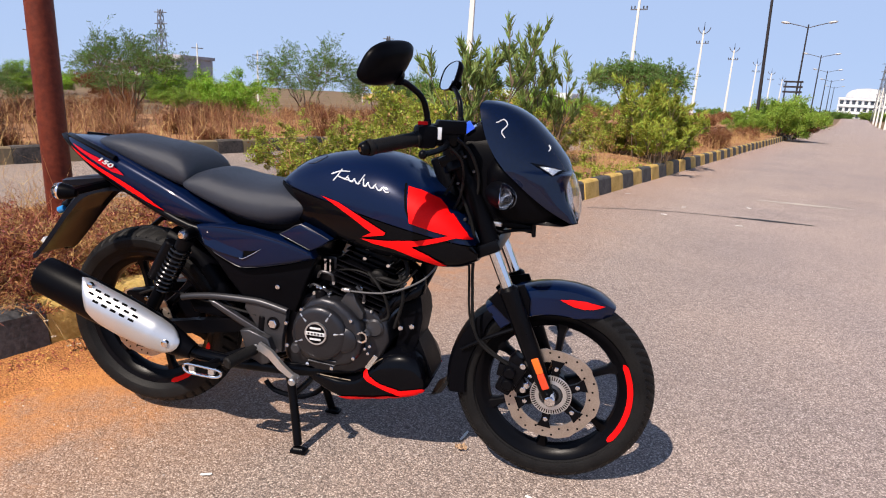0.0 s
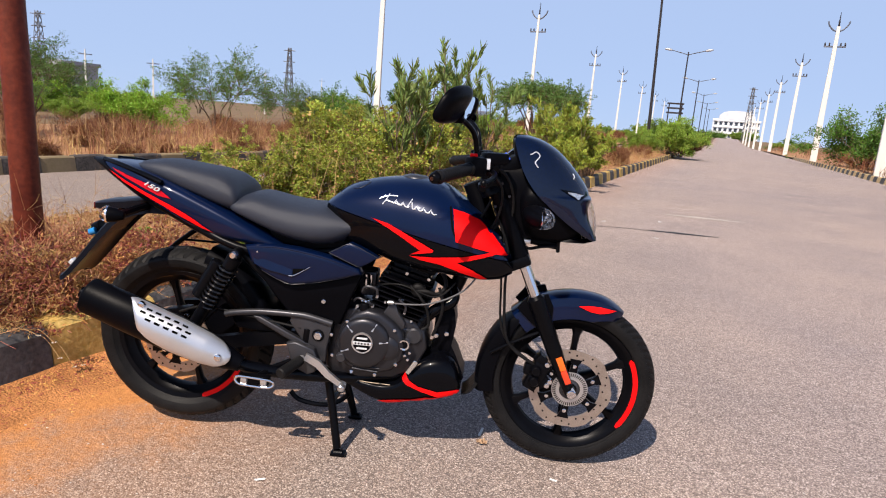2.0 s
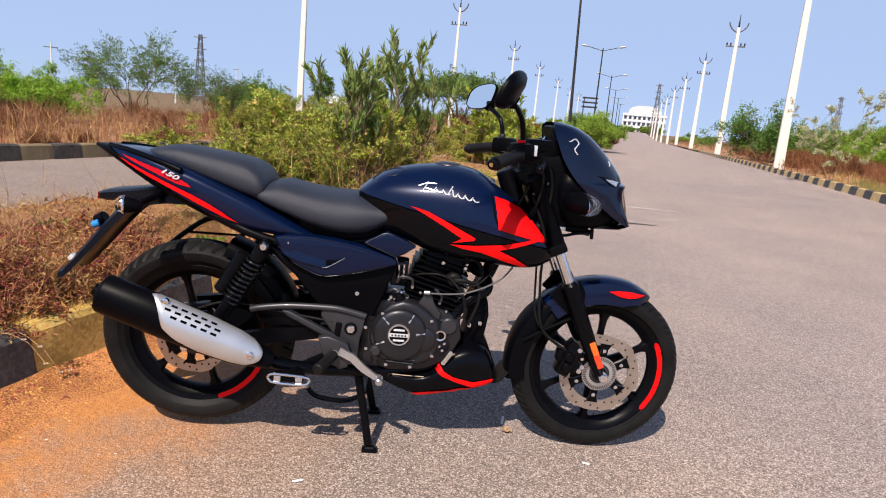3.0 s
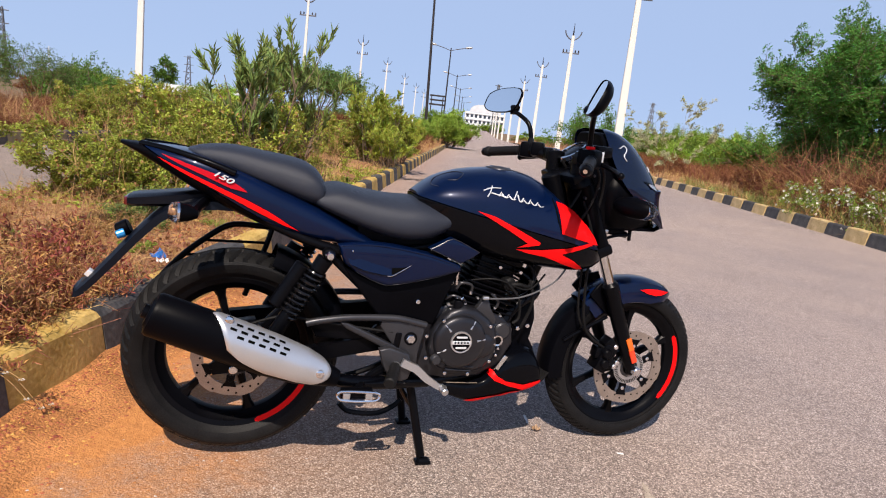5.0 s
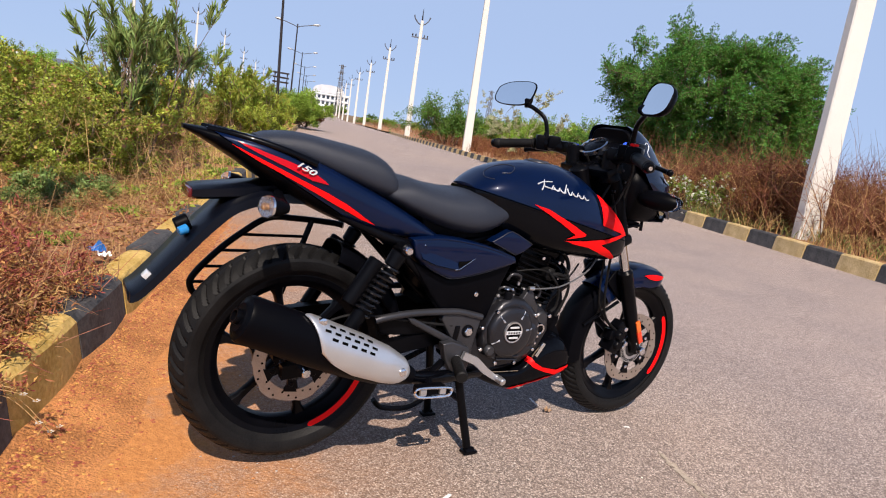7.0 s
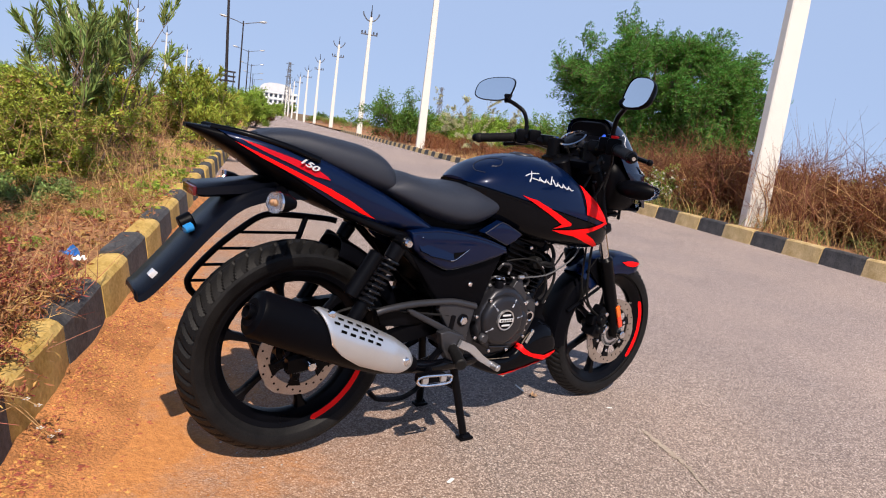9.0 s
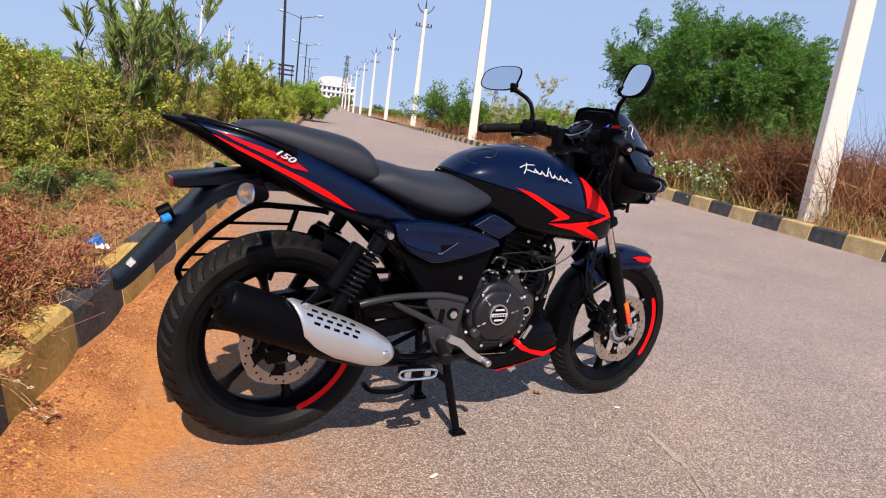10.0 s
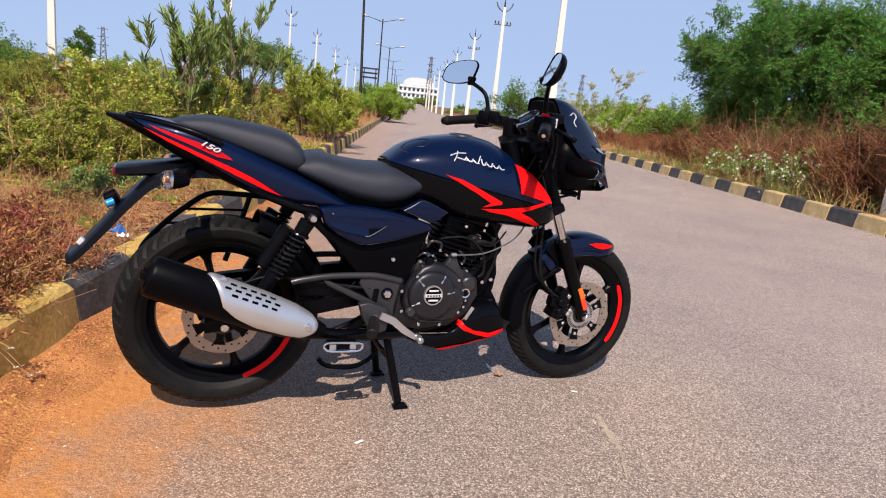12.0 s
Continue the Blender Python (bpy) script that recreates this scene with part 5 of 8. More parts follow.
for pts, r in (([(0.628, -0.118, 0.565), (0.640, -0.125, 0.585), (0.672, -0.125, 0.580), (0.676, -0.121, 0.560)], 0.0045), ([(0.600, -0.110, 0.53), (0.618, -0.125, 0.545), (0.650, -0.128, 0.535), (0.662, -0.12, 0.523)], 0.004), ([(0.745, -0.118, 0.552), (0.768, -0.118, 0.53), (0.766, -0.115, 0.508)], 0.0045)):
    bm = bmesh.new()
    tube(bm, pts, r, 8, 5)
    part("oil_pipe", bm, PLATE, engine, "thin grey metal pipe")
# starter motor ahead of the cases
bm = bmesh.new()
cyl(bm, (0.752, -0.105, 0.452), (0.79, -0.10, 0.445), 0.007, None, 8, 0.001)
cyl(bm, (0.800, -0.115, 0.430), (0.800, 0.03, 0.430), 0.027, None, 20, 0.005)
part("starter_motor", bm, PLATE, engine, "grey starter motor")
for x, z in ((0.79, 0.375), (0.775, 0.365), (0.785, 0.352)):
    bm = bmesh.new()
    cyl(bm, (x, -0.12, z), (x, -0.10, z), 0.005, None, 8, 0.001)
    part("case_bolt", bm, CHROME, engine)
# cylinder with fins, leaning ahead
lean = Vector((0.28, 0, 0.96)).normalized()
base = Vector((0.735, 0, 0.49))
mrot = Matrix.Rotation(radians(16), 4, "Y")
bm = bmesh.new()
box(bm, base + lean * 0.075, (0.13, 0.13, 0.19), mrot, 0.01)
barrel = part("cylinder", bm, SATIN, engine, "black finned cylinder")
for k in range(9):
    bm = bmesh.new()
    q = 0.012 + 0.0165 * k
    w = 0.178 - (0.02 if k > 6 else 0) + 0.004 * (k % 2)
    box(bm, base + lean * q, (w, 0.205 if k < 7 else 0.17, 0.0045), mrot, 0.0015)
    part("fin", bm, SATIN, barrel)
bm = bmesh.new()
box(bm, base + lean * 0.19 + Vector((0, 0, 0)), (0.15, 0.17, 0.06), mrot, 0.015)
part("cylinder_head", bm, SATIN, engine)
for x, z in ((0.835, 0.622), (0.765, 0.635), (0.755, 0.455 + 0.09)):
    bm = bmesh.new()
    cyl(bm, (x, -0.113, z), (x, -0.07, z), 0.006, None, 10, 0.001)
    part("head_bolt", bm, CHROME, engine)
bm = bmesh.new()
lathe(bm, [(0.0, -0.02), (0.014, -0.02), (0.021, -0.014), (0.023, 0.02)], (0.803, -0.10, 0.583), "y", 20)
part("plug_cap", bm, RUBBER, engine, "black rubber spark plug cap")
bm = bmesh.new()
tube(bm, [(0.806, -0.115, 0.583), (0.833, -0.120, 0.585), (0.867, -0.112, 0.578), (0.888, -0.10, 0.602), (0.880, -0.09, 0.634), (0.85, -0.08, 0.66)], 0.0068, 10)
part("plug_lead", bm, RUBBER, engine, "black spark plug lead")
# carburettor and airbox snout
bm = bmesh.new()
cyl(bm, (0.56, -0.01, 0.60), (0.66, -0.01, 0.595), 0.03, 0.026, 16, 0.004)
box(bm, (0.632, -0.02, 0.575), (0.055, 0.07, 0.08), None, 0.008)
carb = part("carburettor", bm, ENGINE, engine)
for x in (0.628, 0.644):
    bm = bmesh.new()
    cyl(bm, (x, -0.07, 0.565), (x, -0.07, 0.61), 0.006, None, 8)
    part("carb_screw", bm, CHROME, carb)
# cables
CABLE = material("grey_cable_sheath", (0.09, 0.09, 0.095), 0.4, 0, 0, 0.2)
for pts, r in (([(0.72, -0.13, 0.541), (0.741, -0.13, 0.540), (0.80, -0.132, 0.543), (0.846, -0.132, 0.551), (0.905, -0.13, 0.575), (0.957, -0.13, 0.613), (1.0, -0.12, 0.68), (1.03, -0.11, 0.76)], 0.0028), ([(0.66, -0.08, 0.58), (0.75, -0.12, 0.60), (0.86, -0.12, 0.57), (0.92, -0.11, 0.62)], 0.003), ([(0.78, -0.12, 0.60), (0.83, -0.13, 0.545), (0.845, -0.12, 0.48), (0.825, -0.12, 0.46)], 0.0045), ([(0.87, -0.11, 0.60), (0.885, -0.12, 0.53), (0.86, -0.11, 0.44)], 0.005)):
    bm = bmesh.new()
    tube(bm, pts, r, 8)
    part("cable", bm, CABLE if r == 0.0028 else RUBBER, bike)
# exhaust header
bm = bmesh.new()
tube(bm, [(0.86, -0.01, 0.61), (0.905, -0.04, 0.585), (0.913, -0.065, 0.548), (0.869, -0.075, 0.520), (0.831, -0.08, 0.487), (0.812, -0.085, 0.444), (0.807, -0.085, 0.39), (0.806, -0.08, 0.335), (0.76, -0.07, 0.28), (0.60, -0.095, 0.262), (0.42, -0.165, 0.285), (0.30, -0.195, 0.305), (0.245, -0.215, 0.33)], 0.0195, 14)
part("exhaust_header", bm, GLOSS_BLACK, bike, "black exhaust header pipe")
# silencer
ax0, ax1 = Vector((-0.205, -0.245, 0.512)), Vector((0.275, -0.212, 0.320))
d = (ax1 - ax0).normalized()
upv = Vector((-d.z, 0, d.x)).normalized()
upv = upv if upv.z > 0 else -upv
sid = d.cross(upv).normalized()
rings = []
for f, ru, rs, off in ((0.0, 0.034, 0.032, 0.0), (0.010, 0.040, 0.037, 0.0), (0.014, 0.052, 0.046, 0.0), (0.03, 0.057, 0.050, 0.0), (0.35, 0.060, 0.052, 0.0), (0.60, 0.059, 0.051, 0.0), (0.78, 0.052, 0.046, 0.0), (0.90, 0.038, 0.036, 0.0), (1.0, 0.024, 0.024, 0.0)):
    p = ax0.lerp(ax1, f)
    rings.append(ring(p, upv, sid, ru, rs, 32))
muff = loft(bmesh.new(), rings)
sil = part("silencer", muff, PLASTIC, bike, "matt black silencer")
bm = bmesh.new()
lathe(bm, [(0.0, 0.02), (0.013, 0.02), (0.013, -0.012), (0.018, -0.012), (0.018, 0.006), (0.034, 0.004), (0.038, 0.012)], ax0, d, 24)
part("tail_pipe", bm, SATIN, sil)
RINGS = ((0.0, 0.034, 0.032), (0.014, 0.052, 0.046), (0.03, 0.057, 0.050), (0.35, 0.060, 0.052), (0.60, 0.059, 0.051), (0.78, 0.052, 0.046), (0.90, 0.038, 0.036), (1.0, 0.024, 0.024))


def on_silencer(f, deg, off):
    """A point over the silencer: f along it, deg up from its outer side."""
    ru, rs = (float(np.interp(f, [r[0] for r in RINGS], [r[k] for r in RINGS])) for k in (1, 2))
    a = radians(deg)
    out = -sid if sid.y > 0 else sid
    return ax0.lerp(ax1, f) + upv * math.sin(a) * (ru + off) + out * math.cos(a) * (rs + off)


def shield_span(w):
    return float(np.interp(w, (0, 0.12, 0.25, 0.5, 0.94, 1.0), (0.60, 0.46, 0.39, 0.345, 0.262, 0.285))), 0.935 - 0.07 * abs(2 * w - 1) ** 2.4


def sheet_on(f0, f1, d0, d1, off, nu=6, nv=3):
    rows = [[on_silencer(f0 + (f1 - f0) * i / nu, d0 + (d1 - d0) * j / nv, off) for i in range(nu + 1)] for j in range(nv + 1)]
    return loft(bmesh.new(), rows, closed=False)


rings = []
for k in range(29):
    w = k / 28
    f0, f1 = shield_span(w)
    deg = -33 + 114 * w
    lift = 0.011 - 0.004 * (1 - math.sin(math.pi * w)) ** 3
    outer = [on_silencer(f0 + (f1 - f0) * i / 40, deg, lift - (0.004 if i in (0, 40) else 0)) for i in range(41)]
    rings.append(outer + [on_silencer(f0 + (f1 - f0) * i / 40, deg, lift - 0.007) for i in range(40, -1, -1)])
shield = part("heat_shield", loft(bmesh.new(), rings), GUARD, sil, "satin silver perforated heat shield", 50)
for row, deg in enumerate((55, 42, 29)):
    for k in range(6 if row == 1 else 5):
        f = 0.412 + 0.056 * k + (-0.010, -0.034, 0.012)[row]
        part("vent_slot", sheet_on(f - 0.017, f + 0.017, deg - 2.9, deg + 2.9, 0.0118), DARK, shield)
for f, deg in ((0.345, 58), (0.872, 14)):
    p = on_silencer(f, deg, 0.011)
    bm = bmesh.new()
    lathe(bm, [(0.0, -0.006), (0.006, -0.006), (0.0105, -0.004), (0.0115, 0.004)], p, "y", 16)
    part("shield_bolt", bm, CHROME, shield)
SPRING = material("painted_spring_steel", (0.010, 0.010, 0.012), 0.22, 0.5, 0.2, 0.15)
# swing arm, frame, brackets
for sd in (-1, 1):
    bm = bmesh.new()
    loft(bm, [[Vector((x, sd * (y + w), z + h * hh)) for w, h in ((-0.014, -1), (0.014, -1), (0.014, 1), (-0.014, 1))] for x, z, y, hh in ((0.51, 0.405, 0.095, 0.022), (0.30, 0.372, 0.11, 0.022), (0.06, 0.333, 0.122, 0.02), (-0.055, 0.318, 0.122, 0.018))])
    part("swing_arm", bm, SATIN, bike, "black tubular swing arm")
    # silver-edged frame spar with its lower brace
    bm = bmesh.new()
    prism(bm, [(0.405, 0.470), (0.455, 0.472), (0.541, 0.458), (0.535, 0.421), (0.524, 0.368), (0.522, 0.322), (0.484, 0.344), (0.457, 0.374), (0.428, 0.411), (0.402, 0.448)], sd * 0.138, sd * 0.118, 0.004)
    spar = part("frame_plate", bm, PLATE, bike, "satin grey frame plate")
    bm = bmesh.new()
    tube(bm, [(0.190, sd * 0.132, 0.452), (0.225, sd * 0.135, 0.461), (0.308, sd * 0.137, 0.472), (0.422, sd * 0.137, 0.474), (0.470, sd * 0.137, 0.470), (0.540, sd * 0.136, 0.454)], 0.0105, 12)
    part("frame_tube", bm, PLATE, spar, "grey frame tube")
    bm = bmesh.new()
    prism(bm, [(0.283, 0.460), (0.306, 0.457), (0.389, 0.419), (0.470, 0.379), (0.457, 0.362), (0.378, 0.403), (0.300, 0.442)], sd * 0.145, sd * 0.128, 0.005)
    part("frame_brace", bm, PLATE, spar)
    bm = bmesh.new()
    prism(bm, [(0.195, 0.455), (0.300, 0.455), (0.370, 0.420), (0.395, 0.445), (0.400, 0.40), (0.30, 0.40), (0.22, 0.405)], sd * 0.118, sd * 0.105, 0.003)
    part("inner_gusset", bm, SATIN, spar)
    bm = bmesh.new()
    cyl(bm, (0.496, sd * 0.148, 0.412), (0.496, sd * 0.130, 0.412), 0.014, None, 6, 0.002)
    part("pivot_bolt", bm, CHROME, spar)
    bm = bmesh.new()
    lathe(bm, [(0.014, -0.002), (0.020, -0.002), (0.021, 0.004)], (0.496, sd * 0.138, 0.412), (0, 1 if sd < 0 else -1, 0), 20)
    part("pivot_washer", bm, SATIN, spar)
    # footrest hanger
    bm = bmesh.new()
    prism(bm, [(0.40, 0.385), (0.43, 0.392), (0.49, 0.372), (0.505, 0.335), (0.495, 0.295), (0.47, 0.285), (0.435, 0.30), (0.415, 0.335)], sd * 0.165, sd * 0.140, 0.006)
    part("footrest_hanger", bm, PLATE, bike, "grey footrest hanger")
    # shock absorber
    top, low = Vector((0.234, sd * 0.150, 0.660)), Vector((0.085, sd * 0.150, 0.395))
    dd = (low - top).normalized()
    bm = bmesh.new()
    cyl(bm, top + dd * 0.03, low - dd * 0.02, 0.013, None, 12)
    cyl(bm, low - dd * 0.13, low - dd * 0.015, 0.021, None, 14, 0.003)
    cyl(bm, top + dd * 0.015, top + dd * 0.06, 0.024, 0.022, 14, 0.003)
    shk = part("shock_absorber", bm, SATIN, bike, "black twin rear shock absorber")
    bm = bmesh.new()
    _, a, b = frame_of(dd)
    tube(bm, [top + dd * (0.055 + 0.150 * i / 110) + (a * math.cos(i / 110 * 9.5 * 2 * math.pi) + b * math.sin(i / 110 * 9.5 * 2 * math.pi)) * 0.0265 for i in range(111)], 0.0042, 6, 1)
    part("spring", bm, SPRING, shk, "black coil spring")
    for pt in (top, low):
        bm = bmesh.new()
        cyl(bm, pt + Vector((0, sd * 0.028, 0)), pt - Vector((0, sd * 0.03, 0)), 0.017, None, 16, 0.003)
        part("shock_eye", bm, SATIN, shk)
        bm = bmesh.new()
        lathe(bm, [(0.0, -0.014), (0.009, -0.013), (0.0135, -0.006), (0.014, 0.004)], pt + Vector((0, sd * 0.028, 0)), (0, -sd, 0) if sd > 0 else (0, 1, 0), 14)
        part("shock_nut", bm, CHROME, shk)
    bm = bmesh.new()
    cyl(bm, top + Vector((-0.065, sd * -0.012, -0.035)), top + Vector((-0.135, sd * -0.012, -0.155)), 0.022, None, 16, 0.004)
    part("gas_canister", bm, SATIN, shk, "black gas canister")
    # rear frame rails
    bm = bmesh.new()
    tube(bm, [(0.62, sd * 0.08, 0.70), (0.40, sd * 0.10, 0.665), (0.22, sd * 0.125, 0.675), (-0.05, sd * 0.09, 0.78)], 0.014, 10)
    part("rear_rail", bm, SATIN, bike)
    bm = bmesh.new()
    tube(bm, [(0.23, sd * 0.115, 0.66), (0.34, sd * 0.115, 0.56), (0.47, sd * 0.10, 0.45)], 0.012, 10)
    part("rear_rail", bm, SATIN, bike)
    # tank brace and down tube
bm = bmesh.new()
tube(bm, [(1.0, 0, 0.80), (0.955, 0, 0.68), (0.925, 0, 0.60), (0.895, 0, 0.52), (0.895, 0, 0.40), (0.88, 0, 0.33)], 0.024, 12)
part("down_tube", bm, SATIN, bike, "black frame down tube")
bm = bmesh.new()
loft(bm, [[Vector((x0, y * w, z)) for y in (-1, 1)] + [Vector((x1, y * w, z)) for y in (1, -1)] for z, x0, x1, w in ((0.56, 0.885, 0.905, 0.03), (0.50, 0.862, 0.925, 0.055), (0.46, 0.86, 0.930, 0.06), (0.40, 0.86, 0.922, 0.06), (0.36, 0.85, 0.908, 0.06), (0.32, 0.85, 0.90, 0.05))])
part("engine_cradle", bm, PLASTIC, bike, "black front engine cradle cover")
for x, z in ((0.868, 0.428), (0.902, 0.437)):
    bm = bmesh.new()
    cyl(bm, (x, -0.078, z), (x, -0.055, z), 0.008, None, 8, 0.0015)
    part("cradle_bolt", bm, CHROME, bike)
bm = bmesh.new()
tube(bm, [(1.0, 0, 0.86), (0.85, 0, 0.72), (0.60, 0, 0.66), (0.52, 0, 0.55), (0.50, 0, 0.40)], 0.02, 12)
part("frame_spine", bm, SATIN, bike)
bm = bmesh.new()
prism(bm, [(0.30, 0.78), (0.34, 0.62), (0.40, 0.50), (0.55, 0.47), (0.60, 0.64), (0.60, 0.76)], -0.095, 0.095, 0.01)
part("battery_box", bm, PLASTIC, bike, "black battery and air box")
# belly pan
BRASS = material("brass_edge_metal", (0.22, 0.17, 0.12), 0.4, 0.5, 0, 0.2)
bp = body([(0.540, 0.268, 0.085, 0.008, 0.012, 3.0), (0.60, 0.250, 0.105, 0.020, 0.022, 3.6), (0.66, 0.236, 0.118, 0.029, 0.032, 4.2), (0.71, 0.228, 0.123, 0.036, 0.038, 4.4), (0.755, 0.234, 0.125, 0.046, 0.040, 4.2), (0.785, 0.246, 0.126, 0.070, 0.048, 3.8), (0.82, 0.252, 0.127, 0.100, 0.047, 4.0), (0.875, 0.258, 0.126, 0.114, 0.040, 4.0), (0.925, 0.262, 0.122, 0.100, 0.026, 4.0), (0.952, 0.263, 0.115, 0.055, 0.012, 3.6), (0.962, 0.263, 0.09, 0.01, 0.004, 2.6)], 40)
bp_tree = tree_of(bp)
belly = part("belly_pan", bp, GLOSS_BLACK, bike, "glossy navy-black belly pan")
for sd in (-1, 1):
    part("belly_stripe", patch([(0.768, 0.287), (0.780, 0.302), (0.788, 0.298), (0.795, 0.287), (0.827, 0.269), (0.89, 0.256), (0.950, 0.268), (0.957, 0.262), (0.945, 0.252), (0.92, 0.243), (0.893, 0.238), (0.839, 0.252), (0.79, 0.270)], bp_tree, 0.004, 0, 0.010, sd), RED, belly, "red belly stripe")
    part("belly_stripe", patch([(0.694, 0.205), (0.735, 0.213), (0.80, 0.221), (0.851, 0.234), (0.895, 0.236), (0.922, 0.241), (0.905, 0.230), (0.852, 0.216), (0.790, 0.206), (0.735, 0.198)], bp_tree, 0.004, 0, 0.010, sd), RED, belly, "red belly stripe")
    for line in ([(0.562, 0.281), (0.637, 0.273), (0.733, 0.264)], [(0.778, 0.312), (0.796, 0.334), (0.823, 0.352)]):
        pts = []
        for x, z in line:
            h_ = bp_tree.find_nearest(Vector((x, sd * 0.12, z)))
            pts.append(h_[0] + Vector((0, sd * 0.002, 0.001)))
        bm = bmesh.new()
        tube(bm, pts, 0.0018, 6)
        part("pan_edge", bm, BRASS, belly, "thin brass-coloured edge line")
# mirror plate added for the sky's glint on the exhaust's chrome edge
bm = bmesh.new()
box(bm, (0.802, -0.131, 0.333), (0.014, 0.005, 0.052), Matrix.Rotation(radians(32), 4, "Y"), 0.002)
part("sky_glint_plate", bm, MIRROR, belly, "added mirror plate for a sky glint")
# front frame guard plate behind the wheel
bm = bmesh.new()
loft(bm, [[Vector((x, y * w, z)) for y in (-1, 1)] + [Vector((x - 0.02, y * w, z - 0.004)) for y in (1, -1)] for x, z, w in ((0.915, 0.40, 0.05), (0.938, 0.36, 0.06), (0.968, 0.29, 0.06), (0.966, 0.278, 0.06))])
part("belly_front", bm, PLASTIC, belly)
# rider footrest and brake pedal
for sd in (-1, 1):
    bm = bmesh.new()
    cyl(bm, (0.452, sd * 0.165, 0.335), (0.415, sd * 0.262, 0.322), 0.016, 0.018, 14, 0.004)
    fr = part("footrest", bm, RUBBER, bike, "black rubber footrest")
    bm = bmesh.new()
    cyl(bm, (0.458, sd * 0.15, 0.338), (0.448, sd * 0.178, 0.334), 0.014, None, 10, 0.002)
    part("footrest_pin", bm, ALU, fr)
    # pillion step loop
    bm = bmesh.new()
    tube(bm, [(0.272, sd * 0.255, 0.288), (0.285, sd * 0.257, 0.300), (0.345, sd * 0.257, 0.298), (0.385, sd * 0.255, 0.293), (0.392, sd * 0.253, 0.282), (0.378, sd * 0.257, 0.272), (0.325, sd * 0.257, 0.272), (0.285, sd * 0.257, 0.276), (0.272, sd * 0.255, 0.288)], 0.0042, 8)
    lp = part("pillion_step", bm, CHROME, bike, "small chrome loop footrest")
    for x in (0.30, 0.362):
        bm = bmesh.new()
        box(bm, (x, sd * 0.252, 0.286), (0.020, 0.012, 0.018), None, 0.003)
        part("step_pad", bm, ALU, lp)
    bm = bmesh.new()
    box(bm, (0.33, sd * 0.235, 0.286), (0.09, 0.03, 0.026), None, 0.006)
    part("step_bracket", bm, SATIN, lp)
    bm = bmesh.new()
    tube(bm, [(0.33, sd * 0.23, 0.286), (0.36, sd * 0.18, 0.30), (0.42, sd * 0.14, 0.32)], 0.012, 8)
    part("step_arm", bm, SATIN, lp)
bm = bmesh.new()
loft(bm, [[Vector((x + h * nx, -y + yy, z + h * nz)) for h, yy in ((-1, -0.006), (1, -0.006), (1, 0.006), (-1, 0.006))] for x, z, y, nx, nz in ((0.468, 0.352, 0.175, 0.004, 0.011), (0.51, 0.335, 0.182, 0.006, 0.010), (0.545, 0.305, 0.188, 0.006, 0.009), (0.582, 0.282, 0.192, 0.003, 0.008), (0.605, 0.276, 0.195, 0.001, 0.008))])
pedal = part("brake_pedal", bm, ALU, bike, "bright forged brake pedal")
bm = bmesh.new()
cyl(bm, (0.592, -0.185, 0.279), (0.596, -0.225, 0.276), 0.011, None, 12, 0.003)
part("pedal_toe", bm, ALU, pedal)
# brake master cylinder and hose by the pivot
bm = bmesh.new()
cyl(bm, (0.45, -0.13, 0.345), (0.46, -0.13, 0.43), 0.013, None, 12, 0.003)
part("rear_master_cylinder", bm, SATIN, bike)
# centre stand
for sd in (-1, 1):
    bm = bmesh.new()
    tube(bm, [(0.515, sd * 0.085, 0.285), (0.545, sd * 0.105, 0.15), (0.572, sd * 0.13, 0.022)], 0.0135, 10, 4)
    leg = part("stand_leg", bm, SATIN, bike, "black centre stand leg")
    bm = bmesh.new()
    cyl(bm, (0.562, sd * 0.135, 0.006), (0.596, sd * 0.135, 0.008), 0.0145, 0.013, 12, 0.003)
    box(bm, (0.578, sd * 0.134, 0.006), (0.05, 0.032, 0.010), None, 0.003)
    part("stand_foot", bm, SATIN, leg)
bm = bmesh.new()
tube(bm, [(0.54, -0.10, 0.17), (0.54, 0, 0.165), (0.54, 0.10, 0.17)], 0.011, 8, 3)
part("stand_brace", bm, SATIN, bike)
bm = bmesh.new()
tube(bm, [(0.552, 0.10, 0.105), (0.522, 0.10, 0.078), (0.464, 0.10, 0.056), (0.375, 0.10, 0.066), (0.339, 0.10, 0.097)], 0.009, 8)
part("stand_tang", bm, SATIN, bike, "stand foot lever")
bm = bmesh.new()
tube(bm, [(0.50, -0.07, 0.29), (0.43, -0.075, 0.27), (0.36, -0.08, 0.26)], 0.007, 8)
part("stand_spring", bm, SATIN, bike)
bm = bmesh.new()
tube(bm, [(0.55, 0.12, 0.27), (0.45, 0.155, 0.20), (0.36, 0.165, 0.165), (0.31, 0.17, 0.16)], 0.010, 8)
part("side_stand", bm, SATIN, bike, "folded side stand")
# rear caliper and its carrier
bm = bmesh.new()
box(bm, REAR + Vector((0.015, -0.085, 0.092)), (0.085, 0.05, 0.055), Matrix.Rotation(radians(-10), 4, "Y"), 0.008)
box(bm, REAR + Vector((0.04, -0.10, 0.03)), (0.11, 0.02, 0.045), Matrix.Rotation(radians(15), 4, "Y"), 0.006)
rc = part("rear_caliper", bm, SATIN, bike, "black rear brake caliper")
for x, z in ((-0.02, 0.415), (0.05, 0.425)):
    bm = bmesh.new()
    cyl(bm, (x, -0.118, z), (x, -0.105, z), 0.008, None, 8, 0.001)
    part("caliper_bolt", bm, CHROME, rc)
bm = bmesh.new()
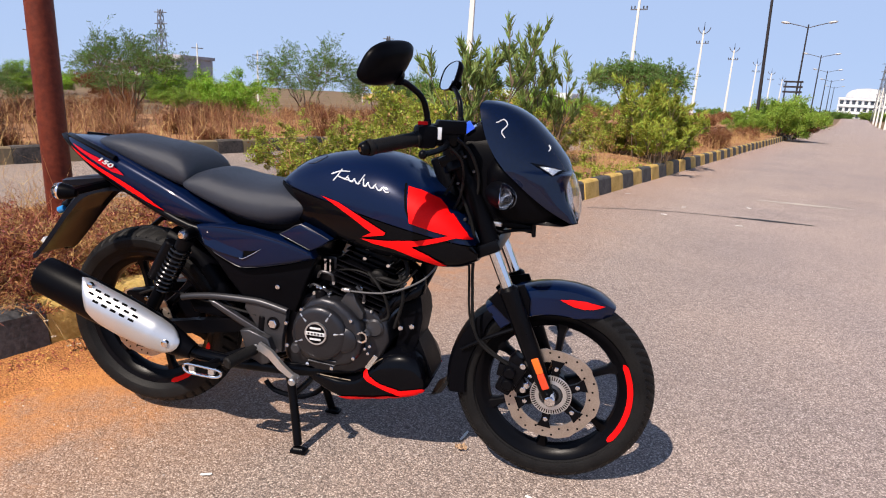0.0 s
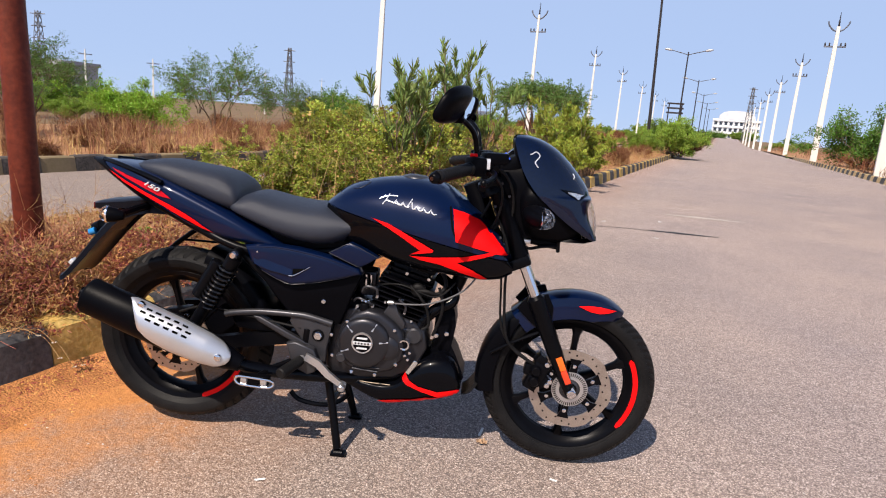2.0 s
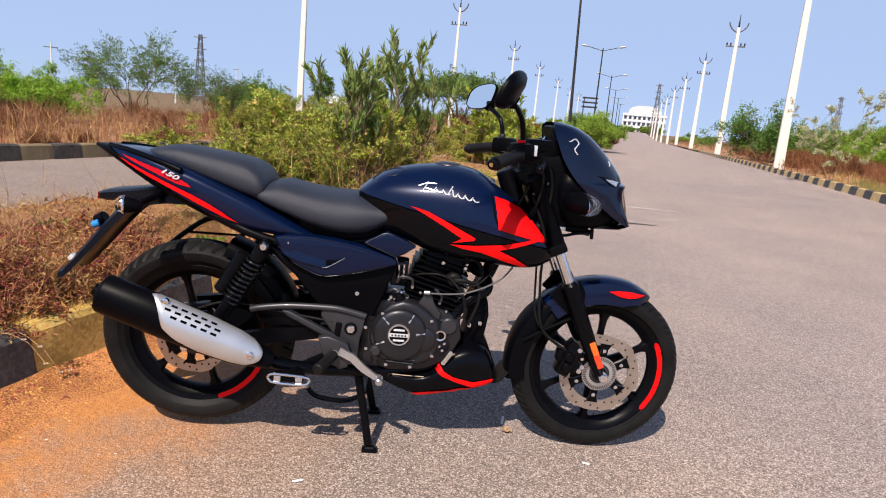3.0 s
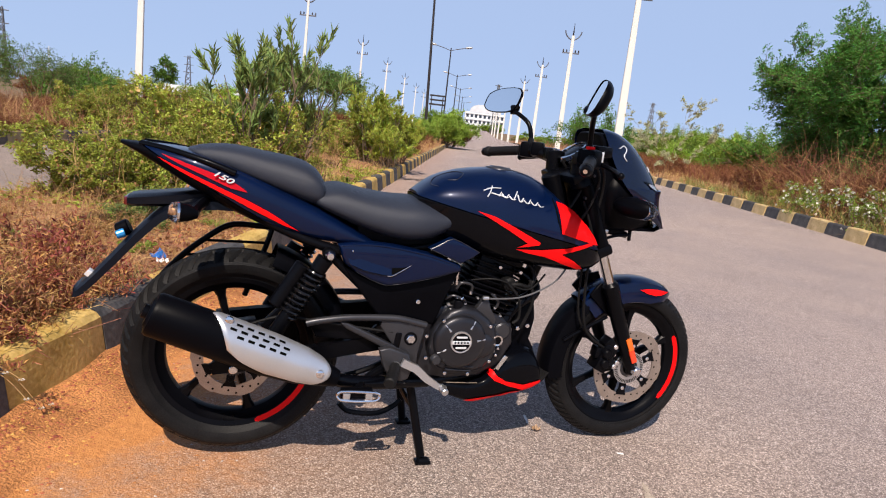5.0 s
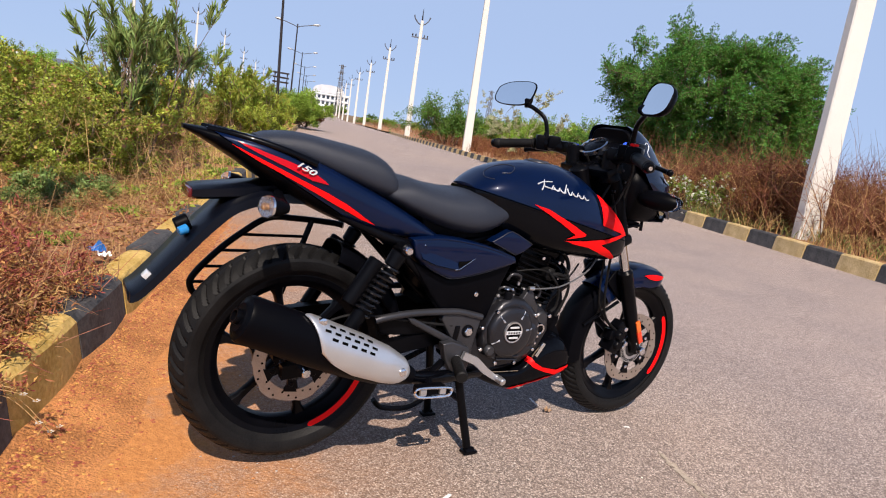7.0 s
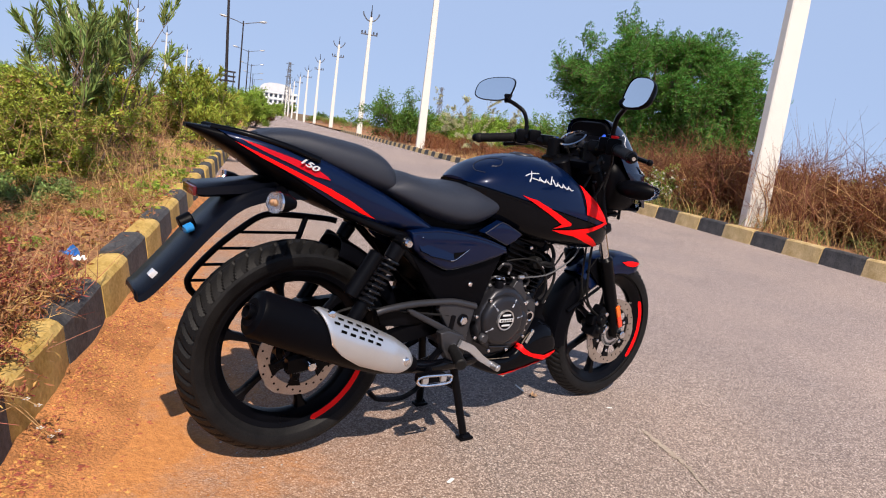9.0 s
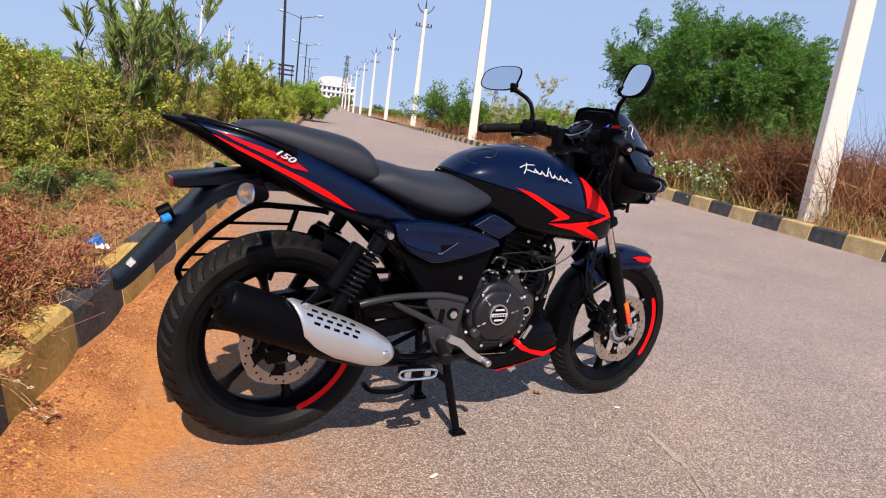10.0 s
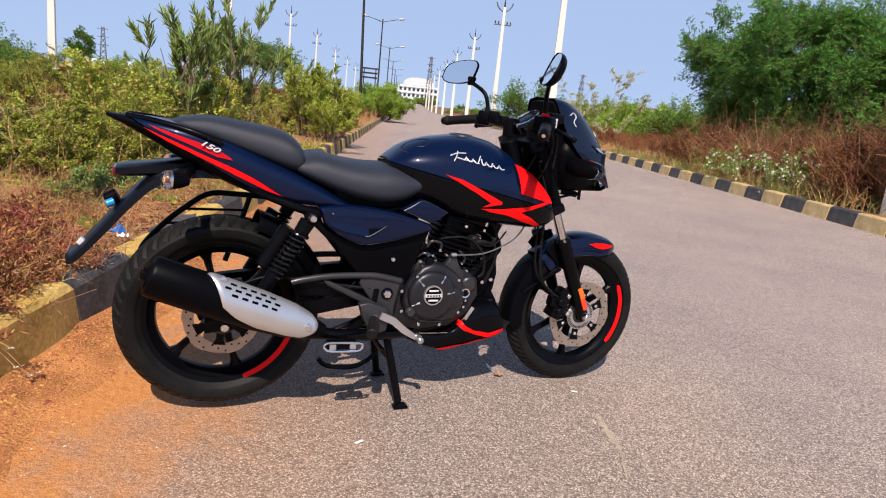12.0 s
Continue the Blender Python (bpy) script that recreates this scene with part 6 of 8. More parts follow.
tube(bm, [(0.03, -0.12, 0.44), (0.12, -0.13, 0.47), (0.22, -0.135, 0.46), (0.35, -0.13, 0.44), (0.44, -0.135, 0.43)], 0.004, 8)
part("rear_brake_hose", bm, RUBBER, bike)
# chain case on the far side
bm = bmesh.new()
prism(bm, [(-0.09, 0.33), (-0.06, 0.41), (0.06, 0.425), (0.40, 0.455), (0.45, 0.42), (0.42, 0.36), (0.05, 0.25), (-0.06, 0.26)], 0.125, 0.085, 0.008)
part("chain_case", bm, PLASTIC, bike, "black chain case")
# saree guard on the far side: a tube loop with rods
loop = [(0.19, 0.165, 0.655), (0.16, 0.18, 0.659), (0.05, 0.185, 0.665), (-0.035, 0.185, 0.662), (-0.11, 0.185, 0.612), (-0.175, 0.185, 0.553), (-0.23, 0.185, 0.486), (-0.232, 0.185, 0.452), (-0.215, 0.18, 0.43)]
bm = bmesh.new()
tube(bm, loop, 0.0095, 10)
sg = part("leg_guard", bm, SATIN, bike, "black tubular guard beside the rear wheel")
for (x0, z0), (x1, z1) in (((0.08, 0.612), (-0.108, 0.610)), ((0.07, 0.565), (-0.160, 0.562)), ((0.05, 0.518), (-0.202, 0.515)), ((0.03, 0.470), (-0.231, 0.470))):
    bm = bmesh.new()
    cyl(bm, (x0, 0.18, z0), (x1, 0.185, z1), 0.0045, None, 8)
    part("guard_rod", bm, SATIN, sg)
bm = bmesh.new()
tube(bm, [(0.095, 0.182, 0.662), (0.07, 0.18, 0.58), (0.02, 0.17, 0.44)], 0.009, 8)
part("guard_stay", bm, SATIN, sg)

# ---- handlebars, mirrors, clocks ----
for sd in (-1, 1):
    bm = bmesh.new()
    tube(bm, [(1.005, sd * 0.085, 0.965), (1.0, sd * 0.13, 0.985), (0.965, sd * 0.20, 0.992), (0.915, sd * 0.28, 0.984), (0.856, sd * 0.372, 0.968)], 0.0115, 12)
    bar = part("handlebar", bm, SATIN, bike, "black clip-on handlebar")
    g0, g1 = Vector((0.938, sd * 0.246, 0.988)), Vector((0.855, sd * 0.373, 0.967))
    gd = (g1 - g0).normalized()
    bm = bmesh.new()
    L = (g1 - g0).length
    lathe(bm, [(0.012, 0.0), (0.019, 0.0), (0.0195, 0.006)] + [(0.0165 + 0.0012 * (k % 2), 0.01 + (L - 0.03) * k / 22) for k in range(23)] + [(0.019, L - 0.016), (0.0195, L - 0.008), (0.017, L)], g0, gd, 18)
    part("grip", bm, RUBBER, bar, "ribbed black rubber grip")
    bm = bmesh.new()
    cyl(bm, g1, g1 + gd * 0.016, 0.0165, 0.014, 14, 0.003)
    be = part("bar_end", bm, SATIN, bar)
    bm = bmesh.new()
    cyl(bm, g1 + gd * 0.014, g1 + gd * 0.018, 0.006, None, 8)
    part("bar_end_screw", bm, CHROME, be)
    bm = bmesh.new()
    box(bm, (0.952, sd * 0.222, 0.994), (0.052, 0.050, 0.056), Matrix.Rotation(radians(sd * -32), 4, "Z"), 0.012)
    box(bm, (0.970, sd * 0.180, 1.000), (0.044, 0.062, 0.048), Matrix.Rotation(radians(sd * -32), 4, "Z"), 0.010)
    sw = part("switch_gear", bm, PLASTIC, bar, "black switch housing")
    if sd < 0:
        bm = bmesh.new()
        box(bm, (0.945, -0.222, 1.024), (0.022, 0.018, 0.012), None, 0.003)
        part("kill_switch", bm, RED, sw, "red kill switch")
        bm = bmesh.new()
        box(bm, (0.986, -0.215, 1.003), (0.010, 0.018, 0.030), Matrix.Rotation(radians(20), 4, "Z"), 0.001)
        part("sticker", bm, WHITE_DECAL, sw, "white sticker on the reservoir")
        bm = bmesh.new()
        box(bm, (1.005, -0.175, 1.018), (0.075, 0.045, 0.034), Matrix.Rotation(radians(25), 4, "Z"), 0.008)
        part("brake_reservoir", bm, PLASTIC, bar, "black brake fluid reservoir")
    else:
        for k in range(3):
            bm = bmesh.new()
            box(bm, (0.938 + 0.009 * k, 0.226 - 0.016 * k, 1.004), (0.014, 0.009, 0.013), Matrix.Rotation(radians(-32), 4, "Z"), 0.002)
            part("switch_button", bm, ALU if k == 1 else PLASTIC, sw)
    bm = bmesh.new()
    tube(bm, [(0.992, sd * 0.180, 0.985), (1.008, sd * 0.225, 0.976), (1.003, sd * 0.28, 0.968), (0.990, sd * 0.318, 0.963), (0.982, sd * 0.342, 0.960)], 0.0075, 8, 5)
    part("lever", bm, SATIN, bar, "black hand lever")
    bm = bmesh.new()
    cyl(bm, (1.0, sd * 0.088, 0.925), (0.995, sd * 0.088, 1.004), 0.031, 0.029, 18, 0.005)
    box(bm, (0.992, sd * 0.128, 0.990), (0.046, 0.075, 0.042), Matrix.Rotation(radians(sd * -12), 4, "Z"), 0.010)
    part("bar_clamp", bm, SATIN, bar, "black clip-on bar clamp")
    bm = bmesh.new()
    cyl(bm, (0.995, sd * 0.088, 1.002), (0.995, sd * 0.088, 1.009), 0.012, None, 6, 0.002)
    part("clamp_cap", bm, CHROME, bar)
    bm = bmesh.new()
    bmesh.ops.create_uvsphere(bm, u_segments=12, v_segments=8, radius=0.0105)
    bmesh.ops.translate(bm, vec=(0.981, sd * 0.345, 0.960), verts=bm.verts)
    part("lever_ball", bm, SATIN, bar)
    # mirror
    bm = bmesh.new()
    tube(bm, [(0.952, sd * 0.206, 1.01), (0.950, sd * 0.207, 1.045), (0.940, sd * 0.222, 1.085), (0.918, sd * 0.262, 1.112), (0.905, sd * 0.285, 1.120)], 0.0078, 10)
    mir = part("mirror", bm, SATIN, bike, "black rear-view mirror on a curved stem")
    bm = bmesh.new()
    cyl(bm, (0.952, sd * 0.206, 0.998), (0.952, sd * 0.206, 1.035), 0.013, 0.010, 6, 0.002)
    part("stem_nut", bm, SATIN, mir)
    mc = Vector((0.878, sd * 0.335, 1.158))
    mn = Vector((-0.83, -0.50, 0.20) if sd > 0 else (-0.86, 0.30, 0.40)).normalized()
    lat = Vector((0, 0, 1)).cross(mn).normalized() * (1 if sd < 0 else -1)
    if lat.y * sd < 0:
        lat = -lat
    vert = mn.cross(lat).normalized()
    vert = vert if vert.z > 0 else -vert

    def outline(scale, n=36):
        pts = []
        for i in range(n):
            th = 2 * math.pi * i / n
            u, v = math.cos(th), math.sin(th)
            uu = 0.073 * math.copysign(abs(u) ** 0.75, u)
            vv = (0.045 if sd > 0 else 0.052) * math.copysign(abs(v) ** 0.6, v) * (1 - 0.12 * u) - 0.08 * uu
            uu -= 0.22 * vv
            pts.append((uu * scale, vv * scale))
        return pts
    rings = []
    for sc, dep in ((1.0, 0.004), (1.03, -0.002), (1.0, -0.010), (0.86, -0.020), (0.6, -0.027), (0.3, -0.030)):
        rings.append([mc + lat * u + vert * v + mn * dep for u, v in outline(sc)])
    part("mirror_shell", loft(bmesh.new(), rings, cap0=False), PLASTIC, mir, "black plastic mirror shell")
    bm = bmesh.new()
    bm.faces.new([bm.verts.new(mc + lat * u + vert * v + mn * 0.0015) for u, v in outline(0.965)])
    part("mirror_glass", bm, MIRROR, mir, "silvered mirror glass")
    bm = bmesh.new()
    loft(bm, [ring(Vector((0.905, sd * 0.285, 1.118)), *frame_of((-0.5, sd * 0.8, 0.5))[1:], 0.0085, n=14), ring(Vector((0.905, sd * 0.285, 1.118)).lerp(mc - lat * 0.05 - vert * 0.032, 0.4), *frame_of((-0.5, sd * 0.8, 0.5))[1:], 0.013, n=14), ring(mc - lat * 0.062 - vert * 0.030 - mn * 0.010, *frame_of((-0.5, sd * 0.8, 0.5))[1:], 0.019, n=14), ring(mc - lat * 0.040 - vert * 0.016 - mn * 0.016, *frame_of((-0.5, sd * 0.8, 0.5))[1:], 0.017, n=14)])
    part("mirror_neck", bm, PLASTIC, mir)
bm = bmesh.new()
m = Matrix.Rotation(radians(-38), 4, "Y")
box(bm, (1.050, 0, 0.990), (0.085, 0.19, 0.045), m, 0.014)
clock = part("instrument_cluster", bm, PLASTIC, bike, "black instrument cluster")
bm = bmesh.new()
lathe(bm, [(0.0, 0.027), (0.042, 0.027), (0.048, 0.024), (0.05, 0.0)], (1.045, 0.035, 0.99), m @ Vector((0, 0, 1)), 32)
part("tachometer", bm, GLOSS_BLACK, clock)
bm = bmesh.new()
lathe(bm, [(0.044, 0.0275), (0.045, 0.031), (0.052, 0.030), (0.053, 0.016)], (1.045, 0.035, 0.99), m @ Vector((0, 0, 1)), 32)
part("dial_ring", bm, CHROME, clock)
# reflective blue edge of the display, brightened by a weak added glow
BLUE_GLOW = material("glowing_blue_edge", (0.02, 0.08, 0.6), 0.15, 0, 0.5, 0.1)
BLUE_GLOW.node_tree.nodes["Principled BSDF"].inputs["Emission Color"].default_value = (0.05, 0.15, 1.0, 1)
BLUE_GLOW.node_tree.nodes["Principled BSDF"].inputs["Emission Strength"].default_value = 0.3
bm = bmesh.new()
box(bm, (1.035, -0.098, 1.018), (0.026, 0.006, 0.024), m, 0.001)
part("display", bm, BLUE_GLOW, clock, "small blue display edge with an added glow")
rings = []
for dx, sc in ((-0.012, 0.90), (-0.004, 1.0), (0.010, 0.98), (0.022, 0.86)):
    row = []
    for k in range(36):
        th_ = 2 * math.pi * k / 36
        cs, sn = math.cos(th_), math.sin(th_)
        yy, zz = 0.098 * sc * math.copysign(abs(cs) ** 0.5, cs), 0.048 * sc * math.copysign(abs(sn) ** 0.6, sn)
        row.append(Vector((1.078 + dx - 0.18 * zz, yy * (1 - 1.2 * max(0, zz)), 1.030 + zz)))
    rings.append(row)
part("cluster_hood", loft(bmesh.new(), rings), PLASTIC, clock, "black rounded hood behind the screen")
bm = bmesh.new()
box(bm, (1.085, 0, 0.93), (0.07, 0.17, 0.12), None, 0.02)
part("cluster_support", bm, PLASTIC, clock)
# small bright bolts and hoses round the steering head
for x, y, z in ((1.035, -0.118, 0.942), (1.06, -0.112, 0.905), (1.02, -0.112, 0.87), (1.055, -0.108, 0.83), (1.075, -0.118, 0.712), (1.045, -0.115, 0.775)):
    bm = bmesh.new()
    cyl(bm, (x, y, z), (x, y + 0.014, z), 0.0045, None, 8, 0.0008)
    part("yoke_bolt", bm, PLATE, bike)
for pts, r in (([(1.00, -0.16, 1.0), (1.05, -0.14, 0.96), (1.075, -0.11, 0.88), (1.06, -0.10, 0.78), (1.03, -0.09, 0.70)], 0.0045), ([(0.985, -0.19, 0.985), (1.035, -0.15, 0.93), (1.03, -0.12, 0.84), (0.99, -0.10, 0.77), (0.95, -0.09, 0.73)], 0.0038), ([(0.99, -0.13, 0.975), (1.01, -0.10, 0.91), (0.985, -0.09, 0.84), (0.95, -0.085, 0.79)], 0.0042)):
    bm = bmesh.new()
    tube(bm, pts, r, 8)
    part("control_cable", bm, RUBBER, bike)
# the lamp carrier and its dust shield fill the space behind the cowl
bm = bmesh.new()
loft(bm, [[Vector((x + dx, y * w, z)) for dx, y in ((-0.5 * l, -0.7), (-0.3 * l, -1), (0.5 * l, -1), (0.5 * l, 1), (-0.3 * l, 1), (-0.5 * l, 0.7))] for x, z, w, l in ((1.12, 0.775, 0.075, 0.08), (1.095, 0.82, 0.092, 0.12), (1.075, 0.87, 0.100, 0.13), (1.065, 0.925, 0.104, 0.12), (1.06, 0.975, 0.100, 0.10), (1.065, 0.995, 0.085, 0.07))])
part("lamp_carrier", bm, PLASTIC, bike, "black lamp carrier behind the cowl")
for sd in (-1, 1):
    bm = bmesh.new()
    tube(bm, [(1.0, sd * 0.085, 0.972), (0.985, sd * 0.14, 0.985), (0.958, sd * 0.205, 0.992)], 0.0225, 12, 4, 0.019)
    part("bar_casting", bm, SATIN, bike, "thick black bar casting")
    bm = bmesh.new()
    cyl(bm, (1.012, sd * 0.088, 0.905), (1.0, sd * 0.088, 0.93), 0.036, 0.033, 16, 0.004)
    part("fork_collar", bm, SATIN, bike)
# key, wiring and horn behind the cowl
bm = bmesh.new()
for k in range(4):
    y = -0.09 + 0.055 * k
    tube(bm, [(0.985, y, 0.975), (1.03, y * 1.2, 0.92), (1.04, y * 1.1, 0.83), (0.99, y * 0.9, 0.76)], 0.0055, 7)
part("wiring_loom", bm, RUBBER, bike, "black cables round the steering head")
bm = bmesh.new()
lathe(bm, [(0.0, 0.02), (0.036, 0.018), (0.042, 0.0), (0.03, -0.02), (0.0, -0.02)], (1.085, 0.05, 0.735), (0.9, 0, -0.4), 20)
part("horn", bm, SATIN, bike)
bm = bmesh.new()
box(bm, (1.175, -0.02, 0.762), (0.10, 0.09, 0.022), Matrix.Rotation(radians(8), 4, "Y"), 0.006)
part("cowl_bracket", bm, PLASTIC, hc)
bm = bmesh.new()
tube(bm, [(1.112, -0.07, 0.760), (1.136, -0.07, 0.743), (1.177, -0.07, 0.752), (1.224, -0.07, 0.758)], 0.005, 8)
cyl(bm, (1.226, -0.07, 0.776), (1.228, -0.07, 0.738), 0.006, None, 8, 0.002)
part("bracket_rod", bm, SATIN, hc)
bm = bmesh.new()
box(bm, (1.125, -0.07, 0.765), (0.03, 0.02, 0.012), None, 0.002)
part("bracket_shim", bm, ALU, hc)

# ---- plants ----
BARK = material("grey_brown_bark", (0.16, 0.11, 0.075), 0.9, 0, 0, 0.3, (8, 60), 0.3)
DRYSTEM = material("dry_brown_stems", (0.24, 0.095, 0.045), 0.85, 0, 0, 0.25, (3, 40), 0, 0.05, (0.40, 0.24, 0.12), 0.5, 0.35)
STRAW = material("dry_straw", (0.48, 0.26, 0.09), 0.85, 0, 0, 0.25, (3, 40), 0, 0.05, (0.60, 0.46, 0.24), 0.5, 0.35)
PINK = material("withered_pink_stems", (0.32, 0.09, 0.055), 0.85, 0, 0, 0.3, (3, 40), 0, 0.05, (0.48, 0.22, 0.13), 0.5, 0.55)
LEAF_YELLOW = leaf_material("yellow_green_leaves", (0.38, 0.41, 0.06), 0.55, 0.32)
LEAF_GREEN = leaf_material("fresh_green_leaves", (0.24, 0.35, 0.045), 0.4)
LEAF_LIME = leaf_material("lime_green_leaves", (0.27, 0.45, 0.04), 0.35)
LEAF_DARK = leaf_material("dark_green_leaves", (0.11, 0.22, 0.03), 0.4)
LEAF_THORN = leaf_material("thorn_tree_leaves", (0.115, 0.265, 0.042), 0.6, 0.3)
LEAF_DULL = leaf_material("dusty_thorn_leaves", (0.13, 0.22, 0.05), 0.5, 0.3)
LEAF_PALE = leaf_material("pale_dusty_leaves", (0.46, 0.46, 0.26), 0.3)
LEAF_STRAW = leaf_material("fallen_straw_leaves", (0.46, 0.25, 0.10), 0.5)
LEAF_RUST = leaf_material("fallen_rust_leaves", (0.48, 0.20, 0.08), 0.5)
MIDSTEM = material("tan_dry_stems", (0.40, 0.20, 0.09), 0.85, 0, 0, 0.25, (3, 40), 0, 0.05, (0.5, 0.32, 0.16), 0.5, 0.5)
RUSTSTEM = material("rust_dry_stems", (0.20, 0.065, 0.028), 0.85, 0, 0, 0.25, (3, 40), 0, 0.05, (0.34, 0.16, 0.07), 0.5, 0.45)
GRASS = material("green_grass_blades", (0.16, 0.20, 0.04), 0.7, 0, 0, 0.3, (3, 40), 0, 0.05, (0.30, 0.30, 0.09), 0.5, 0.5)
REDSTEM = material("withered_red_stems", (0.33, 0.075, 0.045), 0.8, 0, 0, 0.3, (3, 40), 0, 0.05, (0.48, 0.22, 0.13), 0.5, 0.5)
LEAF_OLEANDER = leaf_material("grey_green_oleander_leaves", (0.20, 0.26, 0.07), 0.55)
LEAF_BROWN = leaf_material("withered_brown_leaves", (0.23, 0.09, 0.036), 0.5)
LEAF_PINK = leaf_material("withered_red_leaves", (0.34, 0.115, 0.06), 0.8)
PETAL = leaf_material("white_petals", (0.8, 0.78, 0.7), 0.1)


def leaves_mesh(name, pos, dirs, length, width, rng, mat, parent, label="", fold=0.25, kind=""):
    """Many small folded leaves in one mesh: two triangles each side of the rib."""
    n = len(pos)
    pos, d = np.asarray(pos, float), np.asarray(dirs, float)
    d /= np.linalg.norm(d, axis=1)[:, None] + 1e-9
    rnd = rng.normal(size=(n, 3))
    s = np.cross(d, rnd)
    s /= np.linalg.norm(s, axis=1)[:, None] + 1e-9
    nrm = np.cross(s, d)
    L = length * rng.uniform(0.65, 1.25, n)[:, None]
    W = width * rng.uniform(0.7, 1.2, n)[:, None]
    a = pos
    b = pos + d * L * 0.5 + s * W * 0.5 + nrm * W * fold
    c = pos + d * L - nrm * L * 0.12
    e = pos + d * L * 0.5 - s * W * 0.5 + nrm * W * fold
    verts = np.stack([a, b, c, e], 1).reshape(-1, 3)
    idx = np.arange(n)[:, None] * 4
    faces = np.concatenate([idx + np.array([[0, 1, 2]]), idx + np.array([[0, 2, 3]])], 0)
    me = bpy.data.meshes.new(name)
    me.vertices.add(len(verts))
    me.vertices.foreach_set("co", verts.ravel())
    me.loops.add(faces.size)
    me.loops.foreach_set("vertex_index", faces.ravel().astype(np.int32))
    me.polygons.add(len(faces))
    me.polygons.foreach_set("loop_start", np.arange(0, faces.size, 3, dtype=np.int32))
    me.update(calc_edges=True)
    me.materials.append(mat)
    ob = new(name, me)
    if parent:
        ob.parent = parent
    if label:
        ob["label"] = label
    if kind:
        ob["kind"] = kind
    return ob


def ribbons(name, paths, widths, rng, mat, parent=None, label="", kind=""):
    """Thin stalks: each path is an (m, 3) array; three-sided tapering stems."""
    V, F, base = [], [], 0
    for p, w in zip(paths, widths):
        m = len(p)
        d = p[-1] - p[0]
        a = np.cross(d, rng.normal(size=3))
        a /= np.linalg.norm(a) + 1e-9
        b = np.cross(d, a)
        b /= np.linalg.norm(b) + 1e-9
        for k in range(m):
            r = w * (1 - 0.75 * k / (m - 1))
            for t in (0.0, 2.094, 4.189):
                V.append(p[k] + (a * math.cos(t) + b * math.sin(t)) * r)
        for k in range(m - 1):
            for t in range(3):
                u = (t + 1) % 3
                F.append((base + 3 * k + t, base + 3 * k + u, base + 3 * k + 3 + u, base + 3 * k + 3 + t))
        base += 3 * m
    me = bpy.data.meshes.new(name)
    me.from_pydata([tuple(v) for v in V], [], F)
    me.materials.append(mat)
    ob = new(name, me)
    if parent:
        ob.parent = parent
    if label:
        ob["label"] = label
    if kind:
        ob["kind"] = kind
    return ob


def branch_out(rng, p, d, length, r, level, spec, stems, sites):
    """Grows one branch with its side branches; sites collect where leaves stand."""
    m = 5
    pts = [p.copy()]
    for k in range(m):
        d = d + rng.normal(size=3) * spec["wander"][level] + np.array([0, 0, spec["lift"][level]])
        d /= np.linalg.norm(d)
        p = p + d * length / m
        pts.append(p.copy())
        last = level == len(spec["kids"])
        if last or (level >= spec.get("leaf_from", 99)):
            for _ in range(spec["leaves"]):
                q = pts[-2] + (pts[-1] - pts[-2]) * rng.random()
                ld = d * spec["along"] + rng.normal(size=3) * spec["splay"] + np.array([0, 0, spec["leaf_up"]])
                sites.append((q + rng.normal(size=3) * spec["fuzz"], ld))
    stems.append((np.array(pts), r))
    if level < len(spec["kids"]):
        for k in range(spec["kids"][level]):
            f = rng.uniform(spec["start"], 1.0)
            i = min(m - 1, int(f * m))
            q = pts[i] + (pts[i + 1] - pts[i]) * (f * m - i)
            side = rng.normal(size=3)
            side -= d * np.dot(side, d)
            side /= np.linalg.norm(side) + 1e-9
            nd = d * (1 - spec["angle"][level]) + side * spec["angle"][level]
            branch_out(rng, q, nd / np.linalg.norm(nd), length * spec["shrink"] * rng.uniform(0.7, 1.2), r * 0.55, level + 1, spec, stems, sites)


def plant(name, label, category, seed, spec, leaf_mat, stem_mat=None, at=Matrix(), group="", extra=None):
    rng = np.random.default_rng(seed)
    th = thing(name, label, category, group, at=at)
    stems, sites = [], []
    for k in range(spec["trunks"]):
        a = 2 * math.pi * (k + rng.random()) / spec["trunks"] if "even" in spec else rng.uniform(0, 2 * math.pi)
        t = spec["tilt"] * rng.uniform(0.3, 1.0)
        d = np.array([math.cos(a) * math.sin(t), math.sin(a) * math.sin(t), math.cos(t)])
        p = np.array([math.cos(a), math.sin(a), 0]) * spec["foot"] * rng.random()
        branch_out(rng, p + np.array([0, 0, -0.03]), d, spec["height"] * rng.uniform(0.75, 1.1), spec["girth"], 0, spec, stems, sites)
    ribbons("stem", [s[0] for s in stems], [max(s[1], 0.0015) for s in stems], rng, stem_mat or BARK, th)
    pos, ds = np.array([s[0] for s in sites]), np.array([s[1] for s in sites])
    keep = pos[:, 2] > 0.02
    leaves_mesh("crown", pos[keep], ds[keep], spec["leaf"][0], spec["leaf"][1], rng, leaf_mat, th)
    if extra:
        mat, cnt, sz = extra
        pick = rng.choice(len(pos), cnt)
        leaves_mesh("blossom", pos[pick] + rng.normal(size=(cnt, 3)) * 0.02, rng.normal(size=(cnt, 3)) + np.array([0, 0, 0.6]), sz, sz, rng, mat, th)
    return th


